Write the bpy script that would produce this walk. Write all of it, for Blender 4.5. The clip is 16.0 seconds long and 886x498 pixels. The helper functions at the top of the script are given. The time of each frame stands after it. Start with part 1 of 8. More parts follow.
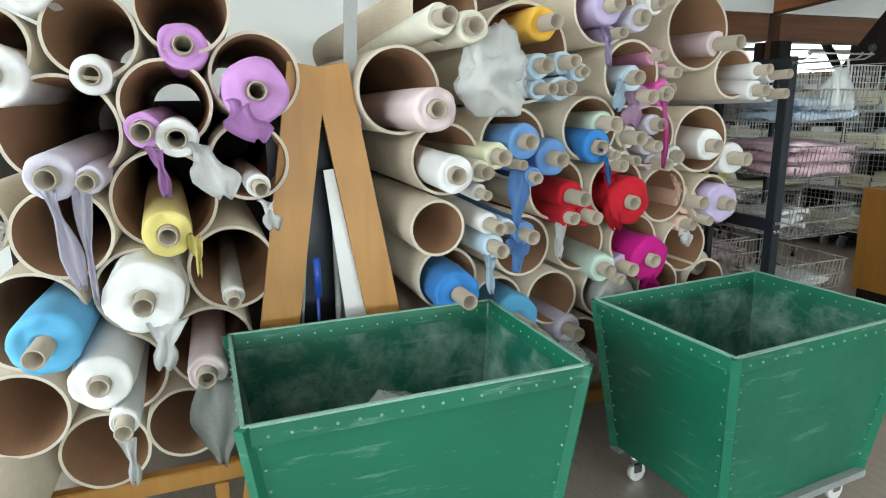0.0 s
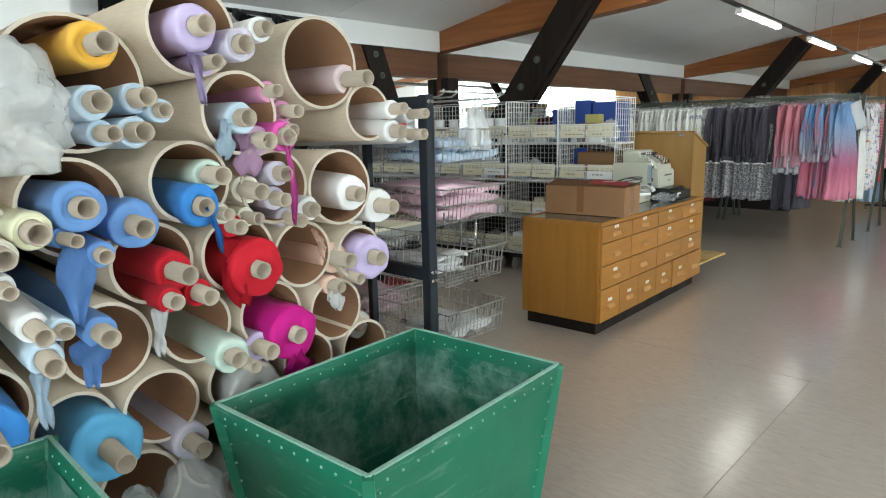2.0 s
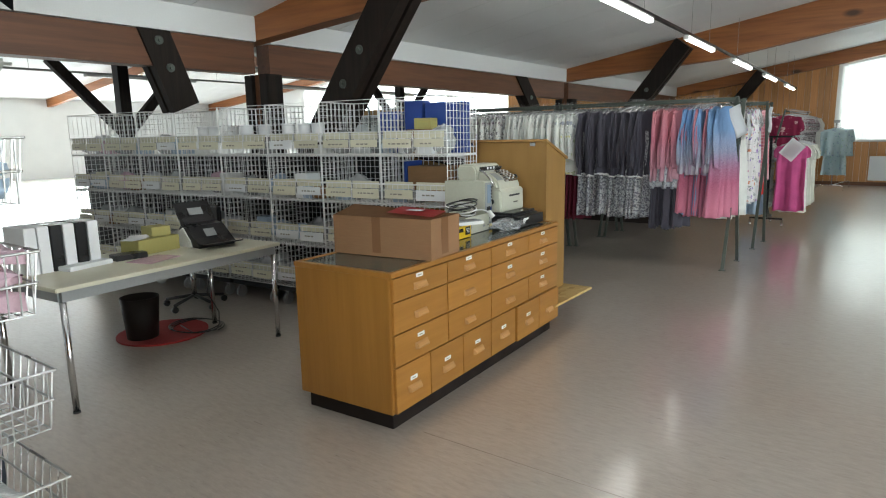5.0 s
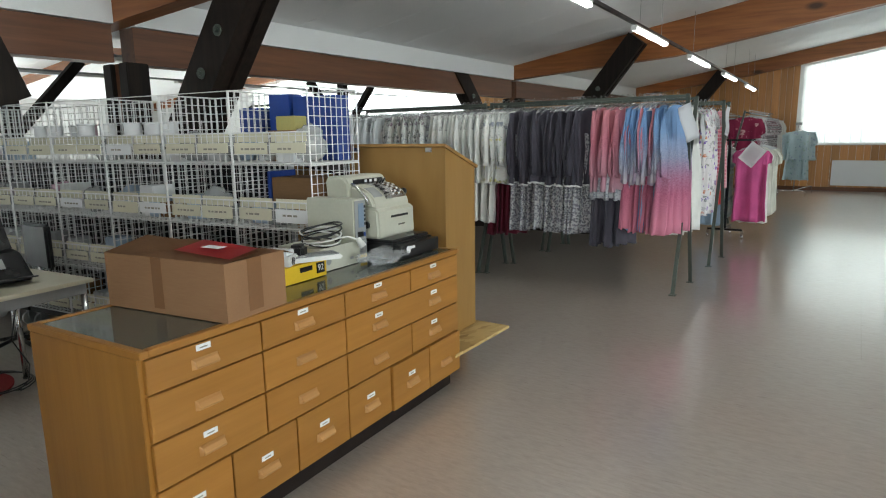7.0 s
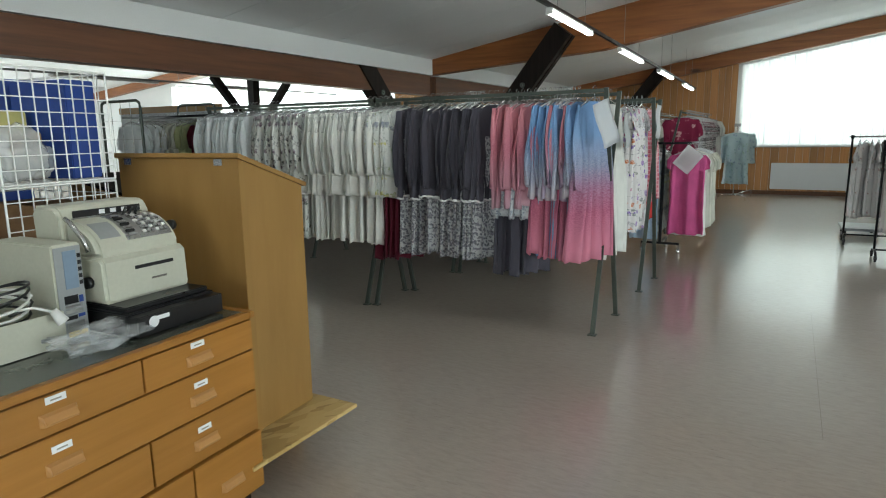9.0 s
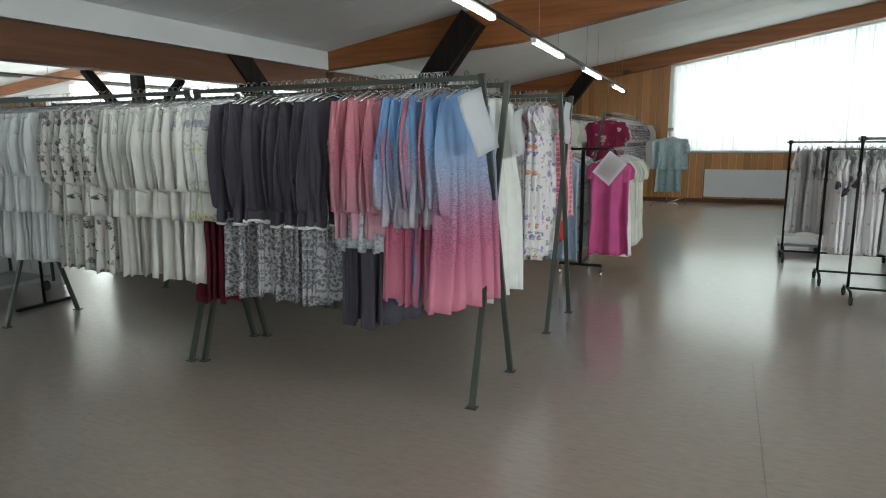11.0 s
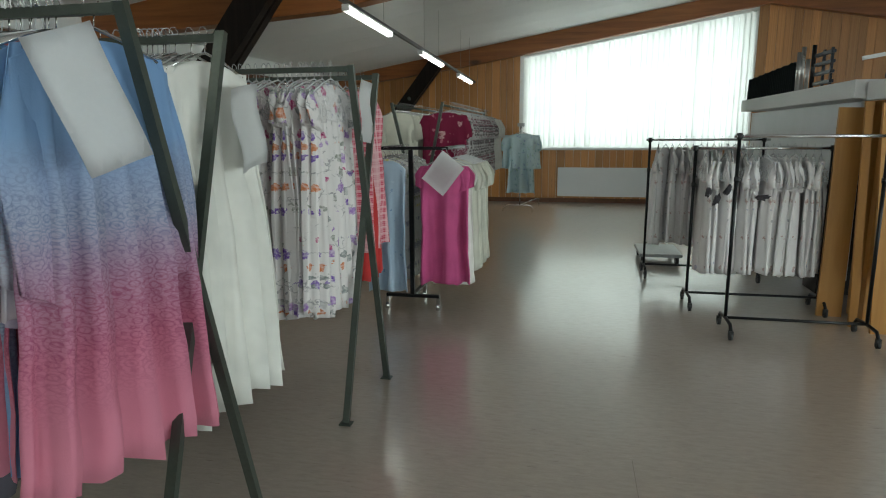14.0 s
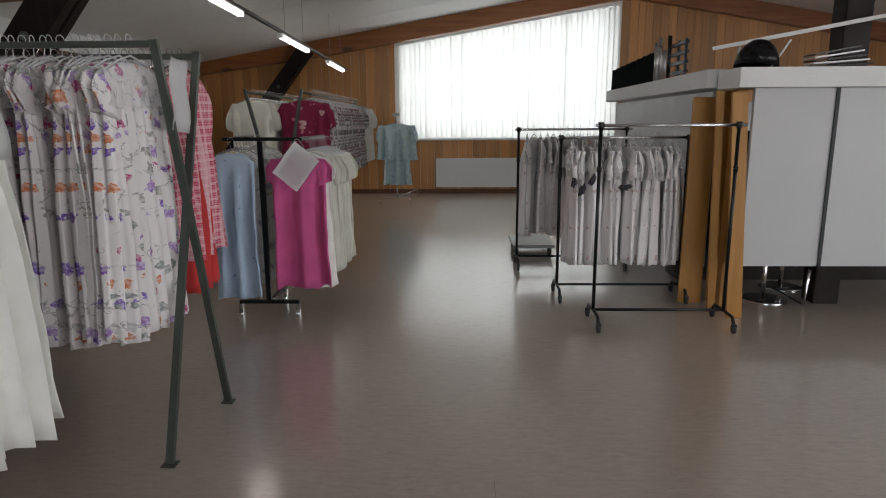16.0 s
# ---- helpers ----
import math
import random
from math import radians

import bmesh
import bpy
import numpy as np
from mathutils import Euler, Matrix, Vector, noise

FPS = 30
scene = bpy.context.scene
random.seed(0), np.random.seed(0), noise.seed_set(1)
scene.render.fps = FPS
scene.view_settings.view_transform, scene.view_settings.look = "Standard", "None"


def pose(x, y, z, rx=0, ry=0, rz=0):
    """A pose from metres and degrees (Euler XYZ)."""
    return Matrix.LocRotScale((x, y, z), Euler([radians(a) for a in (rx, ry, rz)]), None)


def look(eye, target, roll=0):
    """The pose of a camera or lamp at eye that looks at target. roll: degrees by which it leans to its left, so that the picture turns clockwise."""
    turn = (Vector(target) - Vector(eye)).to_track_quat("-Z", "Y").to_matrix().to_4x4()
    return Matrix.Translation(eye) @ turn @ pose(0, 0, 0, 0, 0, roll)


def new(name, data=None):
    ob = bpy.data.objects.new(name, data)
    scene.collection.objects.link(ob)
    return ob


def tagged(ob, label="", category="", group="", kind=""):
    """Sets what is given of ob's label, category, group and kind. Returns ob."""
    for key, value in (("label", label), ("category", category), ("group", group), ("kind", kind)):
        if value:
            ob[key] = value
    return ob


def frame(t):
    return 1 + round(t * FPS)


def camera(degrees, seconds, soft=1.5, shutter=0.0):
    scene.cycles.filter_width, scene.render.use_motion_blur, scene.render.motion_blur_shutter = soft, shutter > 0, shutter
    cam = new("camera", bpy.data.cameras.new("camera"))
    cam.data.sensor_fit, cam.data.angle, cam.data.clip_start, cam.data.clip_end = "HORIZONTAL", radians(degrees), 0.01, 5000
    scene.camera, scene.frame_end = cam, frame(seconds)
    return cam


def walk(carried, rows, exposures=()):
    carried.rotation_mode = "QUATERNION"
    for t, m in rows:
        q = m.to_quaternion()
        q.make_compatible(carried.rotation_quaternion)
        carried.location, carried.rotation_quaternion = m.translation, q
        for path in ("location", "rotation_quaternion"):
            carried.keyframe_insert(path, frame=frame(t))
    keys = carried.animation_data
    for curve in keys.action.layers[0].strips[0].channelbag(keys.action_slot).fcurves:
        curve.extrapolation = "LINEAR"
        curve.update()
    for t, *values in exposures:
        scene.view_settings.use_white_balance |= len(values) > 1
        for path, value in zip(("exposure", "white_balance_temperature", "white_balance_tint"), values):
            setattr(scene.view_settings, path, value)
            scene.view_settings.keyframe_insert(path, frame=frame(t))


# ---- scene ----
cam = camera(70.7, 16.0, soft=1.1)
PATH = [
    (0, (0.274, -0.631, 1.58), (-1.546, 0.063, 1.127), -0.8),
    (0.5, (0.221, -0.487, 1.587), (-1.528, 0.371, 1.137), -0.7),
    (1, (0.113, -0.351, 1.59), (-1.503, 0.745, 1.158), -0.8),
    (1.5, (0.059, -0.211, 1.605), (-1.416, 1.076, 1.197), -1.1),
    (2, (0.008, -0.008, 1.622), (-1.353, 1.408, 1.246), -1.2),
    (2.5, (-0.051, 0.228, 1.621), (-1.346, 1.708, 1.258), -1.2),
    (3, (-0.135, 0.486, 1.619), (-1.367, 2.021, 1.263), -1.2),
    (3.5, (-0.176, 0.769, 1.615), (-1.357, 2.345, 1.264), -1.3),
    (4, (-0.191, 1.065, 1.617), (-1.361, 2.649, 1.262), -1.2),
    (4.2, (-0.205, 1.214, 1.605), (-1.376, 2.796, 1.25), -1.3),
    (6.3, (-0.341, 2.581, 1.614), (-1.452, 4.206, 1.259), -0.8),
    (6.5, (-0.354, 2.704, 1.611), (-1.455, 4.337, 1.261), -0.9),
    (7, (-0.383, 3.072, 1.607), (-1.468, 4.714, 1.25), -0.9),
    (7.5, (-0.436, 3.461, 1.597), (-1.507, 5.114, 1.25), -0.9),
    (8, (-0.485, 3.788, 1.619), (-1.517, 5.464, 1.264), -0.8),
    (8.5, (-0.484, 4.147, 1.62), (-1.481, 5.843, 1.262), -0.8),
    (9, (-0.499, 4.531, 1.623), (-1.454, 6.251, 1.264), -0.8),
    (9.5, (-0.517, 4.897, 1.622), (-1.395, 6.658, 1.267), -0.7),
    (9.7, (-0.53, 5.06, 1.607), (-1.38, 6.837, 1.258), -0.7),
    (12, (-0.494, 6.754, 1.614), (-1.251, 8.571, 1.259), -0.3),
    (12.5, (-0.506, 7.073, 1.617), (-1.163, 8.928, 1.263), -0.3),
    (13, (-0.496, 7.421, 1.62), (-1.053, 9.308, 1.26), -0.3),
    (13.5, (-0.532, 7.685, 1.615), (-1.036, 9.587, 1.253), -0.2),
    (14, (-0.569, 7.905, 1.609), (-0.972, 9.829, 1.243), -0.3),
    (14.5, (-0.556, 8.082, 1.6), (-0.879, 10.02, 1.227), -0.4),
    (15, (-0.494, 8.223, 1.595), (-0.771, 10.166, 1.212), -0.3),
    (15.5, (-0.438, 8.276, 1.594), (-0.626, 10.228, 1.202), -0.3),
    (16, (-0.396, 8.315, 1.596), (-0.45, 10.274, 1.2), -0.3),
]
EXPOSURES = [(0, 1.06, 6300, 0), (1, 1.2, 6300, 0), (2, 1.3, 6300, 1), (4, 1.25, 6300, 3), (7, 1.06, 6300, 3), (8, 1.0, 6300, -2), (9, 0.95, 6250, -1), (12, 0.8, 6300, 3), (13.2, 0.72, 6350, 4), (14.5, 0.64, 6400, -7), (15.4, 0.57, 6550, 10), (16, 0.52, 6600, 13)]
walk(cam, [(t, look(e, a, r)) for t, e, a, r in PATH], EXPOSURES)

# ---- world, sun and large lights ----
def area(name, loc, target, sx, sy, watts, colour=(1, 1, 1)):
    d = bpy.data.lights.new(name, "AREA")
    d.shape, d.size, d.size_y, d.energy, d.color = "RECTANGLE", sx, sy, watts, colour
    ob = new(name, d)
    ob.matrix_world = look(loc, target)
    return ob


sky_world = bpy.data.worlds.new("sky")
sky_world.use_nodes = True
scene.world = sky_world
wn = sky_world.node_tree.nodes
sky = wn.new("ShaderNodeTexSky")
sky.sky_type, sky.sun_disc, sky.sun_elevation, sky.sun_rotation = "NISHITA", False, radians(48), radians(20)
wn["Background"].inputs[1].default_value = 0.12
sky_world.node_tree.links.new(sky.outputs[0], wn["Background"].inputs[0])
sun_data = bpy.data.lights.new("sun", "SUN")
sun_data.energy, sun_data.angle, sun_data.color = 3.0, radians(0.5), (1.0, 0.95, 0.88)
new("sun", sun_data).matrix_world = look((2, 20, 20), (-3, 6, 0))
DAY = (0.93, 0.97, 1.0)
area("end_window_light", (0.67, 23.25, 2.5), (0.67, 10, 2.0), 4.7, 2.6, 54, DAY)
area("side_window_light", (-17.9, 23.25, 2.4), (-17.9, 10, 1.6), 10.8, 2.2, 620, DAY)
area("rear_window_light", (0.6, -6.3, 2.4), (-0.6, 2, 1.0), 7.6, 2.4, 235, DAY)
# added fill from the right; no window is known on that side
area("right_window_light", (12.6, 4.0, 1.75), (0, 4.0, 2.3), 15.0, 1.3, 480, DAY)
# added fill that brightens the side aisle; the west wall has no window
area("west_window_light", (-30.8, 9.0, 1.7), (-20, 9, 1.7), 22.0, 0.9, 560, DAY)


# ---- materials ----
def rgb(c):
    return (c[0], c[1], c[2], 1.0)


def shade(c, k):
    return rgb([min(1.0, v * k) for v in c])


class Tree:
    def __init__(self, name):
        self.m = bpy.data.materials.new(name)
        self.m.use_nodes = True
        self.t = self.m.node_tree
        self.b = self.t.nodes["Principled BSDF"]

    def n(self, kind, **sets):
        node = self.t.nodes.new(kind)
        for k, v in sets.items():
            node.inputs[k.replace("_", " ")].default_value = v
        return node

    def link(self, a, b):
        self.t.links.new(a, b)

    def coords(self, scale=(1, 1, 1), kind="Object", rot=(0, 0, 0)):
        tc = self.n("ShaderNodeTexCoord")
        mp = self.n("ShaderNodeMapping", Scale=scale, Rotation=rot)
        self.link(tc.outputs[kind], mp.inputs[0])
        return mp.outputs[0]

    def noise(self, vec, scale, detail=3.0, rough=0.55):
        x = self.n("ShaderNodeTexNoise", Scale=scale, Detail=detail, Roughness=rough)
        self.link(vec, x.inputs["Vector"])
        return x.outputs["Fac"]

    def ramp(self, fac, stops, sharp=False):
        r = self.n("ShaderNodeValToRGB")
        if sharp:
            r.color_ramp.interpolation = "CONSTANT"
        e = r.color_ramp.elements
        while len(e) < len(stops):
            e.new(0.5)
        for el, (p, c) in zip(e, stops):
            el.position, el.color = p, rgb(c)
        self.link(fac, r.inputs[0])
        return r.outputs[0]

    def mix(self, fac, a, b, mode="MIX"):
        x = self.t.nodes.new("ShaderNodeMix")
        x.data_type, x.blend_type = "RGBA", mode
        for s, v in ((0, fac), (6, a), (7, b)):
            if hasattr(v, "is_output"):
                self.link(v, x.inputs[s])
            else:
                x.inputs[s].default_value = v
        return x.outputs[2]

    def rand(self, colour, amount):
        o = self.n("ShaderNodeObjectInfo")
        lo, hi = 1 - amount, 1 + amount
        g = self.ramp(o.outputs["Random"], [(0, (lo, lo, lo)), (1, (hi, hi, hi))])
        return self.mix(1.0, colour, g, "MULTIPLY")

    def bump(self, height, strength, dist=0.01):
        b = self.n("ShaderNodeBump", Strength=strength, Distance=dist)
        self.link(height, b.inputs["Height"])
        self.link(b.outputs[0], self.b.inputs["Normal"])

    def done(self, colour=None, rough=0.5, metal=0.0, spec=0.5):
        if colour is not None:
            self.link(colour, self.b.inputs["Base Color"])
        if hasattr(rough, "is_output"):
            self.link(rough, self.b.inputs["Roughness"])
        else:
            self.b.inputs["Roughness"].default_value = rough
        self.b.inputs["Metallic"].default_value = metal
        self.b.inputs["Specular IOR Level"].default_value = spec
        return self.m


def plain(name, c, rough=0.5, metal=0.0, big=2.0, fine=60.0, vary=0.08, bump=0.05, rnd=0.0, spec=0.5):
    t = Tree(name)
    v = t.coords()
    a = t.ramp(t.noise(v, big), [(0.3, [x * (1 - vary) for x in c]), (0.7, [min(1, x * (1 + vary)) for x in c])])
    fn = t.noise(v, fine, 2.0)
    col = t.mix(0.35, a, t.ramp(fn, [(0.3, [x * (1 - vary) for x in c]), (0.7, [min(1, x * (1 + vary)) for x in c])]))
    if rnd:
        col = t.rand(col, rnd)
    if bump:
        t.bump(fn, bump)
    lo, hi = max(0.02, rough * 0.8), min(1.0, rough * 1.2)
    rr = t.ramp(t.noise(v, big * 2.3), [(0.3, (lo, lo, lo)), (0.7, (hi, hi, hi))])
    return t.done(col, rr, metal, spec)


def wood(name, dark, light, axis=2, grain=28.0, rough=0.45, knots=0.0, rnd=0.0, stretch=0.05, spec=0.5):
    t = Tree(name)
    sc = [1, 1, 1]
    sc[axis] = stretch
    tc = t.n("ShaderNodeTexCoord")
    oi = t.n("ShaderNodeObjectInfo")
    off = t.n("ShaderNodeVectorMath")
    off.operation = "MULTIPLY_ADD"
    t.link(oi.outputs["Random"], off.inputs[0])
    off.inputs[1].default_value = (7.3, 3.1, 5.7)
    t.link(tc.outputs["Object"], off.inputs[2])
    mp = t.n("ShaderNodeMapping", Scale=sc)
    t.link(off.outputs[0], mp.inputs[0])
    v = mp.outputs[0]
    g = t.noise(v, grain, 5.0, 0.6)
    col = t.ramp(g, [(0.3, dark), (0.72, light)])
    big = t.noise(off.outputs[0], 1.1, 2.0)
    col = t.mix(0.5, col, t.ramp(big, [(0.35, [x * 0.78 for x in light]), (0.65, [min(1, x * 1.08) for x in light])]), "MULTIPLY")
    col = t.mix(0.5, col, t.ramp(g, [(0.25, dark), (0.75, light)]))
    if knots:
        vo = t.n("ShaderNodeTexVoronoi", Scale=knots)
        ks = [1.0, 1.0, 1.0]
        ks[axis] = 0.45
        m2 = t.n("ShaderNodeMapping", Scale=ks)
        t.link(off.outputs[0], m2.inputs[0])
        t.link(m2.outputs[0], vo.inputs["Vector"])
        k = t.ramp(vo.outputs["Distance"], [(0.05, (1, 1, 1)), (0.12, (0, 0, 0))])
        col = t.mix(k, col, rgb([x * 0.28 for x in dark]))
    if rnd:
        col = t.rand(col, rnd)
    t.bump(g, 0.08)
    return t.done(col, rough, 0, spec)


def fabric(name, c, rnd=0.0, rough=0.85, vary=0.1):
    t = Tree(name)
    v = t.coords()
    col = t.ramp(t.noise(v, 5.0), [(0.3, [x * (1 - vary) for x in c]), (0.7, [min(1, x * (1 + vary)) for x in c])])
    if rnd:
        col = t.rand(col, rnd)
    f = t.noise(v, 180.0, 2.0)
    t.bump(f, 0.18, 0.004)
    t.b.inputs["Sheen Weight"].default_value = 0.06
    return t.done(col, rough, 0, 0.2)


def printed(name, base, colours, scale=9.0, size=0.28, stems=None, rnd=0.0):
    """Cloth with scattered printed motifs."""
    t = Tree(name)
    v = t.coords((0.7, 1, 1))
    w = t.n("ShaderNodeTexNoise", Scale=scale * 2.2, Detail=2.0)
    t.link(v, w.inputs["Vector"])
    warp = t.n("ShaderNodeVectorMath")
    warp.operation = "MULTIPLY_ADD"
    t.link(w.outputs["Color"], warp.inputs[0])
    warp.inputs[1].default_value = (0.9 / scale, 0.9 / scale, 0.9 / scale)
    t.link(v, warp.inputs[2])
    vo = t.n("ShaderNodeTexVoronoi", Scale=scale)
    t.link(warp.outputs[0], vo.inputs["Vector"])
    mask = t.ramp(vo.outputs["Distance"], [(size, (1, 1, 1)), (size + 0.03, (0, 0, 0))])
    sep = t.n("ShaderNodeSeparateColor")
    t.link(vo.outputs["Color"], sep.inputs[0])
    if scale < 30:
        pick = t.ramp(sep.outputs[1], [(0.42, (0, 0, 0)), (0.44, (1, 1, 1))])
        mask = t.mix(1.0, mask, pick, "MULTIPLY")
    n = len(colours)
    cc = t.ramp(sep.outputs[0], [(i / n, c) for i, c in enumerate(colours)], sharp=True)
    cc = t.mix(t.ramp(t.noise(v, scale * 4.0), [(0.4, (0, 0, 0)), (0.65, (0.5, 0.5, 0.5))]), cc, rgb([min(1, x * 1.1) for x in base]))
    bc = t.ramp(t.noise(v, 4.0), [(0.3, [x * 0.93 for x in base]), (0.7, base)])
    if stems:
        s = t.n("ShaderNodeTexVoronoi", Scale=scale * 0.55)
        s.feature = "DISTANCE_TO_EDGE"
        t.link(warp.outputs[0], s.inputs["Vector"])
        sm = t.ramp(s.outputs["Distance"], [(0.0, (0.85, 0.85, 0.85)), (0.035, (0, 0, 0))])
        sm = t.mix(1.0, sm, t.ramp(t.noise(v, 9.0), [(0.48, (0, 0, 0)), (0.56, (1, 1, 1))]), "MULTIPLY")
        bc = t.mix(sm, bc, rgb(stems))
    col = t.mix(mask, bc, cc)
    if rnd:
        col = t.rand(col, rnd)
    t.bump(t.noise(v, 160.0, 2.0), 0.15, 0.004)
    return t.done(col, 0.85, 0, 0.2)


def plaid(name, base, line):
    """Cloth checked with pale woven lines of two widths."""
    t = Tree(name)
    v = t.coords()
    col = t.ramp(t.noise(v, 6.0), [(0.3, [x * 0.88 for x in base]), (0.7, base)])
    for axis, sc in (("Y", 7.0), ("Z", 7.0), ("Y", 19.0), ("Z", 23.0)):
        w = t.n("ShaderNodeTexWave", Scale=sc, Distortion=0.5)
        w.wave_type, w.bands_direction = "BANDS", axis
        t.link(v, w.inputs["Vector"])
        k = 0.6 if sc < 10 else 0.4
        col = t.mix(t.ramp(w.outputs["Fac"], [(0.72, (0, 0, 0)), (0.86, (k, k, k))]), col, rgb(line))
    t.bump(t.noise(v, 160.0, 2.0), 0.15, 0.004)
    return t.done(col, 0.85, 0, 0.2)


def graded(name, stops, lace=(0.75, 0.76, 0.8), low=None, span=1.35):
    """Cloth dyed from shoulder to hem, with an ornate lacy print, pale above and dark below."""
    t = Tree(name)
    v = t.coords()
    sep = t.n("ShaderNodeSeparateXYZ")
    t.link(v, sep.inputs[0])
    mr = t.n("ShaderNodeMapRange")
    mr.inputs["From Min"].default_value, mr.inputs["From Max"].default_value = -0.1, -span
    t.link(sep.outputs[2], mr.inputs["Value"])
    col = t.ramp(mr.outputs[0], stops)
    col = t.mix(0.25, col, t.ramp(t.noise(v, 7.0), [(0.3, (0.75, 0.75, 0.75)), (0.7, (1.0, 1.0, 1.0))]), "MULTIPLY")
    flat = t.coords((0.35, 1, 1))
    vo = t.n("ShaderNodeTexVoronoi", Scale=34.0)
    vo.feature = "F1"
    t.link(flat, vo.inputs["Vector"])
    rings = t.n("ShaderNodeMath")
    rings.operation = "SINE"
    mul = t.n("ShaderNodeMath")
    mul.operation = "MULTIPLY"
    mul.inputs[1].default_value = 20.0
    t.link(vo.outputs["Distance"], mul.inputs[0])
    t.link(mul.outputs[0], rings.inputs[0])
    m = t.ramp(rings.outputs[0], [(0.1, (0, 0, 0)), (0.6, (1, 1, 1))])
    fine = t.n("ShaderNodeTexVoronoi", Scale=75.0)
    fine.feature = "DISTANCE_TO_EDGE"
    t.link(flat, fine.inputs["Vector"])
    m = t.mix(0.45, m, t.ramp(fine.outputs["Distance"], [(0.03, (1, 1, 1)), (0.12, (0, 0, 0))]))
    band = t.ramp(mr.outputs[0], [(0.2, (0, 0, 0)), (0.36, (0.8, 0.8, 0.8)), (0.66, (0.75, 0.75, 0.75)), (0.84, (0, 0, 0))])
    k = t.mix(1.0, m, band, "MULTIPLY")
    ink = t.ramp(mr.outputs[0], [(0.4, lace), (0.56, low or lace)])
    col = t.mix(k, col, ink)
    t.bump(t.noise(v, 160.0, 2.0), 0.15, 0.004)
    return t.done(col, 0.85, 0, 0.2)


def film_mat(name, c, clear, rough=0.12):
    t = Tree(name)
    v = t.coords()
    t.bump(t.noise(v, 22.0, 3.0), 0.7, 0.02)
    t.done(None, rough, 0, 0.6)
    t.b.inputs["Base Color"].default_value = rgb(c)
    tr = t.n("ShaderNodeBsdfTransparent")
    mx = t.n("ShaderNodeMixShader", Fac=clear)
    t.link(t.b.outputs[0], mx.inputs[1])
    t.link(tr.outputs[0], mx.inputs[2])
    t.link(mx.outputs[0], t.t.nodes["Material Output"].inputs[0])
    return t.m


def glow(name, c, strength):
    t = Tree(name)
    t.b.inputs["Emission Color"].default_value = rgb(c)
    t.b.inputs["Emission Strength"].default_value = strength
    return t.done(None, 0.4)


def floor_mat():
    t = Tree("linoleum")
    v = t.coords()
    c = (0.47, 0.405, 0.35)
    mott = t.noise(t.coords((7.0, 26.0, 1)), 1.5, 8.0, 0.72)
    col = t.ramp(mott, [(0.28, [x * 1.14 for x in c]), (0.46, c), (0.58, [x * 0.86 for x in c]), (0.7, [x * 0.72 for x in c])])
    wear = t.noise(v, 0.55, 5.0, 0.65)
    col = t.mix(0.4, col, t.ramp(wear, [(0.3, (0.43, 0.365, 0.305)), (0.7, (0.5, 0.45, 0.4))]))
    # dark flecks drawn out across the hall, in patches
    fleck = t.noise(t.coords((4.0, 46.0, 1)), 1.9, 4.0, 0.6)
    patch = t.ramp(t.noise(v, 1.7, 3.0), [(0.42, (0, 0, 0)), (0.62, (1, 1, 1))])
    mark = t.ramp(fleck, [(0.63, (0, 0, 0)), (0.7, (0.85, 0.85, 0.85))])
    col = t.mix(t.mix(1.0, mark, patch, "MULTIPLY"), col, rgb([x * 0.42 for x in c]))
    pale = t.noise(t.coords((6.0, 40.0, 1)), 2.3, 3.0, 0.6)
    col = t.mix(t.ramp(pale, [(0.62, (0, 0, 0)), (0.72, (0.4, 0.4, 0.4))]), col, rgb([x * 1.35 for x in c]))
    scuff = t.noise(t.coords((1.2, 3.0, 1)), 3.4, 8.0, 0.75)
    lo, hi = 0.34, 0.42
    rr = t.ramp(scuff, [(0.32, (lo, lo, lo)), (0.68, (hi, hi, hi))])
    wave = t.mix(0.35, t.noise(t.coords((1, 3.5, 1)), 2.6, 3.0), t.noise(v, 14.0, 2.0))
    b = t.n("ShaderNodeBump", Strength=0.03, Distance=0.02)
    t.link(wave, b.inputs["Height"])
    t.link(b.outputs[0], t.b.inputs["Normal"])
    t.link(b.outputs[0], t.b.inputs["Coat Normal"])
    t.link(t.ramp(scuff, [(0.3, (0.14, 0.14, 0.14)), (0.7, (0.21, 0.21, 0.21))]), t.b.inputs["Coat Roughness"])
    t.b.inputs["Coat Weight"].default_value = 1.0
    t.b.inputs["Coat IOR"].default_value = 1.75
    return t.done(col, rr, 0, 0.5)


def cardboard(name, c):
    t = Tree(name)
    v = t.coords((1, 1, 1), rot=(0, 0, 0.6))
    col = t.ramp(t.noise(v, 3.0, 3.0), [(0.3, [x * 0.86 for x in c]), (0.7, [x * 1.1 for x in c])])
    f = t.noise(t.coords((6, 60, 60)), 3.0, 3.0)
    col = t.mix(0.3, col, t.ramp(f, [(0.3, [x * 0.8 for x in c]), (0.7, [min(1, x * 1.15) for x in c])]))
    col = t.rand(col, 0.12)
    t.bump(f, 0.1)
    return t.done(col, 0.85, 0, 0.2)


def blind_mat():
    t = Tree("blind_cloth")
    v = t.coords((1, 1, 0.3))
    c = t.ramp(t.noise(v, 12.0, 3.0), [(0.3, (0.7, 0.72, 0.68)), (0.7, (0.86, 0.86, 0.82))])
    c = t.rand(c, 0.14)
    t.done(c, 0.8, 0, 0.2)
    tl = t.n("ShaderNodeBsdfTranslucent")
    t.link(c, tl.inputs[0])
    mx = t.n("ShaderNodeMixShader", Fac=0.6)
    t.link(t.b.outputs[0], mx.inputs[1])
    t.link(tl.outputs[0], mx.inputs[2])
    t.link(mx.outputs[0], t.t.nodes["Material Output"].inputs[0])
    return t.m


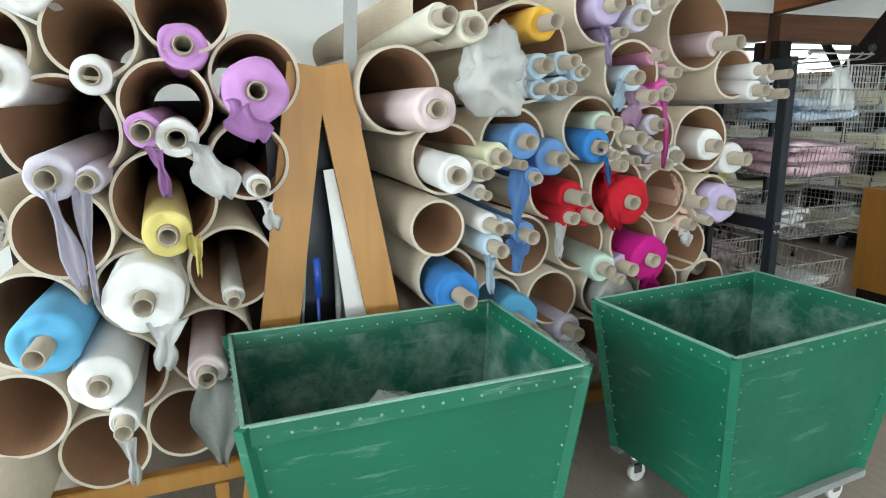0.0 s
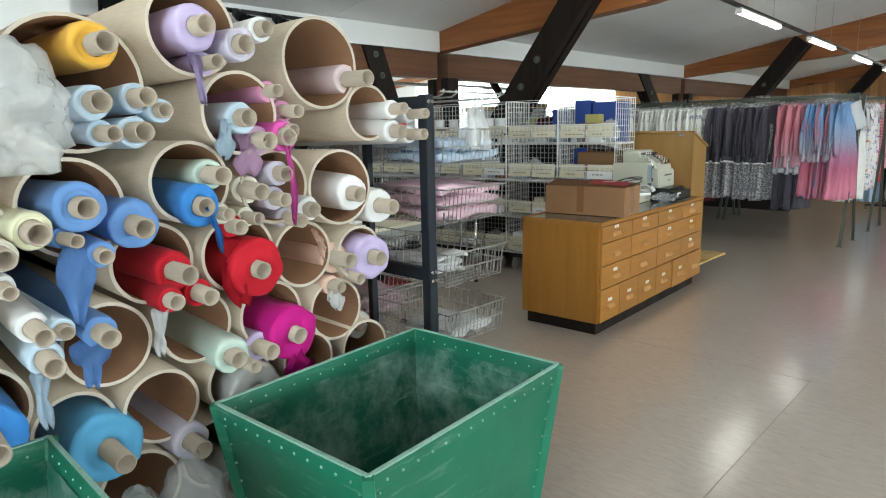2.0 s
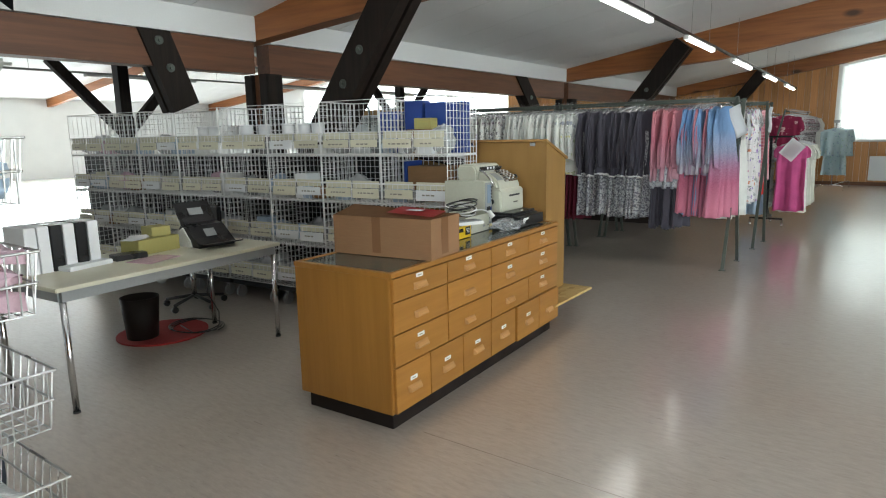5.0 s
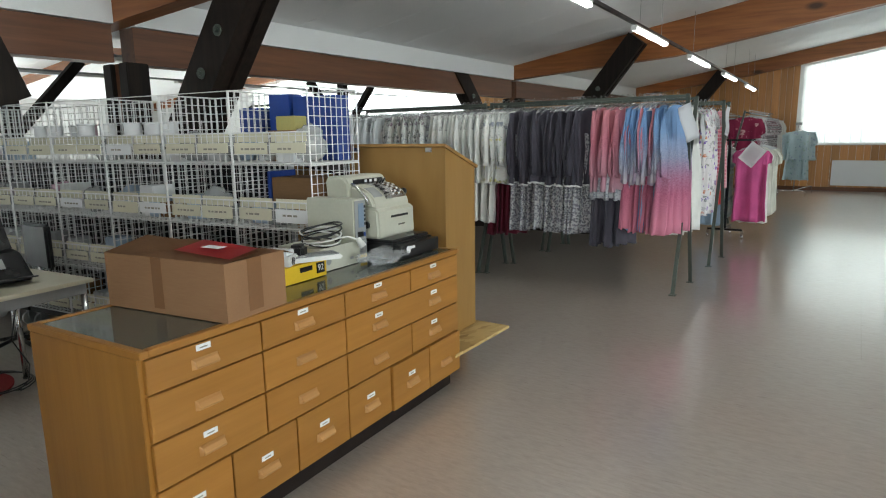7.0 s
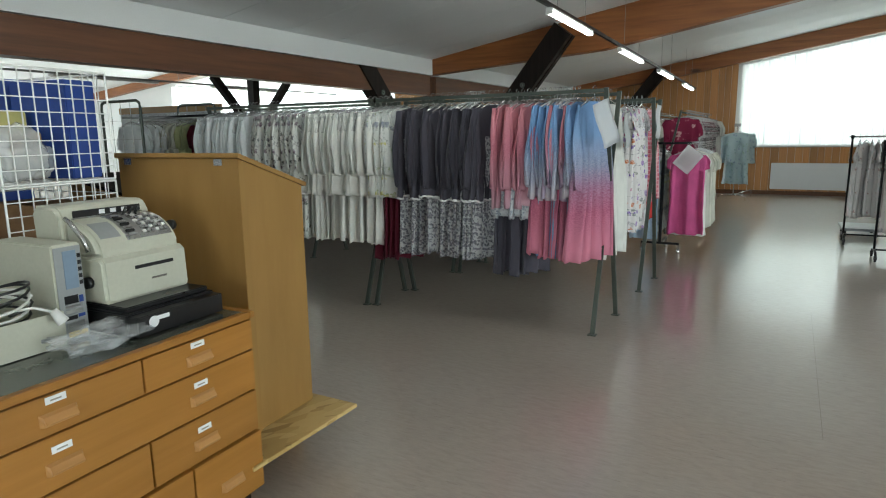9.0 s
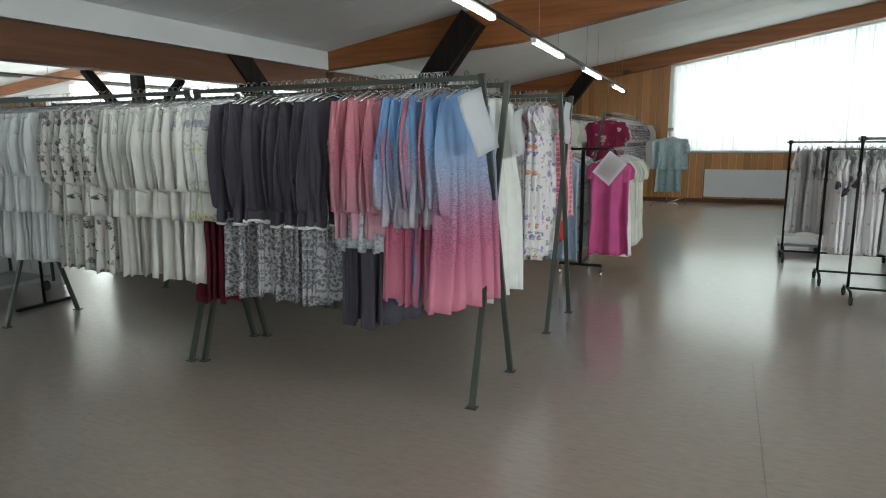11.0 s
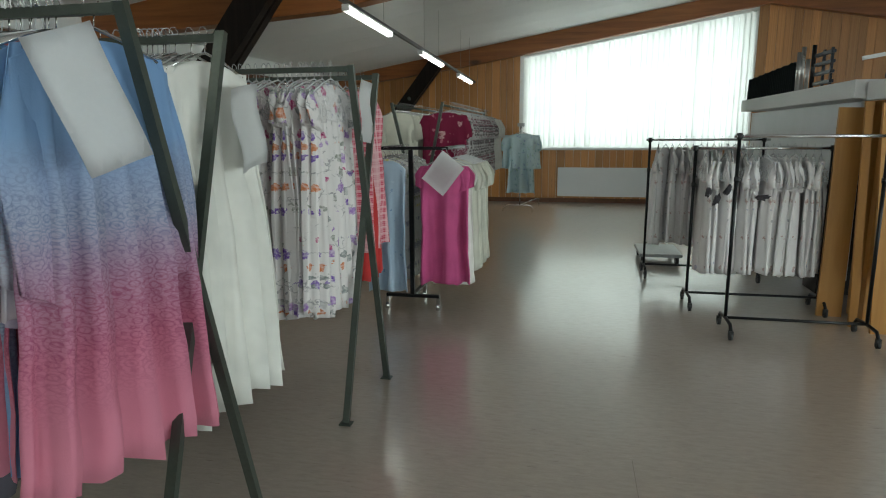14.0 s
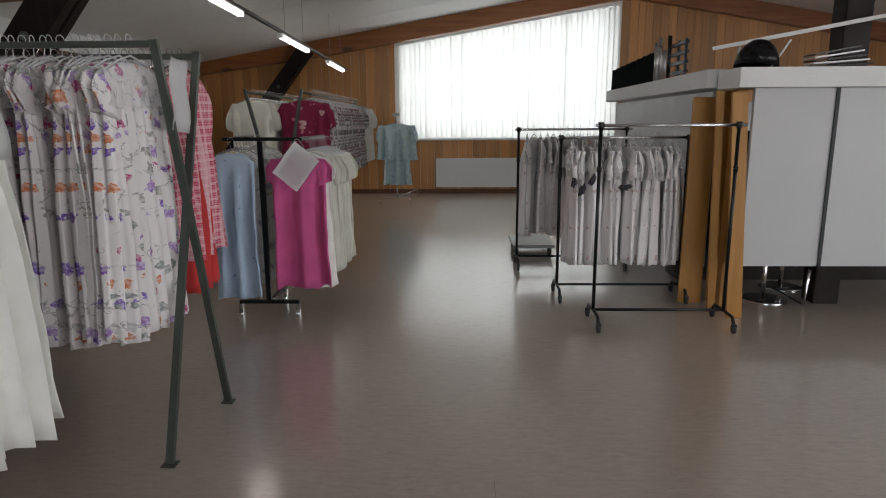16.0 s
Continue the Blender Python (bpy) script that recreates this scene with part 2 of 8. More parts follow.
def osb_mat():
    t = Tree("osb")
    v = t.coords((1, 1, 1), rot=(0, 0, 0.4))
    vo = t.n("ShaderNodeTexVoronoi", Scale=22.0)
    m = t.n("ShaderNodeMapping", Scale=(1, 0.35, 1))
    t.link(v, m.inputs[0])
    t.link(m.outputs[0], vo.inputs["Vector"])
    sep = t.n("ShaderNodeSeparateColor")
    t.link(vo.outputs["Color"], sep.inputs[0])
    col = t.ramp(sep.outputs[0], [(0, (0.3, 0.19, 0.06)), (0.5, (0.5, 0.34, 0.12)), (1, (0.62, 0.46, 0.2))])
    t.bump(sep.outputs[1], 0.2)
    return t.done(col, 0.7)


def bin_mat(name, c, scuffed=0.0):
    t = Tree(name)
    v = t.coords()
    col = t.ramp(t.noise(v, 1.6, 3.0), [(0.3, [x * 0.8 for x in c]), (0.7, [x * 1.15 for x in c])])
    sc = t.noise(t.coords((2, 2, 14)), 2.2, 5.0, 0.7)
    col = t.mix(t.ramp(sc, [(0.58, (0, 0, 0)), (0.75, (0.3, 0.3, 0.3))]), col, rgb((0.45, 0.58, 0.52)))
    if scuffed:
        cloud = t.noise(v, 3.2, 7.0, 0.72)
        col = t.mix(t.ramp(cloud, [(0.44, (0, 0, 0)), (0.66, (scuffed, scuffed, scuffed))]), col, rgb((0.45, 0.55, 0.52)))
    rr = t.ramp(t.noise(v, 5.0, 3.0), [(0.3, (0.32, 0.32, 0.32)), (0.7, (0.5, 0.5, 0.5))])
    t.bump(t.noise(v, 40.0, 2.0), 0.06)
    return t.done(col, rr, 0, 0.5)


M = {}
M["floor"] = floor_mat()
M["white_wall"] = plain("white_wall", (0.76, 0.77, 0.76), 0.75, big=1.2, fine=90, vary=0.04)
M["ceiling"] = plain("ceiling_board", (0.82, 0.83, 0.83), 0.6, big=0.8, fine=50, vary=0.03)
M["fascia"] = plain("fascia_paint", (0.74, 0.75, 0.74), 0.6, big=1.0, fine=60, vary=0.04)
M["beam"] = wood("beam_wood", (0.22, 0.075, 0.018), (0.42, 0.165, 0.045), axis=0, grain=16, rough=0.4, knots=1.6, stretch=0.06)
M["girder"] = wood("girder_wood", (0.1, 0.04, 0.017), (0.21, 0.085, 0.034), axis=1, grain=16, rough=0.5)
M["strut"] = wood("strut_wood", (0.009, 0.006, 0.005), (0.026, 0.017, 0.012), axis=2, grain=24, rough=0.6, spec=0.2)
M["pine"] = wood("pine_board", (0.4, 0.175, 0.05), (0.64, 0.35, 0.125), axis=2, grain=22, rough=0.42, knots=5.0, rnd=0.22)
M["counter"] = wood("counter_veneer", (0.34, 0.155, 0.023), (0.43, 0.21, 0.038), axis=2, grain=20, rough=0.4, stretch=0.06)
M["drawer"] = wood("drawer_veneer", (0.36, 0.165, 0.027), (0.46, 0.225, 0.047), axis=1, grain=22, rough=0.38, rnd=0.08)
M["handle_wood"] = wood("handle_wood", (0.46, 0.24, 0.08), (0.6, 0.34, 0.13), axis=1, grain=30, rough=0.35)
M["lectern"] = wood("lectern_panel", (0.34, 0.195, 0.056), (0.41, 0.245, 0.076), axis=2, grain=9, rough=0.5, stretch=0.2)
M["plank"] = wood("yellow_plank", (0.42, 0.205, 0.04), (0.54, 0.29, 0.075), axis=2, grain=16, rough=0.45)
M["osb"] = osb_mat()
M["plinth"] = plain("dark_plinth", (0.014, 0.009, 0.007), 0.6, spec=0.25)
M["tube"] = cardboard("tube_card", (0.47, 0.4, 0.31))
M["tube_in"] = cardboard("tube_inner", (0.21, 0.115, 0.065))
M["rim"] = cardboard("tube_rim", (0.58, 0.52, 0.43))
M["core"] = cardboard("core_card", (0.42, 0.36, 0.29))
M["box"] = cardboard("box_card", (0.3, 0.165, 0.085))
M["tape"] = plain("parcel_tape", (0.22, 0.11, 0.05), 0.2)
M["bin"] = bin_mat("green_vulcanised", (0.012, 0.145, 0.082))
M["bin_in"] = bin_mat("green_scuffed", (0.012, 0.125, 0.075), 0.5)
M["rim_metal"] = plain("bin_rim", (0.3, 0.5, 0.42), 0.35, 0.2, vary=0.3)
M["rivet"] = plain("rivet", (0.3, 0.45, 0.38), 0.35, 0.6)
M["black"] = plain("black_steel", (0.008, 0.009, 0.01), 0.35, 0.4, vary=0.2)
M["slate"] = plain("slate_steel", (0.013, 0.018, 0.026), 0.42, 0.3, vary=0.15)
M["olive"] = plain("olive_steel", (0.085, 0.1, 0.085), 0.4, 0.5, vary=0.15)
M["chrome"] = plain("chrome", (0.62, 0.62, 0.63), 0.16, 1.0, vary=0.03, bump=0)
M["wire"] = plain("zinc_wire", (0.5, 0.5, 0.49), 0.3, 0.9, vary=0.05, bump=0)
M["white_wire"] = plain("white_wire", (0.8, 0.8, 0.79), 0.35, 0.0, vary=0.03, bump=0)
M["white_plastic"] = plain("white_plastic", (0.75, 0.75, 0.73), 0.35)
M["beige_plastic"] = plain("beige_plastic", (0.52, 0.52, 0.43), 0.4, rnd=0.03)
M["grey_plastic"] = plain("grey_plastic", (0.3, 0.31, 0.31), 0.4)
M["black_plastic"] = plain("black_plastic", (0.012, 0.012, 0.013), 0.3, vary=0.2)
M["rubber"] = plain("rubber", (0.02, 0.02, 0.02), 0.6)
M["yellow_box"] = plain("yellow_card", (0.75, 0.5, 0.02), 0.4)
M["red_label"] = plain("red_print", (0.55, 0.03, 0.035), 0.35)
M["paper"] = plain("paper", (0.82, 0.83, 0.84), 0.7, vary=0.03)
M["label"] = plain("label_strip", (0.7, 0.67, 0.52), 0.5, rnd=0.08, vary=0.05)
M["ink"] = plain("faded_ink", (0.3, 0.28, 0.24), 0.7)
M["blue_box"] = plain("blue_box", (0.015, 0.05, 0.25), 0.45)
M["brown_box"] = cardboard("brown_box", (0.24, 0.14, 0.07))
M["olive_card"] = plain("olive_card", (0.42, 0.38, 0.13), 0.55)
M["formica"] = plain("table_formica", (0.66, 0.63, 0.5), 0.35, vary=0.04)
M["panel_white"] = plain("panel_white", (0.53, 0.54, 0.55), 0.45, vary=0.03)
M["radiator"] = plain("radiator_enamel", (0.74, 0.75, 0.76), 0.35, vary=0.02)
M["glass_top"] = plain("glass_top", (0.09, 0.1, 0.085), 0.06, vary=0.1, bump=0)
M["tube_lamp"] = glow("lamp_tube", (1.0, 0.97, 0.92), 7.5)
M["sky_card"] = glow("bright_sky", (0.93, 0.97, 1.0), 0.45)
M["film"] = film_mat("clear_film", (0.8, 0.82, 0.84), 0.72)
M["milky"] = film_mat("milky_film", (0.82, 0.84, 0.84), 0.62, 0.18)
M["cover"] = film_mat("garment_cover", (0.85, 0.87, 0.9), 0.8, 0.1)
M["blind"] = blind_mat()
M["red_wool"] = fabric("red_mat", (0.3, 0.02, 0.02))
M["seam"] = plain("floor_seam", (0.24, 0.205, 0.175), 0.5)
M["exit_green"] = plain("exit_sign", (0.02, 0.3, 0.13), 0.4)
ROLL = dict(lilac=(0.55, 0.28, 0.62), white=(0.78, 0.78, 0.78), pale_lilac=(0.6, 0.57, 0.68), yellow=(0.72, 0.62, 0.22), sky=(0.13, 0.42, 0.7),
            blush=(0.66, 0.54, 0.56), cream=(0.72, 0.7, 0.6), orange=(0.8, 0.46, 0.07), ice=(0.52, 0.65, 0.77), lavender=(0.52, 0.44, 0.68),
            pink=(0.65, 0.3, 0.48), orchid=(0.58, 0.38, 0.56), hot_pink=(0.68, 0.1, 0.42), pale_yellow=(0.72, 0.72, 0.5), blue=(0.16, 0.32, 0.66),
            mint=(0.55, 0.68, 0.6), royal=(0.05, 0.22, 0.58), red=(0.5, 0.01, 0.025), peach=(0.72, 0.5, 0.4), magenta=(0.5, 0.008, 0.22), clear=(0.45, 0.45, 0.43))
for k, c in ROLL.items():
    M["roll_" + k] = fabric("roll_" + k, c, rough=0.7) if k != "clear" else plain("roll_film", c, 0.22, vary=0.15)
M["g_white"] = fabric("white_cotton", (0.77, 0.77, 0.73), 0.06)
M["g_ice"] = fabric("pale_blue_cotton", (0.76, 0.79, 0.8), 0.08)
M["g_charcoal"] = fabric("charcoal_jersey", (0.062, 0.058, 0.075), 0.2)
M["g_char_print"] = printed("grey_leaf_print", (0.45, 0.45, 0.46), [(0.06, 0.055, 0.075), (0.13, 0.12, 0.16), (0.08, 0.075, 0.1)], 46, 0.5)
M["g_salmon"] = graded("salmon_dyed", [(0, (0.6, 0.24, 0.28)), (0.35, (0.58, 0.22, 0.28)), (0.75, (0.5, 0.24, 0.3)), (1, (0.5, 0.34, 0.4))], (0.38, 0.1, 0.16), (0.42, 0.2, 0.26), 1.0)
M["g_grade"] = graded("blue_to_grey", [(0, (0.2, 0.35, 0.62)), (0.3, (0.22, 0.37, 0.62)), (0.6, (0.38, 0.45, 0.58)), (0.85, (0.5, 0.45, 0.5)), (1, (0.5, 0.38, 0.44))], (0.13, 0.2, 0.36), (0.3, 0.25, 0.33), 0.95)
M["g_grade_r"] = graded("rose_to_blue", [(0, (0.6, 0.22, 0.26)), (0.4, (0.56, 0.26, 0.32)), (0.75, (0.42, 0.32, 0.42)), (1, (0.4, 0.38, 0.5))], (0.36, 0.09, 0.15), (0.24, 0.18, 0.28), 0.95)
M["g_rose"] = graded("rose_skirt", [(0, (0.5, 0.2, 0.28)), (0.6, (0.52, 0.16, 0.24)), (1, (0.62, 0.22, 0.31))], (0.3, 0.06, 0.13), (0.3, 0.06, 0.13))
M["g_dusk"] = graded("grey_to_blue", [(0, (0.42, 0.38, 0.44)), (0.6, (0.32, 0.36, 0.46)), (0.85, (0.2, 0.34, 0.6)), (1, (0.2, 0.35, 0.62))], (0.2, 0.16, 0.22), (0.16, 0.16, 0.26))
M["g_dress"] = graded("blue_to_rose", [(0, (0.2, 0.35, 0.62)), (0.2, (0.24, 0.38, 0.62)), (0.38, (0.36, 0.38, 0.5)), (0.52, (0.42, 0.25, 0.36)), (0.68, (0.5, 0.17, 0.26)), (1, (0.63, 0.23, 0.32))], (0.16, 0.2, 0.33), (0.28, 0.06, 0.14))
M["g_sprig"] = printed("grey_sprig_print", (0.5, 0.52, 0.55), [(0.2, 0.22, 0.27), (0.3, 0.3, 0.34)], 40, 0.45)
M["g_maroon"] = fabric("maroon_cotton", (0.09, 0.008, 0.02), 0.1)
M["g_blackflower"] = printed("black_flower_print", (0.78, 0.78, 0.74), [(0.05, 0.045, 0.06), (0.16, 0.1, 0.14), (0.09, 0.1, 0.09)], 17, 0.36, stems=(0.2, 0.18, 0.2))
M["g_yellowflower"] = printed("yellow_flower_print", (0.72, 0.73, 0.7), [(0.62, 0.58, 0.22), (0.28, 0.3, 0.36), (0.35, 0.4, 0.22)], 15, 0.38, stems=(0.3, 0.32, 0.3))
M["g_flower"] = printed("violet_flower_print", (0.8, 0.77, 0.77), [(0.17, 0.08, 0.42), (0.6, 0.2, 0.08), (0.45, 0.05, 0.2), (0.26, 0.28, 0.28), (0.34, 0.2, 0.5), (0.3, 0.31, 0.28)], 17.0, 0.4, stems=(0.22, 0.22, 0.24))
M["g_plaid"] = plaid("red_check", (0.6, 0.1, 0.16), (0.8, 0.55, 0.58))
M["g_red"] = fabric("red_cotton", (0.58, 0.05, 0.05), 0.05)
M["g_pink"] = fabric("hot_pink_jersey", (0.56, 0.1, 0.27))
M["g_blue"] = printed("pale_blue_print", (0.44, 0.56, 0.7), [(0.2, 0.3, 0.5), (0.5, 0.6, 0.7)], 12, 0.14)
M["g_wine"] = printed("wine_flower_print", (0.22, 0.02, 0.06), [(0.6, 0.42, 0.4), (0.5, 0.2, 0.24)], 10, 0.3)
M["g_stripe"] = printed("black_white_print", (0.6, 0.58, 0.58), [(0.06, 0.04, 0.05), (0.22, 0.06, 0.1), (0.12, 0.1, 0.1)], 31, 0.45)
M["g_pastel"] = fabric("pastel_cotton", (0.64, 0.64, 0.56), 0.15)
M["g_greywhite"] = printed("white_sprig_print", (0.86, 0.84, 0.84), [(0.5, 0.5, 0.52), (0.55, 0.4, 0.38), (0.5, 0.5, 0.6)], 13, 0.2, rnd=0.05)
M["g_aqua"] = printed("aqua_leaf_print", (0.58, 0.72, 0.76), [(0.3, 0.48, 0.52), (0.42, 0.58, 0.5), (0.35, 0.45, 0.6)], 14, 0.3)
M["g_lime"] = fabric("lime_cotton", (0.5, 0.55, 0.3), 0.2)
M["g_mint"] = fabric("mint_cotton", (0.6, 0.68, 0.62), 0.05)
M["g_lilac"] = fabric("lilac_cotton", (0.52, 0.46, 0.6), 0.05)
M["ribbon"] = plain("dark_ribbon", (0.04, 0.035, 0.045), 0.7)
M["trim"] = fabric("white_trim", (0.75, 0.75, 0.75))
M["bag_pink"] = film_mat("bagged_pink", (0.72, 0.5, 0.58), 0.06, 0.25)
M["bag_blue"] = film_mat("bagged_blue", (0.5, 0.62, 0.76), 0.06, 0.25)
M["bag_white"] = film_mat("bagged_white", (0.75, 0.76, 0.77), 0.15, 0.25)


# ---- mesh helpers ----
def box(bm, x0, x1, y0, y1, z0, z1, bevel=0.0):
    vs = [bm.verts.new((x, y, z)) for x in (x0, x1) for y in (y0, y1) for z in (z0, z1)]
    fs = [bm.faces.new([vs[i] for i in q]) for q in ((0, 1, 3, 2), (4, 6, 7, 5), (0, 4, 5, 1), (2, 3, 7, 6), (0, 2, 6, 4), (1, 5, 7, 3))]
    if bevel:
        es = list({e for f in fs for e in f.edges})
        bmesh.ops.bevel(bm, geom=es, offset=bevel, segments=2, affect="EDGES")


def frame_of(d):
    d = d.normalized()
    a = Vector((0, 0, 1)) if abs(d.z) < 0.9 else Vector((1, 0, 0))
    u = d.cross(a).normalized()
    return u, u.cross(d).normalized()


def rod(bm, p0, p1, r, n=8, r1=None, cap=True):
    p0, p1 = Vector(p0), Vector(p1)
    u, w = frame_of(p1 - p0)
    r1 = r if r1 is None else r1
    rings = [[bm.verts.new(p + (u * math.cos(a) + w * math.sin(a)) * rr) for a in [2 * math.pi * (i + 0.5) / n for i in range(n)]] for p, rr in ((p0, r), (p1, r1))]
    for i in range(n):
        f = bm.faces.new((rings[0][i], rings[0][(i + 1) % n], rings[1][(i + 1) % n], rings[1][i]))
        f.smooth = n > 5
    if cap:
        bm.faces.new(rings[0][::-1])
        bm.faces.new(rings[1])


def wirepath(bm, pts, r, n=6):
    """A swept wire through the points."""
    pts = [Vector(p) for p in pts]
    rings = []
    for i, p in enumerate(pts):
        d = pts[min(i + 1, len(pts) - 1)] - pts[max(i - 1, 0)]
        u, w = frame_of(d)
        if rings and u.dot(last) < 0:
            u, w = -u, -w
        last = u
        rings.append([bm.verts.new(p + (u * math.cos(a) + w * math.sin(a)) * r) for a in [2 * math.pi * k / n for k in range(n)]])
    for a, b in zip(rings, rings[1:]):
        for k in range(n):
            bm.faces.new((a[k], a[(k + 1) % n], b[(k + 1) % n], b[k])).smooth = True
    bm.faces.new(rings[0][::-1])
    bm.faces.new(rings[-1])


def bar(bm, p0, p1, w, h, up=(0, 0, 1)):
    """A bar of rectangular section."""
    p0, p1 = Vector(p0), Vector(p1)
    d = (p1 - p0).normalized()
    s = d.cross(Vector(up)).normalized()
    t = s.cross(d)
    vs = [bm.verts.new(p + s * a * w / 2 + t * b * h / 2) for p in (p0, p1) for a, b in ((-1, -1), (1, -1), (1, 1), (-1, 1))]
    for i in range(4):
        bm.faces.new((vs[i], vs[(i + 1) % 4], vs[4 + (i + 1) % 4], vs[4 + i]))
    bm.faces.new(vs[3::-1])
    bm.faces.new(vs[4:])


def revolve(bm, profile, n=32, wob=0.0, seed=0, close=False):
    """Turns a profile of (x, r) about the x axis."""
    rg = random.Random(seed)
    ph = [rg.uniform(0, 6.28) for _ in range(3)]
    rings = []
    for x, r in profile:
        rings.append([bm.verts.new((x, rr * math.cos(a), rr * math.sin(a))) for a, rr in
                      [(2 * math.pi * i / n, r * (1 + wob * (math.sin(2 * 2 * math.pi * i / n + ph[0]) + 0.6 * math.sin(5 * 2 * math.pi * i / n + ph[1] + x * 7) + 0.4 * math.sin(9 * 2 * math.pi * i / n + ph[2] + x * 11)))) for i in range(n)]])
    pairs = list(zip(rings, rings[1:]))
    if close:
        pairs.append((rings[-1], rings[0]))
    for a, b in pairs:
        for i in range(n):
            bm.faces.new((a[i], a[(i + 1) % n], b[(i + 1) % n], b[i])).smooth = True


def finish(name, bm, mat, mats=None):
    bmesh.ops.recalc_face_normals(bm, faces=bm.faces[:])
    me = bpy.data.meshes.new(name)
    bm.to_mesh(me)
    bm.free()
    for m in (mats or [mat]):
        me.materials.append(m)
    return me


def part(name, bm, material, parent, label=""):
    ob = new(name, finish(name, bm, material) if isinstance(bm, bmesh.types.BMesh) else bm)
    ob.parent = parent
    if label:
        ob["label"] = label
    return ob


def root(name, label, category, m=None, group="", kind=""):
    ob = tagged(new(name), label, category, group, kind)
    ob.empty_display_size = 0.1
    if m is not None:
        ob.matrix_world = m
    return ob


def solid(name, bm, material, label, category, group="", kind="", m=None):
    ob = tagged(new(name, finish(name, bm, material)), label, category, group, kind)
    if m is not None:
        ob.matrix_world = m
    return ob


B = bmesh.new


def boxpart(name, parent, mat, dims, bevel=0.0, label=""):
    bm = B()
    box(bm, *dims, bevel=bevel)
    return part(name, bm, mat, parent, label)


def boxthing(name, mat, dims, label, category, bevel=0.0, kind="", group=""):
    bm = B()
    box(bm, *dims, bevel=bevel)
    return solid(name, bm, mat, label, category, group, kind)


# ---- the hall ----
RIDGE, LOW, SLOPE = 3.3, -6.15, 0.172
X0, X1, Y0, Y1 = -31.0, 12.8, -6.6, 22.72


def roof(x):
    """Height of the ceiling over x."""
    if x >= LOW:
        return 2.93 + SLOPE * ((x if x < RIDGE else 2 * RIDGE - x) - LOW)
    d = LOW - x
    return 2.93 + 0.11 * (d if d < 14.85 else 29.7 - d)


boxthing("floor", M["floor"], (X0 - 0.2, X1 + 0.2, Y0 - 0.2, Y1 + 0.2, -0.2, 0), "grey-beige marbled linoleum floor, worn and glossy", "floor", kind="structure")
for a in ((-0.9115, -0.9085, -3.0, 4.29), (-0.2415, -0.2385, 8.2, 10.9), (-2.25, -0.9, 4.2885, 4.2915)):
    boxthing("floor_seam", M["seam"], (a[0], a[1], a[2], a[3], -0.01, 0.0012), "thin dark seam between linoleum sheets", "floor seam", kind="structure")


def ceiling_mesh():
    bm = B()
    xs = [X0, LOW - 14.85, LOW, RIDGE, X1]
    y = Y0
    while y < Y1:
        y2 = min(y + 1.02, Y1)
        for a, b in zip(xs, xs[1:]):
            lo = [bm.verts.new((x, yy, roof(x))) for x, yy in ((a, y + 0.004), (b, y + 0.004), (b, y2 - 0.004), (a, y2 - 0.004))]
            hi = [bm.verts.new((v.co.x, v.co.y, v.co.z + 0.03)) for v in lo]
            bm.faces.new(lo)
            bm.faces.new(hi[::-1])
            for i in range(4):
                bm.faces.new((lo[i], lo[(i + 1) % 4], hi[(i + 1) % 4], hi[i]))
        y = y2
    for a, b in zip(xs, xs[1:]):
        v = [bm.verts.new((x, yy, roof(x) + dz)) for dz in (0.034, 0.2) for x, yy in ((a, Y0 - 0.2), (b, Y0 - 0.2), (b, Y1 + 0.2), (a, Y1 + 0.2))]
        bm.faces.new(v[:4])
        bm.faces.new(v[4:][::-1])
        for i in range(4):
            bm.faces.new((v[i], v[(i + 1) % 4], v[4 + (i + 1) % 4], v[4 + i]))
    return bm


solid("ceiling", ceiling_mesh(), M["ceiling"], "sloping white panelled ceiling with fine joints", "ceiling", kind="structure")


def wall_with_holes(name, y, thick, xa, xb, holes, label, mat, zfun=None):
    """An end wall along x: full height, with openings (x0, x1, z0, top function)."""
    bm = B()

    def slab(a, b, z0a, z0b, z1a, z1b):
        v = [bm.verts.new(p) for p in ((a, y, z0a), (b, y, z0b), (b, y + thick, z0b), (a, y + thick, z0a), (a, y, z1a), (b, y, z1b), (b, y + thick, z1b), (a, y + thick, z1a))]
        for q in ((0, 3, 2, 1), (4, 5, 6, 7), (0, 1, 5, 4), (2, 3, 7, 6), (1, 2, 6, 5), (0, 4, 7, 3)):
            bm.faces.new([v[i] for i in q])
    marks = sorted({xa, xb, RIDGE, LOW, LOW - 14.85, *[h[0] for h in holes], *[h[1] for h in holes]})
    marks = [m for m in marks if xa <= m <= xb]
    for a, b in zip(marks, marks[1:]):
        hole = [h for h in holes if h[0] <= a and b <= h[1]]
        if hole:
            z0, top = hole[0][2], hole[0][3]
            slab(a, b, 0, 0, z0, z0)
            slab(a, b, top(a), top(b), roof(a) + 0.03, roof(b) + 0.03)
        else:
            slab(a, b, 0, 0, roof(a) + 0.03, roof(b) + 0.03)
    return solid(name, bm, mat, label, "wall", kind="structure")


def blind_top(x):
    return 3.30 + 0.1695 * (x + 1.72)


def side_top(x):
    return roof(x) - 0.5


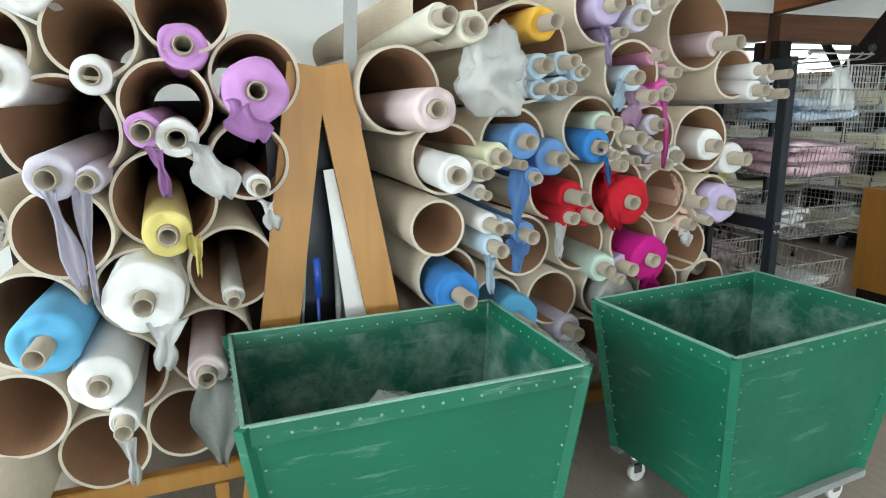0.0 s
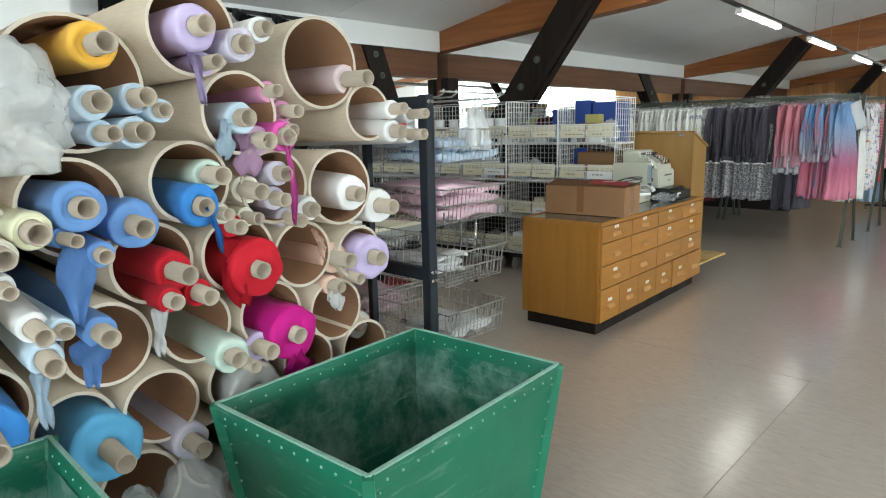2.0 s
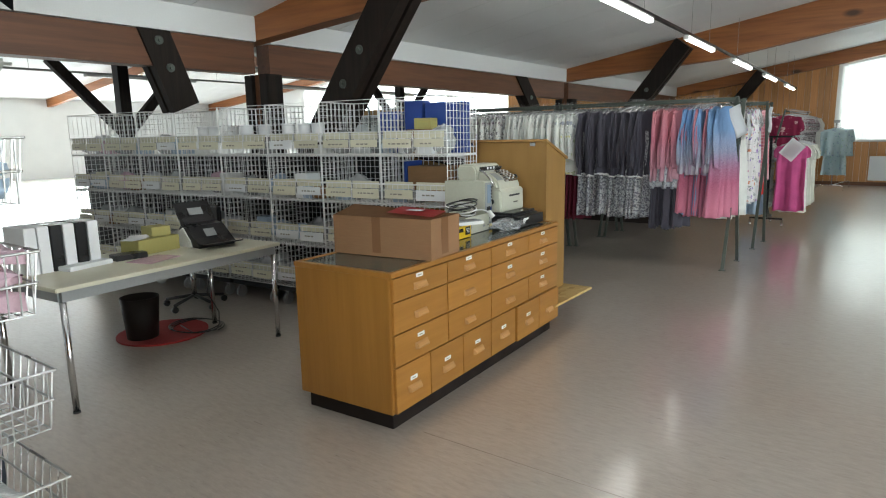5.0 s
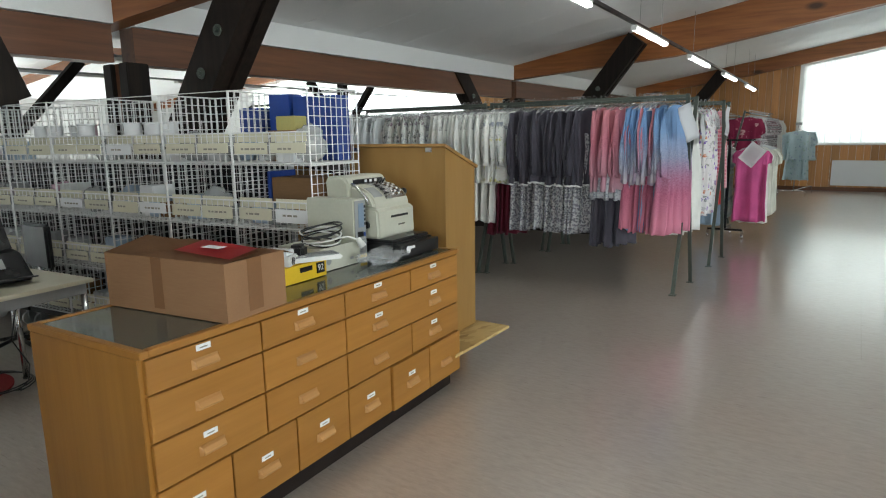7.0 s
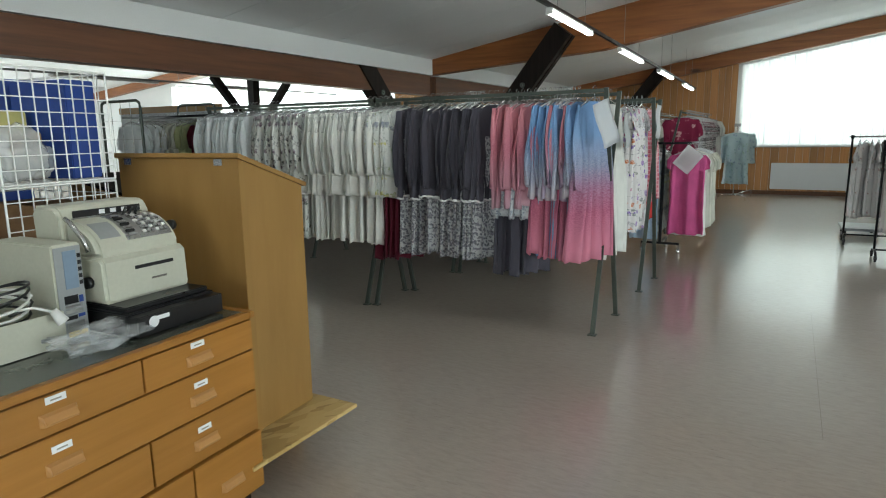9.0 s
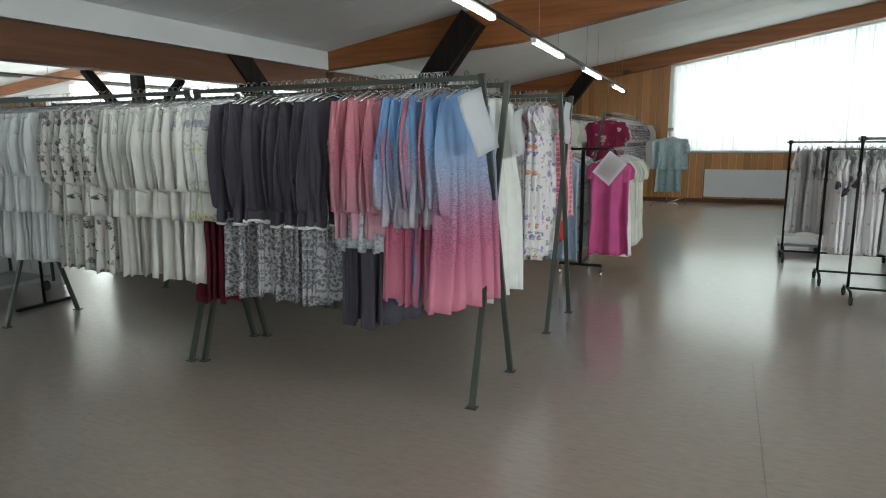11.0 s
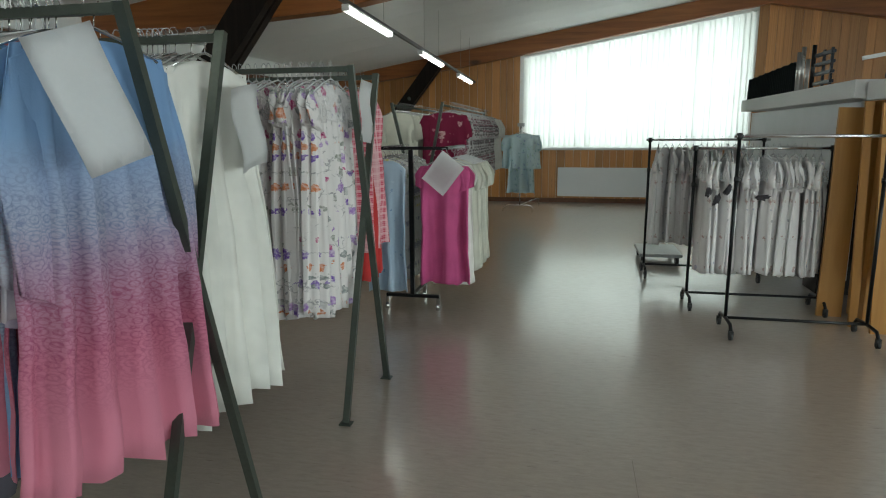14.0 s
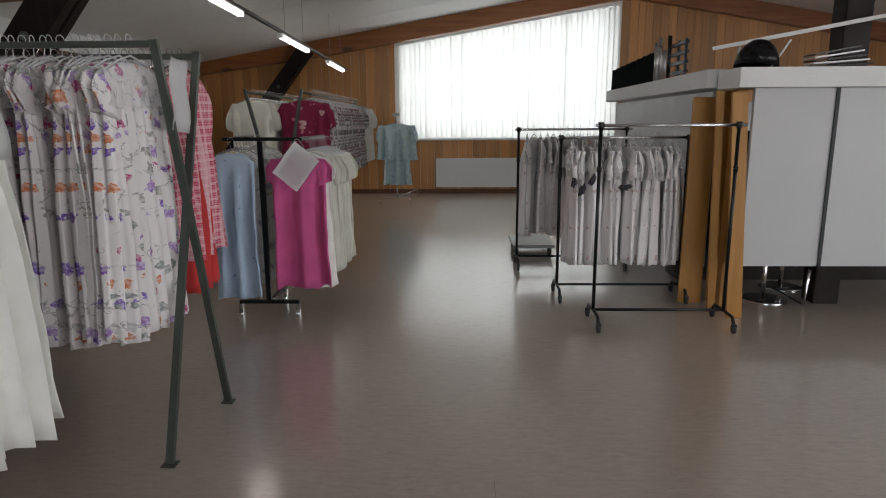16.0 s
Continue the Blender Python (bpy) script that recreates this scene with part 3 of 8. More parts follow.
END_HOLES = [(-1.72, 3.06, 1.25, blind_top), (-23.4, -12.4, 1.25, side_top)]
wall_with_holes("wall_north", Y1, 0.3, X0, X1, END_HOLES, "end wall behind knotty pine boards", M["white_wall"])
wall_with_holes("wall_south", Y0 - 0.3, 0.3, X0, X1, [(-3.2, 4.4, 1.0, lambda x: 3.0)], "plain white wall with a wide window", M["white_wall"])
boxthing("wall_west", M["white_wall"], (X0 - 0.3, X0, Y0, Y1, 0, roof(X0) + 0.03), "plain white side wall", "wall", kind="structure")
# the gap in this unseen wall is made up to suit the right-hand fill
for a in ((Y0, -3.6, 0, 2.95), (11.6, Y1, 0, 2.95), (-3.6, 11.6, 0, 1.1), (-3.6, 11.6, 2.4, 2.95)):
    boxthing("wall_east", M["white_wall"], (X1, X1 + 0.3, a[0], a[1], a[2], a[3]), "plain white side wall with an added, unseen opening for fill light", "wall", kind="structure")
boxthing("backdrop", M["sky_card"], (-40, 25, 25.0, 25.1, -1, 8), "bright plain sky beyond the windows", "sky", kind="structure")


def window_unit(name, x0, x1, z0, top, y, label, mullions):
    w = root(name, label, "window", kind="structure")
    bm = B()
    box(bm, x0, x1, y + 0.12, y + 0.18, z0, z0 + 0.06)
    box(bm, x0, x0 + 0.06, y + 0.12, y + 0.18, z0 + 0.06, top(x0) - 0.07)
    box(bm, x1 - 0.06, x1, y + 0.12, y + 0.18, z0 + 0.06, top(x1) - 0.07)
    bar(bm, (x0, y + 0.15, top(x0) - 0.035), (x1, y + 0.15, top(x1) - 0.035), 0.06, 0.07)
    for i in range(1, mullions):
        x = x0 + (x1 - x0) * i / mullions
        box(bm, x - 0.03, x + 0.03, y + 0.12, y + 0.18, z0 + 0.06, top(x) - 0.07)
    part("window_frame", bm, M["white_plastic"], w)
    boxpart("window_sill", w, M["white_plastic"], (x0 - 0.03, x1 + 0.03, y - 0.1, y + 0.12, z0 - 0.035, z0 + 0.004), 0.006)
    return w


w1 = window_unit("window_1", -1.72, 3.06, 1.25, blind_top, Y1, "wide window behind closed white vertical blinds", 4)
w2 = window_unit("window_2", -23.4, -12.4, 1.25, side_top, Y1, "long bright window behind pale vertical blinds", 7)
slat_mesh = None


def blinds(w, x0, x1, z0, top, y):
    """Vertical blind slats on a rail."""
    global slat_mesh
    if slat_mesh is None:
        bm = B()
        n = 5
        cols = []
        for i in range(n):
            u = i / (n - 1) * 2 - 1
            cols.append([bm.verts.new((u * 0.066, 0.008 * (1 - u * u), z)) for z in (0, 1)])
        for a, b in zip(cols, cols[1:]):
            bm.faces.new((a[0], b[0], b[1], a[1])).smooth = True
        slat_mesh = finish("blind_slat", bm, M["blind"])
    bm = B()
    bar(bm, (x0, y, top(x0) - 0.02), (x1, y, top(x1) - 0.02), 0.05, 0.04)
    part("blind_rail", bm, M["white_plastic"], w)
    rg = random.Random(4)
    x = x0 + 0.06
    while x < x1 - 0.04:
        s = part("blind_slat", slat_mesh, None, w)
        zb = z0 + 0.01 + rg.uniform(0, 0.012)
        s.matrix_world = pose(x, y, zb, 0, rg.uniform(-0.25, 0.25), rg.uniform(6, 22)) @ Matrix.Diagonal((1, 1, top(x) - 0.05 - zb, 1))
        x += 0.114


blinds(w1, -1.74, 3.08, 1.25, blind_top, Y1 - 0.12)
blinds(w2, -23.4, -12.4, 1.25, side_top, Y1 - 0.12)


# ---- roof timbers ----
def rafter(y, thick, x_from, x_to, label):
    """A tapered sloping beam under the ceiling."""
    bm = B()
    xs = [x_from, LOW + 3, RIDGE, 2 * RIDGE - LOW - 3, x_to] if x_to > RIDGE else [x_from, LOW - 14.85, x_to]
    fr, bk = [], []
    for x in xs:
        h = 0.36 if y > 20 else 0.33 + (0.24 * min(1, max(0, (min(x, 2 * RIDGE - x) - LOW) / 3)) if x > LOW - 1 else 0)
        for lst, yy in ((fr, y), (bk, y + thick)):
            lst.append((bm.verts.new((x, yy, roof(x) - h)), bm.verts.new((x, yy, roof(x) - 0.004))))
    for i in range(len(xs) - 1):
        a, b, c, d = fr[i], fr[i + 1], bk[i], bk[i + 1]
        for q in ((a[0], b[0], b[1], a[1]), (d[0], c[0], c[1], d[1]), (a[1], b[1], d[1], c[1]), (c[0], d[0], b[0], a[0])):
            bm.faces.new(q)
    for e in (0, -1):
        bm.faces.new((fr[e][0], fr[e][1], bk[e][1], bk[e][0]))
    return solid("roof_beam", bm, M["beam"], label, "beam", "rafters of the roof", "structure")


def post_group(x, y, both=False):
    """A dark post carrying the girder, with slanting struts bolted to it."""
    g = root("roof_post", "dark-stained timber post with slanting bolted struts", "post", group="timber posts", kind="structure")
    bm = B()
    for dx in (-0.13, 0.13):
        box(bm, x + dx - 0.07, x + dx + 0.07, y - 0.09, y + 0.13, 0, 2.31, 0.008)
    part("post", bm, M["strut"], g)
    bm = B()
    box(bm, x - 0.058, x + 0.058, y - 0.05, y + 0.09, 0, 2.31)
    part("post_core", bm, M["girder"], g)
    return g


def strut(parent, p0, p1, w, h, up, bolts):
    bm = B()
    d = (Vector(p1) - Vector(p0)).normalized()
    s = d.cross(Vector(up)).normalized()
    for k in (-1, 1):
        o = s * (w * 0.3 * k)
        bar(bm, Vector(p0) + o, Vector(p1) + o, w * 0.42, h, up)
    bar(bm, p0, p1, w * 0.18, h * 0.8, up)
    st = part("strut", bm, M["strut"], parent)
    bm = B()
    for t, side in bolts:
        c = Vector(p0).lerp(Vector(p1), t)
        rod(bm, c + s * side * w * 0.5, c + s * side * (w * 0.5 + 0.014), 0.042, 14)
        rod(bm, c + s * side * (w * 0.5 + 0.014), c + s * side * (w * 0.5 + 0.035), 0.018, 6)
    part("bolt", bm, M["olive"], st, "steel bolts and washers")


for y in (-1.75, 6.42, 14.42):
    rafter(y, 0.2, LOW - 0.4, X1 - 0.02, "sloping orange-brown laminated timber beam")
    rafter(y, 0.2, X0 + 0.02, LOW - 1.0, "sloping brown timber beam over the side aisle")
    g = post_group(-6.2, y + 0.08)
    strut(g, (-6.0, y - 0.13, 0.3), (-3.71, y - 0.13, 3.2), 0.27, 0.32, (-0.78, 0, 0.62), [(0.72, -1), (0.62, -1), (0.86, -1), (0.72, 1), (0.62, 1)])
    if y > 0:
        low = (-6.28, y - 0.9, 1.93) if y < 10 else (-6.28, y - 0.1, 0.85)
        high = (-6.28, y - 1.22, 2.77) if y < 10 else (-6.28, y - 2.02, 2.77)
        strut(g, low, high, 0.22, 0.3, (0, 0.7, 0.7), [(0.75, 1), (0.45, 1), (0.2, 1), (0.75, -1), (0.45, -1)])
    g2 = root("roof_post", "slender dark post with forked struts", "post", group="timber posts", kind="structure")
    yy = y + 1.5
    boxpart("post", g2, M["strut"], (-12.1, -11.9, yy - 0.1, yy + 0.1, 0, 3.3))
    for s in (-1, 1):
        bm = B()
        bar(bm, (-12, yy, 1.7), (-12, yy + s * 1.2, 3.0), 0.14, 0.16, (0, 0, 1))
        part("strut", bm, M["strut"], g2)
rafter(22.5, 0.2, LOW - 0.4, X1 - 0.02, "sloping timber beam against the end wall")
rafter(22.5, 0.2, X0 + 0.02, LOW - 1.0, "sloping timber beam against the end wall")
g = post_group(-6.2, 22.38)
strut(g, (-6.0, 22.37, 0.3), (-3.71, 22.37, 3.2), 0.24, 0.3, (-0.78, 0, 0.62), [(0.72, 1), (0.62, 1)])
for ya, yb in ((Y0, 6.42), (6.62, 14.42), (14.62, 22.5)):
    boxthing("soffit", M["fascia"], (-6.95, LOW, ya + 0.003, yb - 0.003, 2.66, 2.927), "white boxed soffit running between the beams", "soffit", kind="structure")
    boxthing("girder", M["girder"], (-6.42, -6.2, ya + 0.003, yb - 0.003, 2.32, 2.655), "brown timber girder under the soffit", "beam", kind="structure")
boxthing("partition_wall", M["white_wall"], (-5.35, -5.25, Y0, 1.6, 0, 2.66), "plain white partition behind the cardboard tubes", "wall", kind="structure")

# made-up dark screen: hides aisle window glare, stands for shade under the racks
boxthing("low_partition", M["plinth"], (-9.2, -3.3, 12.7, 12.78, 0, 1.35), "dark low screen added behind the clothes racks to darken the floor view", "partition", 0.004, kind="structure")

# pine boards of the end wall
bm = B()
box(bm, -0.5, 0.5, -0.5, 0.5, 0, 1, 0.0)
es = [e for e in bm.edges if abs(e.verts[0].co.z - e.verts[1].co.z) > 0.5 and e.verts[0].co.y < 0]
bmesh.ops.bevel(bm, geom=es, offset=0.03, segments=1, affect="EDGES")
plank_mesh = finish("pine_board", bm, M["pine"])
pine = root("wall_boarding", "vertical knotty pine boards on the end wall", "boarding", kind="structure")
rg = random.Random(8)
x = -12.35
while x < X1 - 0.2:
    wd = rg.choice((0.15, 0.17, 0.19))
    xc = x + wd / 2
    inside = -1.9 < xc < 3.1
    cuts = [(0.1, 1.2)] if inside else [(0.1, roof(xc) - 0.05)]
    for za, zb in cuts:
        ob = part("board", plank_mesh, None, pine)
        ob.matrix_world = pose(xc, Y1 - 0.012 - rg.uniform(0, 0.003), za) @ Matrix.Diagonal((wd - 0.006, 0.02, zb - za, 1))
    x += wd
boxthing("baseboard", M["girder"], (-12.35, X1 - 0.02, Y1 - 0.035, Y1 - 0.003, 0, 0.1), "dark wooden skirting board", "skirting", kind="structure")


# ---- lamps ----
def lamp_row():
    g = root("light_track", "thin black lighting track with hanging fluorescent battens", "lamp track", pose(-2.75, 7.9, 2.955, -1.1, 0, 0))
    bm = B()
    box(bm, -0.018, 0.018, -12.5, 13.9, -0.02, 0.02)
    part("track", bm, M["black"], g)
    for k in range(9):
        y = -11.94 + k * 2.98
        for dy in (0.25, 1.25):
            bm = B()
            rod(bm, (0, y + dy, 0.02), (0, y + dy, roof(-2.75) - 2.957 + 0.0192 * (y + dy)), 0.003, 4)
            part("cable", bm, M["grey_plastic"], g)
        boxpart("batten", g, M["white_plastic"], (-0.04, 0.04, y, y + 1.5, -0.045, -0.022), 0.006)
        boxpart("end_cap", g, M["white_plastic"], (-0.038, 0.038, y + 0.002, y + 0.018, -0.088, -0.046), 0.004)
        boxpart("end_cap", g, M["white_plastic"], (-0.038, 0.038, y + 1.482, y + 1.498, -0.088, -0.046), 0.004)
        boxpart("diffuser", g, M["tube_lamp"], (-0.034, 0.034, y + 0.02, y + 1.48, -0.085, -0.047), 0.01, "glowing white diffuser")
    return g


lamp_row()
for x, z in ((-9.0, 2.75), (-13.5, 2.95)):
    g = root("light_track", "grey lighting track with switched-off battens in the side aisle", "lamp track")
    g.location = (x, 2, z)
    bm = B()
    box(bm, -0.02, 0.02, 0, 19, -0.02, 0.02)
    for y in (1, 5, 9, 13, 17):
        rod(bm, (0, y, 0.02), (0, y, roof(x) - z - 0.002), 0.004, 4)
    part("track", bm, M["grey_plastic"], g)
    for y in (2, 6, 10, 14):
        boxpart("batten", g, M["white_plastic"], (-0.09, 0.09, y, y + 2.4, -0.07, -0.022), 0.01)


def spotlight(y):
    """A black track spot with barn doors."""
    g = root("spotlight", "black track spotlight with barn doors on the soffit", "spotlight", group="track spotlights")
    g.location = (-6.02, y, 2.83)
    bm = B()
    rod(bm, (-0.085, 0, 0.03), (0.05, 0, -0.05), 0.012, 8)
    part("bracket", bm, M["black"], g)
    bm = B()
    rod(bm, (0.0, 0, -0.02), (0.13, 0, -0.1), 0.05, 14, 0.06)
    part("housing", bm, M["black"], g)
    for s in (-1, 1):
        bm = B()
        v = [bm.verts.new(p) for p in ((0.13, s * 0.05, -0.05), (0.12, s * 0.05, -0.15), (0.2, s * 0.12, -0.24), (0.24, s * 0.12, -0.08))]
        bm.faces.new(v)
        bmesh.ops.solidify(bm, geom=bm.faces[:], thickness=0.004)
        part("barn_door", bm, M["black"], g)


boxthing("spot_rail", M["black"], (-6.149, -6.1, 0.6, 4.2, 2.83, 2.87), "black spotlight rail on the white soffit", "rail", kind="structure")
for y in (1.4, 2.1, 2.9, 3.35, 3.8):
    spotlight(y)


# ---- cardboard tubes with fabric rolls ----
def cardboard_tube(y, z, r, x=-2.0, length=2.0, grp="stack of cardboard tubes"):
    bm = B()
    t = 0.011
    n = 40
    prof = [(0.0, r - t), (0.0, r), (-length, r), (-length, r - t)]
    revolve(bm, prof, n, 0.004, int(y * 100 + z * 1000), close=True)
    bm.faces.ensure_lookup_table()
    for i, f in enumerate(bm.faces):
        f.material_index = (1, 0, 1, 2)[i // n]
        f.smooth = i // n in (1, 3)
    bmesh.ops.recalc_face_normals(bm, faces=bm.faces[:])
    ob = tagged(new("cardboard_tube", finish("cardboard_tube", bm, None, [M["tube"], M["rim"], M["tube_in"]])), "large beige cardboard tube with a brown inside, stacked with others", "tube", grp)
    rg = random.Random(int(y * 77 + z * 991))
    ob.matrix_world = pose(x + rg.uniform(-0.02, 0.03), y, z, rg.uniform(0, 360), rg.uniform(-0.6, 0.6), rg.uniform(-0.8, 0.8))
    return ob


LEFT_TUBES = [(-0.915, 1.801, 0.136), (-0.645, 1.889, 0.146), (-0.434, 1.679, 0.15), (-1.199, 1.764, 0.124), (-1.034, 1.513, 0.175), (-0.723, 1.592, 0.144),
              (-0.479, 1.397, 0.133), (-0.759, 1.278, 0.17), (-1.065, 1.193, 0.148), (-1.194, 0.906, 0.168), (-0.861, 0.974, 0.149), (-0.563, 1.022, 0.151),
              (-1.316, 1.228, 0.104), (-0.958, 0.69, 0.15), (-0.66, 0.736, 0.15), (-1.268, 0.597, 0.15), (-1.041, 0.405, 0.146), (-0.768, 0.473, 0.133),
              (-1.076, 1.997, 0.115)]
UPPER_TUBES = [(0.25, 1.92, 0.133), (0.075, 1.63, 0.162), (0.59, 1.77, 0.195), (0.25, 1.37, 0.141), (0.185, 1.117, 0.11), (0.252, 0.89, 0.13), (0.55, 1.42, 0.146),
               (0.95, 1.95, 0.146), (1.08, 1.69, 0.139), (1.44, 1.875, 0.168), (1.655, 1.695, 0.112), (0.89, 1.47, 0.134), (0.76, 1.22, 0.132), (1.04, 1.21, 0.136)]
LOWER_TUBES = [(0.60, 0.99, 0.133), (0.88, 0.98, 0.125), (1.505, 1.405, 0.15), (1.21, 1.43, 0.135), (1.31, 1.165, 0.128), (1.575, 1.13, 0.113), (1.45, 0.915, 0.126),
               (1.16, 0.96, 0.127), (0.48, 0.75, 0.122), (0.725, 0.757, 0.122), (1.29, 0.75, 0.113), (1.01, 0.75, 0.124), (0.90, 0.51, 0.124), (0.64, 0.49, 0.130),
               (0.37, 0.51, 0.127), (1.16, 0.53, 0.122), (1.42, 0.52, 0.122), (1.58, 0.72, 0.12), (0.22, 0.62, 0.1)]
for y, z, r in LEFT_TUBES:
    cardboard_tube(y, z, r)
cardboard_tube(-1.36, 0.33, 0.14, -1.72)
for y, z, r in UPPER_TUBES + LOWER_TUBES:
    cardboard_tube(y, z, r, -1.93 if (y, z) == (0.185, 1.117) else -2.0)


def fabric_roll(colour, x, y, z, r, core_out=0.05, length=1.2, seed=0):
    """A bolt of cloth rolled on a cardboard core, lying in a tube."""
    rg = random.Random(seed)
    g = root("fabric_roll", "roll of %s cloth on a cardboard core" % ("film-wrapped" if colour == "clear" else colour.replace("_", " ")), "fabric roll", group="rolls of fabric")
    rc = min(0.031, r * 0.62)
    bm = B()
    prof = [(-length, rc), (-length, r * 0.97), (-length * 0.6, r), (-0.12, r * rg.uniform(0.98, 1.03)), (-0.02, r), (-0.004, r * 0.965)]
    k = 5
    for i in range(1, k + 1):
        rr = r * 0.965 + (rc + 0.001 - r * 0.965) * i / k
        prof.append((rg.uniform(-0.006, 0.004), rr))
    prof.append((-0.03, rc))
    revolve(bm, prof, 30, rg.uniform(0.006, 0.02), seed)
    for v in bm.verts:
        v.co += Vector((0, v.co.y, v.co.z)) * (0.1 * noise.noise(v.co * 15 + Vector((seed, 0, 0))) + 0.05 * noise.noise(v.co * 40 + Vector((seed, 3, 0)))) + Vector((0.012 * noise.noise(v.co * 18 + Vector((0, seed, 0))), 0, 0))
    part("fabric", bm, M["roll_" + colour], g)
    bm = B()
    ri = rc * 0.8
    revolve(bm, [(core_out, ri), (core_out, rc), (-length + 0.02, rc), (-length + 0.02, ri)], 20, 0.01, seed, close=True)
    # added plug deep in the core, stops light so the hole looks dark
    rod(bm, (-0.9, 0, 0), (-0.91, 0, 0), ri * 1.02, 12)
    part("core", bm, M["core"], g, "bare cardboard core")
    g.matrix_world = pose(x, y, z, rg.uniform(0, 360), rg.uniform(-1.5, 2.5), rg.uniform(-2.5, 2.5))
    return g


def cloth_tail(parent, colour, pts, width, seed=0):
    """A loose end of cloth hanging from a roll, through points of the world."""
    rg = random.Random(seed)
    bm = B()
    pts = [Vector(p) for p in pts]
    rows = []
    n = 7
    for s in range(13):
        t = s / 12 * (len(pts) - 1)
        i = min(int(t), len(pts) - 2)
        c = pts[i].lerp(pts[i + 1], t - i)
        wv = width * (0.8 + 0.35 * math.sin(s * 0.5 + seed)) * (1 if s < 10 else 1 - 0.22 * (s - 9))
        rows.append([bm.verts.new(c + Vector((0.012 * math.sin(k * 1.9 + seed + s * 0.4), (k / (n - 1) - 0.5) * wv, 0.008 * math.sin(k + s)))) for k in range(n)])
    for a, b in zip(rows, rows[1:]):
        for k in range(n - 1):
            bm.faces.new((a[k], a[k + 1], b[k + 1], b[k])).smooth = True
    bmesh.ops.solidify(bm, geom=bm.faces[:], thickness=0.003)
    ob = part("loose_end", bm, M["roll_" + colour], parent)
    ob.matrix_parent_inverse = parent.matrix_world.inverted()


LEFT_ROLLS = {
    "lilac": [(-1.98, -0.653, 1.77, 0.078), (-1.90, -0.444, 1.628, 0.107), (-1.88, -0.79, 1.511, 0.055)],
    "white": [(-1.97, -0.924, 1.68, 0.061), (-1.86, -0.697, 1.487, 0.062), (-1.80, -0.467, 1.33, 0.038), (-1.95, -1.18, 1.68, 0.092), (-1.80, -0.837, 0.998, 0.118),
              (-1.76, -0.985, 0.758, 0.090), (-1.74, -0.93, 0.625, 0.045), (-1.95, -1.06, 1.93, 0.075)],
    "pale_lilac": [(-1.82, -1.047, 1.388, 0.071), (-1.82, -0.945, 1.375, 0.042)],
    "yellow": [(-1.85, -0.753, 1.186, 0.076)], "clear": [(-1.72, -0.578, 0.997, 0.035)], "sky": [(-1.78, -1.119, 0.898, 0.1)], "blush": [(-1.80, -0.68, 0.72, 0.064)]}
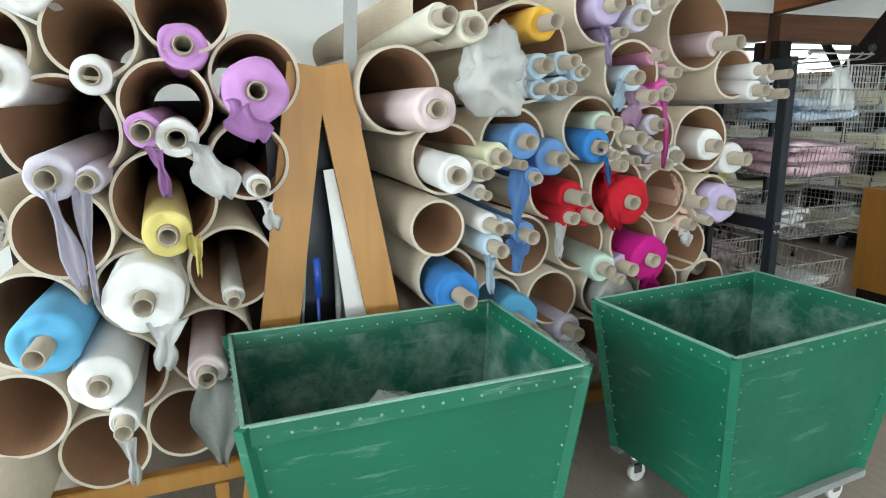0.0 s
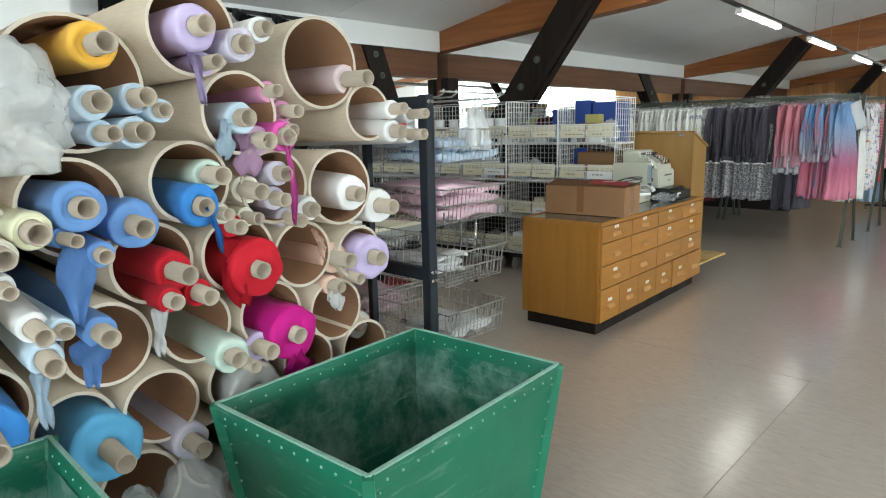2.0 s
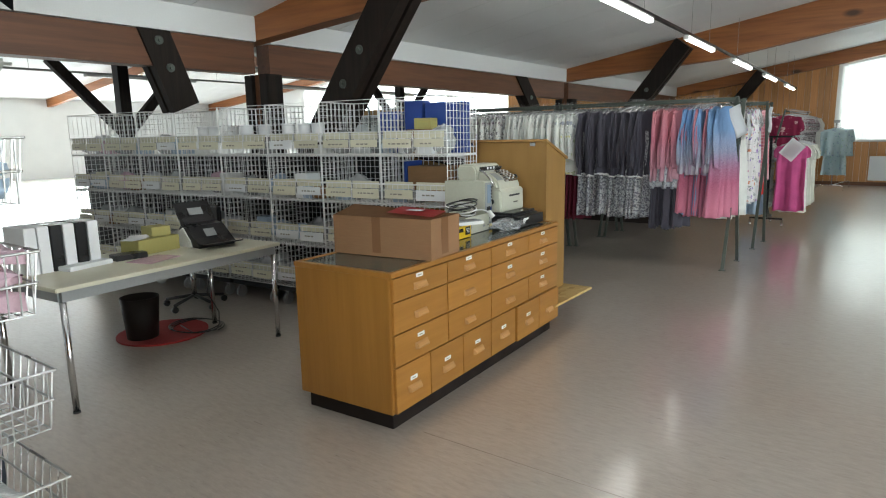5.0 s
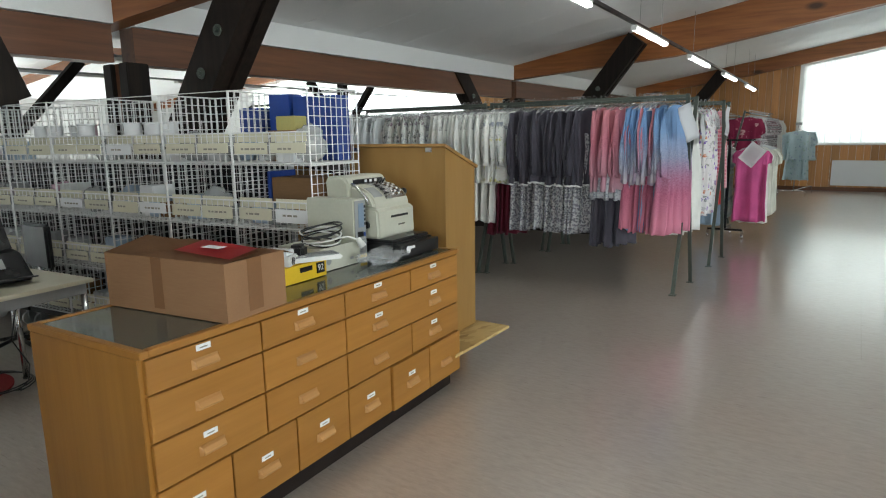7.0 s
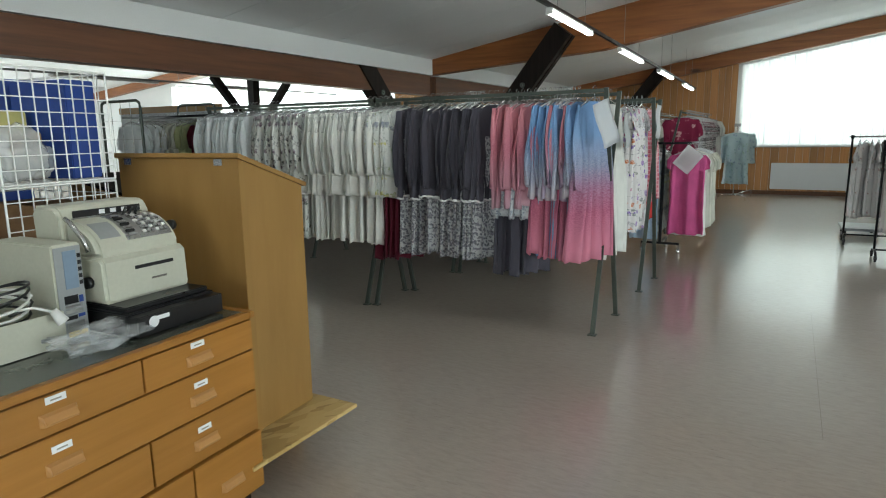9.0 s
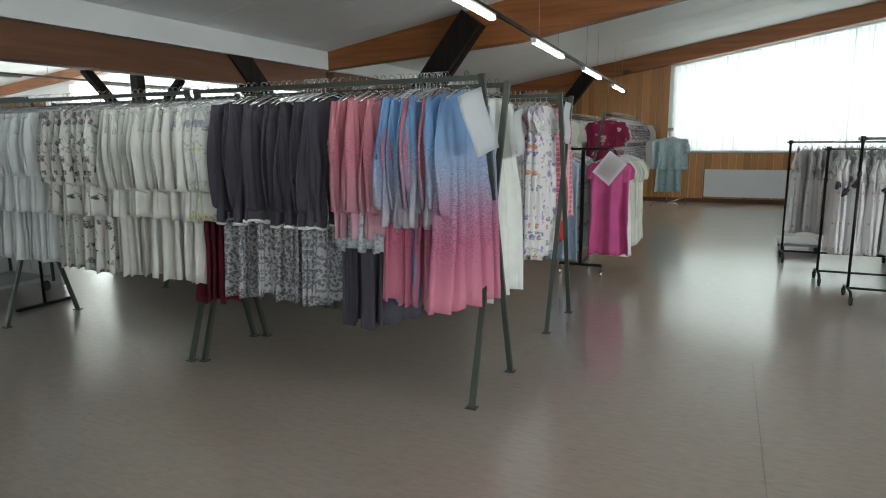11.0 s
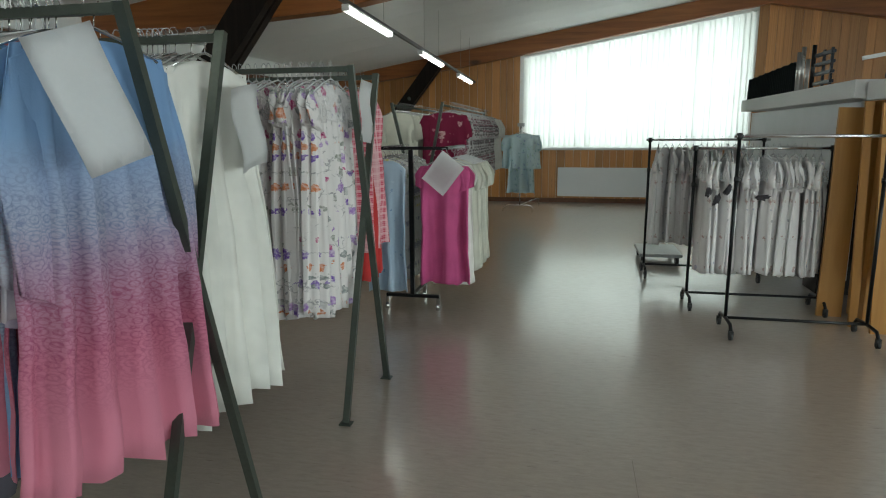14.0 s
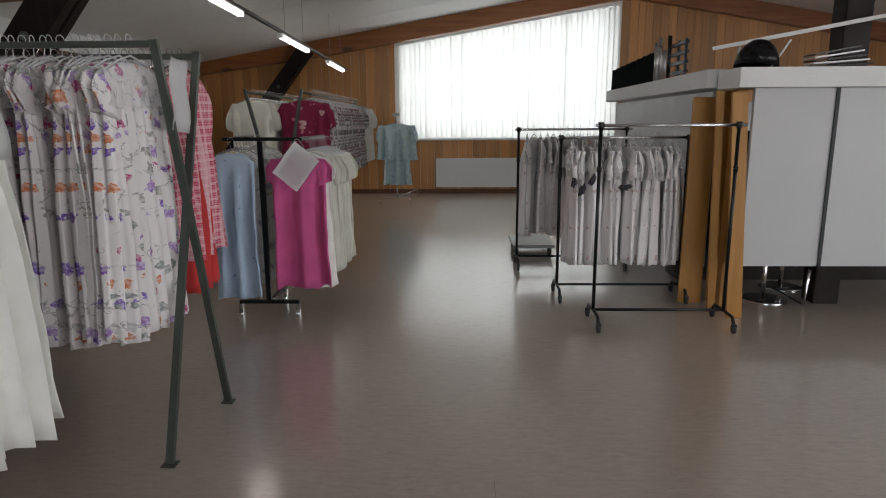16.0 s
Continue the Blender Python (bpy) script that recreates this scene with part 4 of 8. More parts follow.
RIGHT_ROLLS = {
    "cream": [(-1.796, 0.162, 1.857, 0.054), (-1.796, 0.276, 1.837, 0.059), (-1.842, 0.327, 1.335, 0.043), (-2.009, 1.102, 1.429, 0.053), (-1.947, 0.970, 1.363, 0.036), (-1.991, 1.080, 1.334, 0.036)],
    "blush": [(-1.735, 0.116, 1.561, 0.078), (-2.015, 1.571, 1.823, 0.055)],
    "orange": [(-1.946, 0.639, 1.874, 0.065)],
    "ice": [(-1.895, 0.604, 1.715, 0.049), (-1.946, 0.736, 1.730, 0.045), (-1.906, 0.788, 1.695, 0.037), (-1.927, 0.715, 1.632, 0.048), (-1.948, 0.630, 1.632, 0.038), (-1.958, 1.072, 1.674, 0.055), (-1.880, 0.403, 1.032, 0.047), (-1.846, 0.442, 1.114, 0.033)],
    "lavender": [(-1.959, 0.944, 1.952, 0.074), (-1.997, 0.977, 1.847, 0.037), (-1.952, 1.613, 1.111, 0.093), (-1.990, 1.092, 0.855, 0.053)],
    "pale_lilac": [(-1.942, 1.084, 1.908, 0.055), (-1.983, 1.196, 1.390, 0.042), (-2.022, 1.265, 1.307, 0.042), (-1.967, 1.207, 1.479, 0.045), (-1.950, 0.796, 0.613, 0.064)],
    "white": [(-1.950, 1.171, 1.966, 0.042), (-1.960, 1.761, 1.708, 0.038), (-1.995, 1.886, 1.688, 0.034), (-1.942, 1.744, 1.620, 0.045), (-1.977, 1.868, 1.603, 0.038), (-1.762, 0.197, 1.335, 0.067), (-1.838, 0.323, 1.255, 0.031), (-1.891, 0.387, 1.124, 0.042), (-1.990, 1.550, 1.378, 0.074), (-2.001, 1.701, 1.312, 0.074), (-1.958, 1.319, 1.340, 0.048)],
    "pink": [(-1.983, 1.197, 1.764, 0.037), (-2.019, 1.277, 1.699, 0.038), (-1.971, 1.250, 1.631, 0.038)],
    "orchid": [(-1.997, 1.149, 1.598, 0.053)],
    "hot_pink": [(-1.952, 1.231, 1.609, 0.053)],
    "pale_yellow": [(-1.868, 0.410, 1.383, 0.052)],
    "blue": [(-1.924, 0.494, 1.349, 0.031), (-1.882, 0.535, 1.433, 0.069), (-1.937, 0.688, 1.361, 0.074), (-1.870, 0.570, 1.296, 0.037), (-1.900, 0.552, 1.067, 0.048)],
    "mint": [(-1.991, 0.960, 1.490, 0.052), (-1.941, 0.961, 0.871, 0.064), (-1.985, 1.022, 0.820, 0.038)],
    "royal": [(-1.918, 0.890, 1.398, 0.066), (-1.875, 0.248, 0.862, 0.092)],
    "red": [(-1.973, 0.806, 1.194, 0.064), (-1.919, 0.763, 1.116, 0.042), (-1.967, 0.877, 1.108, 0.047), (-1.941, 1.084, 1.155, 0.106), (-1.968, 1.013, 1.316, 0.042)],
    "peach": [(-2.019, 1.469, 1.123, 0.064), (-1.981, 1.427, 1.023, 0.038), (-2.022, 1.532, 1.039, 0.038)],
    "magenta": [(-1.951, 1.220, 0.881, 0.104)],
    "clear": [(-2.068, 1.616, 0.795, 0.063), (-1.945, 1.047, 0.705, 0.105), (-1.928, 0.925, 0.406, 0.063)],
    "sky": [(-1.955, 0.547, 0.686, 0.111)]}
made_rolls = {}
seed = 1
for table in (LEFT_ROLLS, RIGHT_ROLLS):
    for colour, lst in table.items():
        for i, (x, y, z, r) in enumerate(lst):
            seed += 1
            out = 0.035 + 0.07 * ((seed * 7) % 5) / 4
            if (colour, i) in (("royal", 1), ("blush", 1), ("sky", 0)):
                out = 0.13
            if z < 0.8 and y > 0.8:
                out = 0.0
            made_rolls[(table is LEFT_ROLLS, colour, i)] = fabric_roll(colour, x, y, z, r, out, seed=seed)


def tail_on(key, colour, pts, width):
    cloth_tail(made_rolls[key], colour, pts, width, len(pts) + int(width * 100))


tail_on((True, "lilac", 2), "lilac", [(-1.87, -0.77, 1.46), (-1.84, -0.75, 1.4), (-1.82, -0.74, 1.31)], 0.05)
tail_on((True, "white", 1), "white", [(-1.85, -0.64, 1.47), (-1.81, -0.61, 1.4), (-1.8, -0.57, 1.3)], 0.13)
tail_on((True, "lilac", 1), "lilac", [(-1.9, -0.5, 1.6), (-1.86, -0.5, 1.54), (-1.85, -0.45, 1.47)], 0.13)
tail_on((True, "pale_lilac", 0), "pale_lilac", [(-1.82, -1.06, 1.36), (-1.79, -1.03, 1.25), (-1.8, -1.0, 1.05)], 0.06)
tail_on((True, "pale_lilac", 1), "pale_lilac", [(-1.82, -0.97, 1.35), (-1.79, -0.97, 1.2), (-1.8, -0.97, 1.0)], 0.045)
tail_on((True, "white", 4), "white", [(-1.82, -0.78, 0.92), (-1.77, -0.79, 0.86), (-1.77, -0.8, 0.77)], 0.11)
tail_on((True, "yellow", 0), "yellow", [(-1.85, -0.68, 1.18), (-1.82, -0.67, 1.12), (-1.82, -0.67, 1.05)], 0.04)
tail_on((True, "white", 2), "white", [(-1.82, -0.45, 1.28), (-1.78, -0.44, 1.24), (-1.78, -0.43, 1.19)], 0.06)
tail_on((True, "white", 6), "white", [(-1.73, -0.93, 0.58), (-1.72, -0.92, 0.5), (-1.72, -0.92, 0.42)], 0.05)
tail_on((True, "blush", 0), "clear", [(-1.8, -0.66, 0.7), (-1.74, -0.66, 0.58), (-1.76, -0.66, 0.4)], 0.15)
tail_on((False, "blue", 3), "blue", [(-1.89, 0.51, 1.326), (-1.85, 0.49, 1.236), (-1.86, 0.49, 1.106)], 0.09)
tail_on((False, "blue", 4), "blue", [(-1.92, 0.522, 1.047), (-1.88, 0.512, 0.997), (-1.89, 0.512, 0.917)], 0.1)
tail_on((False, "ice", 6), "ice", [(-1.88, 0.383, 1.002), (-1.85, 0.373, 0.942), (-1.85, 0.383, 0.852)], 0.05)
tail_on((False, "red", 1), "white", [(-1.919, 0.723, 1.091), (-1.899, 0.713, 1.021), (-1.899, 0.713, 0.951)], 0.05)
tail_on((False, "red", 3), "red", [(-1.981, 1.024, 1.265), (-1.961, 1.004, 1.185), (-1.941, 1.024, 1.035)], 0.12)
tail_on((False, "hot_pink", 0), "hot_pink", [(-1.952, 1.241, 1.579), (-1.912, 1.231, 1.449), (-1.922, 1.231, 1.299)], 0.025)
tail_on((False, "lavender", 1), "lavender", [(-1.987, 0.937, 1.877), (-1.937, 0.927, 1.817), (-1.927, 0.937, 1.717)], 0.04)
tail_on((False, "royal", 0), "royal", [(-1.918, 0.91, 1.388), (-1.888, 0.92, 1.328), (-1.888, 0.93, 1.248)], 0.022)
tail_on((False, "magenta", 0), "magenta", [(-1.971, 1.22, 0.841), (-1.931, 1.22, 0.771), (-1.931, 1.22, 0.721)], 0.13)
tail_on((False, "orchid", 0), "orchid", [(-1.997, 1.119, 1.618), (-1.967, 1.099, 1.558), (-1.977, 1.099, 1.478)], 0.12)
tail_on((False, "ice", 5), "ice", [(-1.958, 1.022, 1.664), (-1.938, 1.002, 1.604), (-1.938, 0.992, 1.544)], 0.07)
tail_on((False, "peach", 0), "peach", [(-2.039, 1.399, 1.243), (-2.019, 1.409, 1.193), (-2.019, 1.429, 1.123)], 0.05)
tail_on((False, "peach", 1), "white", [(-1.981, 1.427, 1.003), (-1.971, 1.427, 0.973), (-1.971, 1.437, 0.923)], 0.08)


def crumpled(name, label, category, loc, size, mat, seed, amount=0.35, flat=1.0):
    """A crumpled, uneven lump of film or cloth."""
    bm = B()
    bmesh.ops.create_icosphere(bm, subdivisions=4, radius=1.0)
    o = Vector((seed * 3.7, seed, 0))
    for v in bm.verts:
        d = v.co.normalized()
        k = 1 + amount * (noise.noise(d * 2.1 + o) + 0.6 * abs(noise.noise(d * 5.3 + o)) + 0.35 * abs(noise.noise(d * 11 + o)))
        v.co = Vector((d.x * k * size[0], d.y * k * size[1], max(-flat * size[2], d.z * k * size[2])))
    zmin = min(v.co.z for v in bm.verts)
    for v in bm.verts:
        v.co.z -= zmin
    for f in bm.faces:
        f.smooth = True
    ob = solid(name, bm, mat, label, category)
    ob.location = loc
    return ob


crumpled("plastic_wrap", "milky plastic film bundled round pale rolls", "plastic film", (-1.88, 0.4, 1.53), (0.09, 0.115, 0.15), M["milky"], 3, 0.55)
crumpled("plastic_wrap", "crumpled grey film in front of the tubes", "plastic film", (-1.99, -1.29, 1.147), (0.06, 0.06, 0.07), M["milky"], 5, 0.5)

# timber cradle, boards and odds and ends between the stacks
for y0, y1 in ((-1.75, -0.55), (0.05, 1.72)):
    for x in (-2.06, -3.5):
        boxthing("cradle_beam", M["plank"], (x, x + 0.05, y0, y1, 0.19, 0.262), "yellow-brown timber rail under the cardboard tubes", "timber", 0.004)
        for y in (y0 + 0.12, y1 - 0.15):
            boxthing("cradle_foot", M["plank"], (x - 0.01, x + 0.06, y, y + 0.05, 0, 0.188), "short yellow-brown timber foot", "timber", 0.003)
# unseen board, added so no light enters the tubes from behind
boxthing("back_board", M["plinth"], (-4.08, -4.05, -1.75, 1.75, 0.0, 1.62), "unseen dark board added behind the tube stacks to block light", "board", 0.003)
boxthing("side_board", M["plank"], (-3.7, -2.3, 1.755, 1.77, 0.0, 1.42), "upright yellow-brown board at the end of the tube stack", "board", 0.003)


def leaning_board(p0, p1, w, t, mat, name, label):
    bm = B()
    bar(bm, p0, p1, w, t, (1, 0, 0))
    return solid(name, bm, mat, label, "board")


leaning_board((-1.93, -0.56, 0.0), (-2.06, -0.25, 1.72), 0.14, 0.022, M["plank"], "leaning_board", "yellow-brown board leaning between the tube stacks")
leaning_board((-1.93, 0.1, 0.0), (-2.06, -0.17, 1.72), 0.13, 0.022, M["plank"], "leaning_board", "yellow-brown board leaning between the tube stacks")
leaning_board((-2.02, -0.04, 0.0), (-2.1, -0.1, 1.66), 0.075, 0.03, M["paper"], "folded_sheets", "folded white paper sheets standing on edge")
leaning_board((-2.0, -0.0, 0.0), (-2.1, -0.115, 1.6), 0.05, 0.02, M["paper"], "folded_sheets", "folded white paper sheets standing on edge")
leaning_board((-2.1, -0.19, 0), (-2.14, -0.02, 2.66), 0.05, 0.012, M["grey_plastic"], "metal_upright", "flat grey metal upright reaching up to the soffit")
leaning_board((-2.0, -0.1, 0.55), (-2.05, -0.17, 1.35), 0.09, 0.006, M["paper"], "leaning_sheet", "slanting folded white paper sheet")
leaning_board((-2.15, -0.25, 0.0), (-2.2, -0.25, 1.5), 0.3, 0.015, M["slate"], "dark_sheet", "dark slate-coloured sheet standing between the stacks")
bm = B()
rod(bm, (-1.98, -0.28, 0.42), (-1.99, -0.27, 1.02), 0.006, 8)
rod(bm, (-1.99, -0.27, 0.88), (-1.992, -0.269, 1.03), 0.014, 10)
rod(bm, (-1.98, -0.28, 0.0), (-1.98, -0.28, 0.42), 0.005, 8)
solid("hand_tool", bm, plain("blue_handle", (0.02, 0.07, 0.4), 0.35), "long thin tool with a blue handle standing on the floor", "tool")
bm = B()
rod(bm, (-2.02, -0.2, 0.0), (-2.06, -0.18, 1.15), 0.012, 12)
solid("metal_rod", bm, M["grey_plastic"], "slim grey metal tube leaning on the boards", "tube")
bm = B()
rod(bm, (-1.97, -0.42, 0.0), (-2.06, -0.27, 1.3), 0.006, 8)
solid("metal_rod", bm, M["grey_plastic"], "thin grey rod leaning between the boards", "rod")


# ---- green bins ----
def bin_cart(cx, cy, rz, lx, ly, z0, z1, taper, label):
    """A riveted green cart with flared sides on castors. lx, ly: size of the rim."""
    g = root("bin_cart", label, "bin", pose(cx, cy, 0, 0, 0, rz), "green bins")
    hx, hy = lx / 2, ly / 2

    def corner(sx, sy, z):
        k = (z1 - z) / (z1 - z0) * taper
        return Vector((sx * (hx - k), sy * (hy - k * 1.25), z))
    C = [(-1, -1), (1, -1), (1, 1), (-1, 1)]
    bm = B()
    out0, out1 = [bm.verts.new(corner(a, b, z0)) for a, b in C], [bm.verts.new(corner(a, b, z1)) for a, b in C]
    t = 0.006
    in0 = [bm.verts.new(corner(a, b, z0) + Vector((-a * t, -b * t, t))) for a, b in C]
    in1 = [bm.verts.new(corner(a, b, z1) + Vector((-a * t, -b * t, 0))) for a, b in C]
    for i in range(4):
        j = (i + 1) % 4
        bm.faces.new((out0[i], out0[j], out1[j], out1[i]))
        bm.faces.new((in0[j], in0[i], in1[i], in1[j]))
        bm.faces.new((out1[i], out1[j], in1[j], in1[i]))
    bm.faces.new(out0[::-1])
    bm.faces.new(in0)
    part("body", bm, M["bin"], g)
    bm = B()
    L0 = [bm.verts.new(corner(a, b, z0) + Vector((-a * (t + 0.002), -b * (t + 0.002), t + 0.002))) for a, b in C]
    L1 = [bm.verts.new(corner(a, b, z1 - 0.056) + Vector((-a * (t + 0.003), -b * (t + 0.003), 0))) for a, b in C]
    for i in range(4):
        bm.faces.new((L0[(i + 1) % 4], L0[i], L1[i], L1[(i + 1) % 4]))
    bm.faces.new(L0)
    part("lining", bm, M["bin_in"], g, "scuffed inner lining")
    for i in range(4):
        j = (i + 1) % 4
        bm = B()
        a, b = corner(*C[i], z1), corner(*C[j], z1)
        bar(bm, a + Vector((0, 0, 0.001)), b + Vector((0, 0, 0.001)), 0.011, 0.007)
        part("rim_edge", bm, M["rim_metal"], g, "pale worn rim edge")
        bm = B()
        bar(bm, a + Vector((0, 0, -0.028)), b + Vector((0, 0, -0.028)), 0.012, 0.05)
        part("rim", bm, M["bin"], g, "riveted rim band")
        bm = B()
        p, q = corner(*C[i], z0), corner(*C[i], z1)
        n = Vector((C[i][0], C[i][1], 0)).normalized()
        bar(bm, p + n * 0.002, q + n * 0.002, 0.03, 0.03, n)
        part("corner_strip", bm, M["bin"], g)
        bm = B()
        d = (b - a)
        nn = Vector((d.y, -d.x, 0)).normalized()
        k = int(d.length / 0.055)
        for m in range(1, k):
            c = a + d * m / k + Vector((0, 0, -0.032)) + nn * 0.005
            rod(bm, c, c + nn * 0.005, 0.0055, 6, 0.003)
            rod(bm, c - nn * 0.012, c - nn * 0.017, 0.005, 6, 0.003)
        for m in range(1, 10):
            for e, sg in ((a, 1), (b, -1)):
                base = p if e is a else corner(*C[j], z0)
                c = e.lerp(base, m / 10.0) + d.normalized() * sg * 0.03 + nn * 0.001
                rod(bm, c, c + nn * 0.006, 0.005, 6, 0.003)
        part("rivets", bm, M["rivet"], g, "row of pale rivets")["kind"] = "stuff"
    for a in (-1, 1):
        bm = B()
        e0, e1 = corner(a, -1, z0), corner(a, 1, z0)
        box(bm, e0.x - 0.03, e0.x + 0.03, e0.y, e1.y, z0 - 0.03, z0 - 0.002)
        part("runner", bm, M["grey_plastic"], g, "pale runner")
    for a, b in C:
        e0 = corner(a * 0.82, b * 0.82, z0)
        bm = B()
        rod(bm, (e0.x, e0.y, z0 - 0.03), (e0.x, e0.y, 0.07), 0.018, 10)
        box(bm, e0.x - 0.02, e0.x + 0.02, e0.y - 0.012, e0.y + 0.03, 0.04, 0.085, 0.004)
        cst = part("castor", bm, M["chrome"], g)
        bm = B()
        rod(bm, (e0.x - 0.012, e0.y + 0.012, 0.04), (e0.x + 0.012, e0.y + 0.012, 0.04), 0.04, 18)
        part("wheel", bm, M["white_plastic"], cst)
    return g


bin_cart(-1.53, -0.11, 0, 0.68, 0.98, 0.16, 0.82, 0.065, "green riveted fibre cart on castors with plastic scraps inside")
bin_cart(-1.46, 1.29, 4.0, 0.68, 0.92, 0.16, 0.80, 0.065, "green riveted fibre cart on castors, scuffed and empty")
crumpled("plastic_scrap", "crumpled clear plastic scrap lying in the green cart", "plastic film", (-1.5, -0.22, 0.172), (0.2, 0.27, 0.22), M["milky"], 9, 0.45)
crumpled("plastic_wrap", "large clear plastic-wrapped roll end by the carts", "plastic film", (-1.9, 0.58, 0.0), (0.14, 0.13, 0.26), M["milky"], 12, 0.2)
crumpled("plastic_wrap", "clear plastic hanging by the tubes", "plastic film", (-1.88, 0.75, 0.35), (0.1, 0.09, 0.12), M["film"], 14, 0.3)


# ---- shelf with wire baskets ----
def wire_basket(parent, x0, x1, y0, y1, z0, h, front_lip=True):
    bm = B()
    r = 0.0022
    nx, ny = 11, 15
    for i in range(nx + 1):
        x = x0 + (x1 - x0) * i / nx
        rod(bm, (x, y0, z0), (x, y1, z0), r, 4, cap=False)
    for i in range(ny + 1):
        y = y0 + (y1 - y0) * i / ny
        rod(bm, (x0, y, z0), (x1, y, z0), r, 4, cap=False)
        for x in (x0, x1):
            rod(bm, (x, y, z0), (x + (0.02 if x == x1 else -0.0), y, z0 + h), r, 4, cap=False)
    for i in range(nx + 1):
        x = x0 + (x1 - x0) * i / nx
        for y in (y0, y1):
            rod(bm, (x, y, z0), (x, y + (0.02 if y == y1 else 0), z0 + h), r, 4, cap=False)
    for z, g in ((z0 + h, 0.02), (z0 + h * 0.5, 0.01)):
        for a, b in (((x0, y0), (x1 + g, y0)), ((x1 + g, y0), (x1 + g, y1 + g)), ((x1 + g, y1 + g), (x0, y1 + g)), ((x0, y1 + g), (x0, y0))):
            rod(bm, (*a, z), (*b, z), 0.0035, 6, cap=False)
    ob = part("wire_basket", bm, M["wire"], parent, "galvanised wire basket")
    ob["kind"] = "stuff"
    return ob


shelf = root("basket_shelf", "dark steel shelf frame with sliding wire baskets", "shelf")
for x, y, w in ((-1.94, 1.93, 0.025), (-2.345, 1.93, 0.018), (-2.9, 1.93, 0.025), (-2.42, 2.4, 0.012), (-2.9, 2.36, 0.02)):
    boxpart("upright", shelf, M["slate"], (x - w, x + w, y - w, y + w, 0, 1.77), 0.003)
for z in (1.735, 0.98, 0.12):
    boxpart("crossbar", shelf, M["slate"], (-2.875, -1.966, 1.915, 1.945, z - 0.03, z + 0.03), 0.003)
    boxpart("crossbar", shelf, M["slate"], (-2.435, -2.405, 1.956, 2.334, z - 0.03, z + 0.03), 0.003)
for z in (0.36, 0.64, 0.92, 1.21, 1.47):
    wire_basket(shelf, -2.38, -1.88, 1.965, 2.36, z, 0.15)
    wire_basket(shelf, -2.88, -2.46, 1.965, 2.32, z, 0.15)
bm = B()
for y in (1.97, 2.05, 2.3, 2.36):
    wirepath(bm, [(-2.85, y, 1.76), (-1.9, y, 1.76), (-1.87, y, 1.775), (-1.87, y, 1.79)], 0.004)
rod(bm, (-1.87, 1.95, 1.78), (-1.87, 2.38, 1.78), 0.004, 6)
part("top_rail", bm, M["wire"], shelf, "bent wire top rails")
for y in (1.92, 1.94):
    for z in (1.74, 0.995, 0.955):
        bm = B()
        rod(bm, (-1.915, y, z), (-1.909, y, z), 0.009, 8)
        part("bolt", bm, M["chrome"], shelf)


def packet_pile(name, label, loc, n, sx, sy, sz, mat, seed):
    """A pile of bagged, folded garments."""
    rg = random.Random(seed)
    for i in range(n):
        bm = B()
        box(bm, -sx / 2, sx / 2, -sy / 2, sy / 2, 0, sz, 0)
        bmesh.ops.subdivide_edges(bm, edges=bm.edges[:], cuts=6, use_grid_fill=True)
        for v in bm.verts:
            o = v.co * 9 + Vector((seed * 3, i * 5, 0))
            edge = max(abs(v.co.x) / sx * 2, abs(v.co.y) / sy * 2)
            v.co.z = sz * 0.5 + (v.co.z - sz * 0.5) * (1 - 0.55 * edge ** 4) + 0.022 * noise.noise(o) + 0.014 * noise.noise(o * 2.7)
            v.co.x += 0.01 * noise.noise(o + Vector((9, 0, 0)))
            v.co.y += 0.01 * noise.noise(o + Vector((0, 9, 0)))
        for f in bm.faces:
            f.smooth = True
        ob = solid(name, bm, mat, label, "garment packet", "packets in the baskets")
        ob.matrix_world = pose(loc[0] + rg.uniform(-0.01, 0.01), loc[1] + rg.uniform(-0.01, 0.01), loc[2] + i * sz * 0.9, 0, 0, rg.uniform(-5, 5))


packet_pile("garment_packet", "pale blue garments folded in clear bags", (-2.1, 2.17, 1.475), 2, 0.4, 0.36, 0.055, M["bag_blue"], 2)
packet_pile("garment_packet", "pink checked garments folded in clear bags", (-2.1, 2.17, 1.215), 3, 0.42, 0.38, 0.058, M["bag_pink"], 3)
packet_pile("garment_packet", "white garments folded in clear bags", (-2.2, 2.15, 0.925), 3, 0.3, 0.3, 0.035, M["bag_white"], 4)
packet_pile("garment_packet", "white paper and bags in the lowest basket", (-2.1, 2.18, 0.645), 2, 0.36, 0.32, 0.02, M["bag_white"], 5)
packet_pile("garment_packet", "white garments folded in clear bags", (-2.67, 2.15, 1.475), 4, 0.36, 0.3, 0.04, M["bag_white"], 6)
packet_pile("garment_packet", "pink garments folded in clear bags", (-2.67, 2.15, 0.645), 3, 0.36, 0.3, 0.04, M["bag_pink"], 7)
packet_pile("garment_packet", "grey garments folded in clear bags", (-2.67, 2.15, 1.215), 3, 0.36, 0.3, 0.04, M["bag_white"], 8)
packet_pile("garment_packet", "white garments folded in clear bags", (-2.67, 2.15, 0.925), 3, 0.36, 0.3, 0.04, M["bag_white"], 9)
for i in range(9):
    boxthing("hanging_packet", M["bag_white"] if i % 3 else M["bag_pink"], (-2.86 + i * 0.045, -2.83 + i * 0.045, 1.99, 2.28, 1.51, 1.69), "upright bagged garment in a wire basket", "garment packet", 0.008, group="packets in the baskets")
boxthing("card_scrap", M["red_label"], (-2.3, -2.2, 2.0, 2.06, 1.625, 1.66), "small red card scrap on the basket", "card", 0.004)


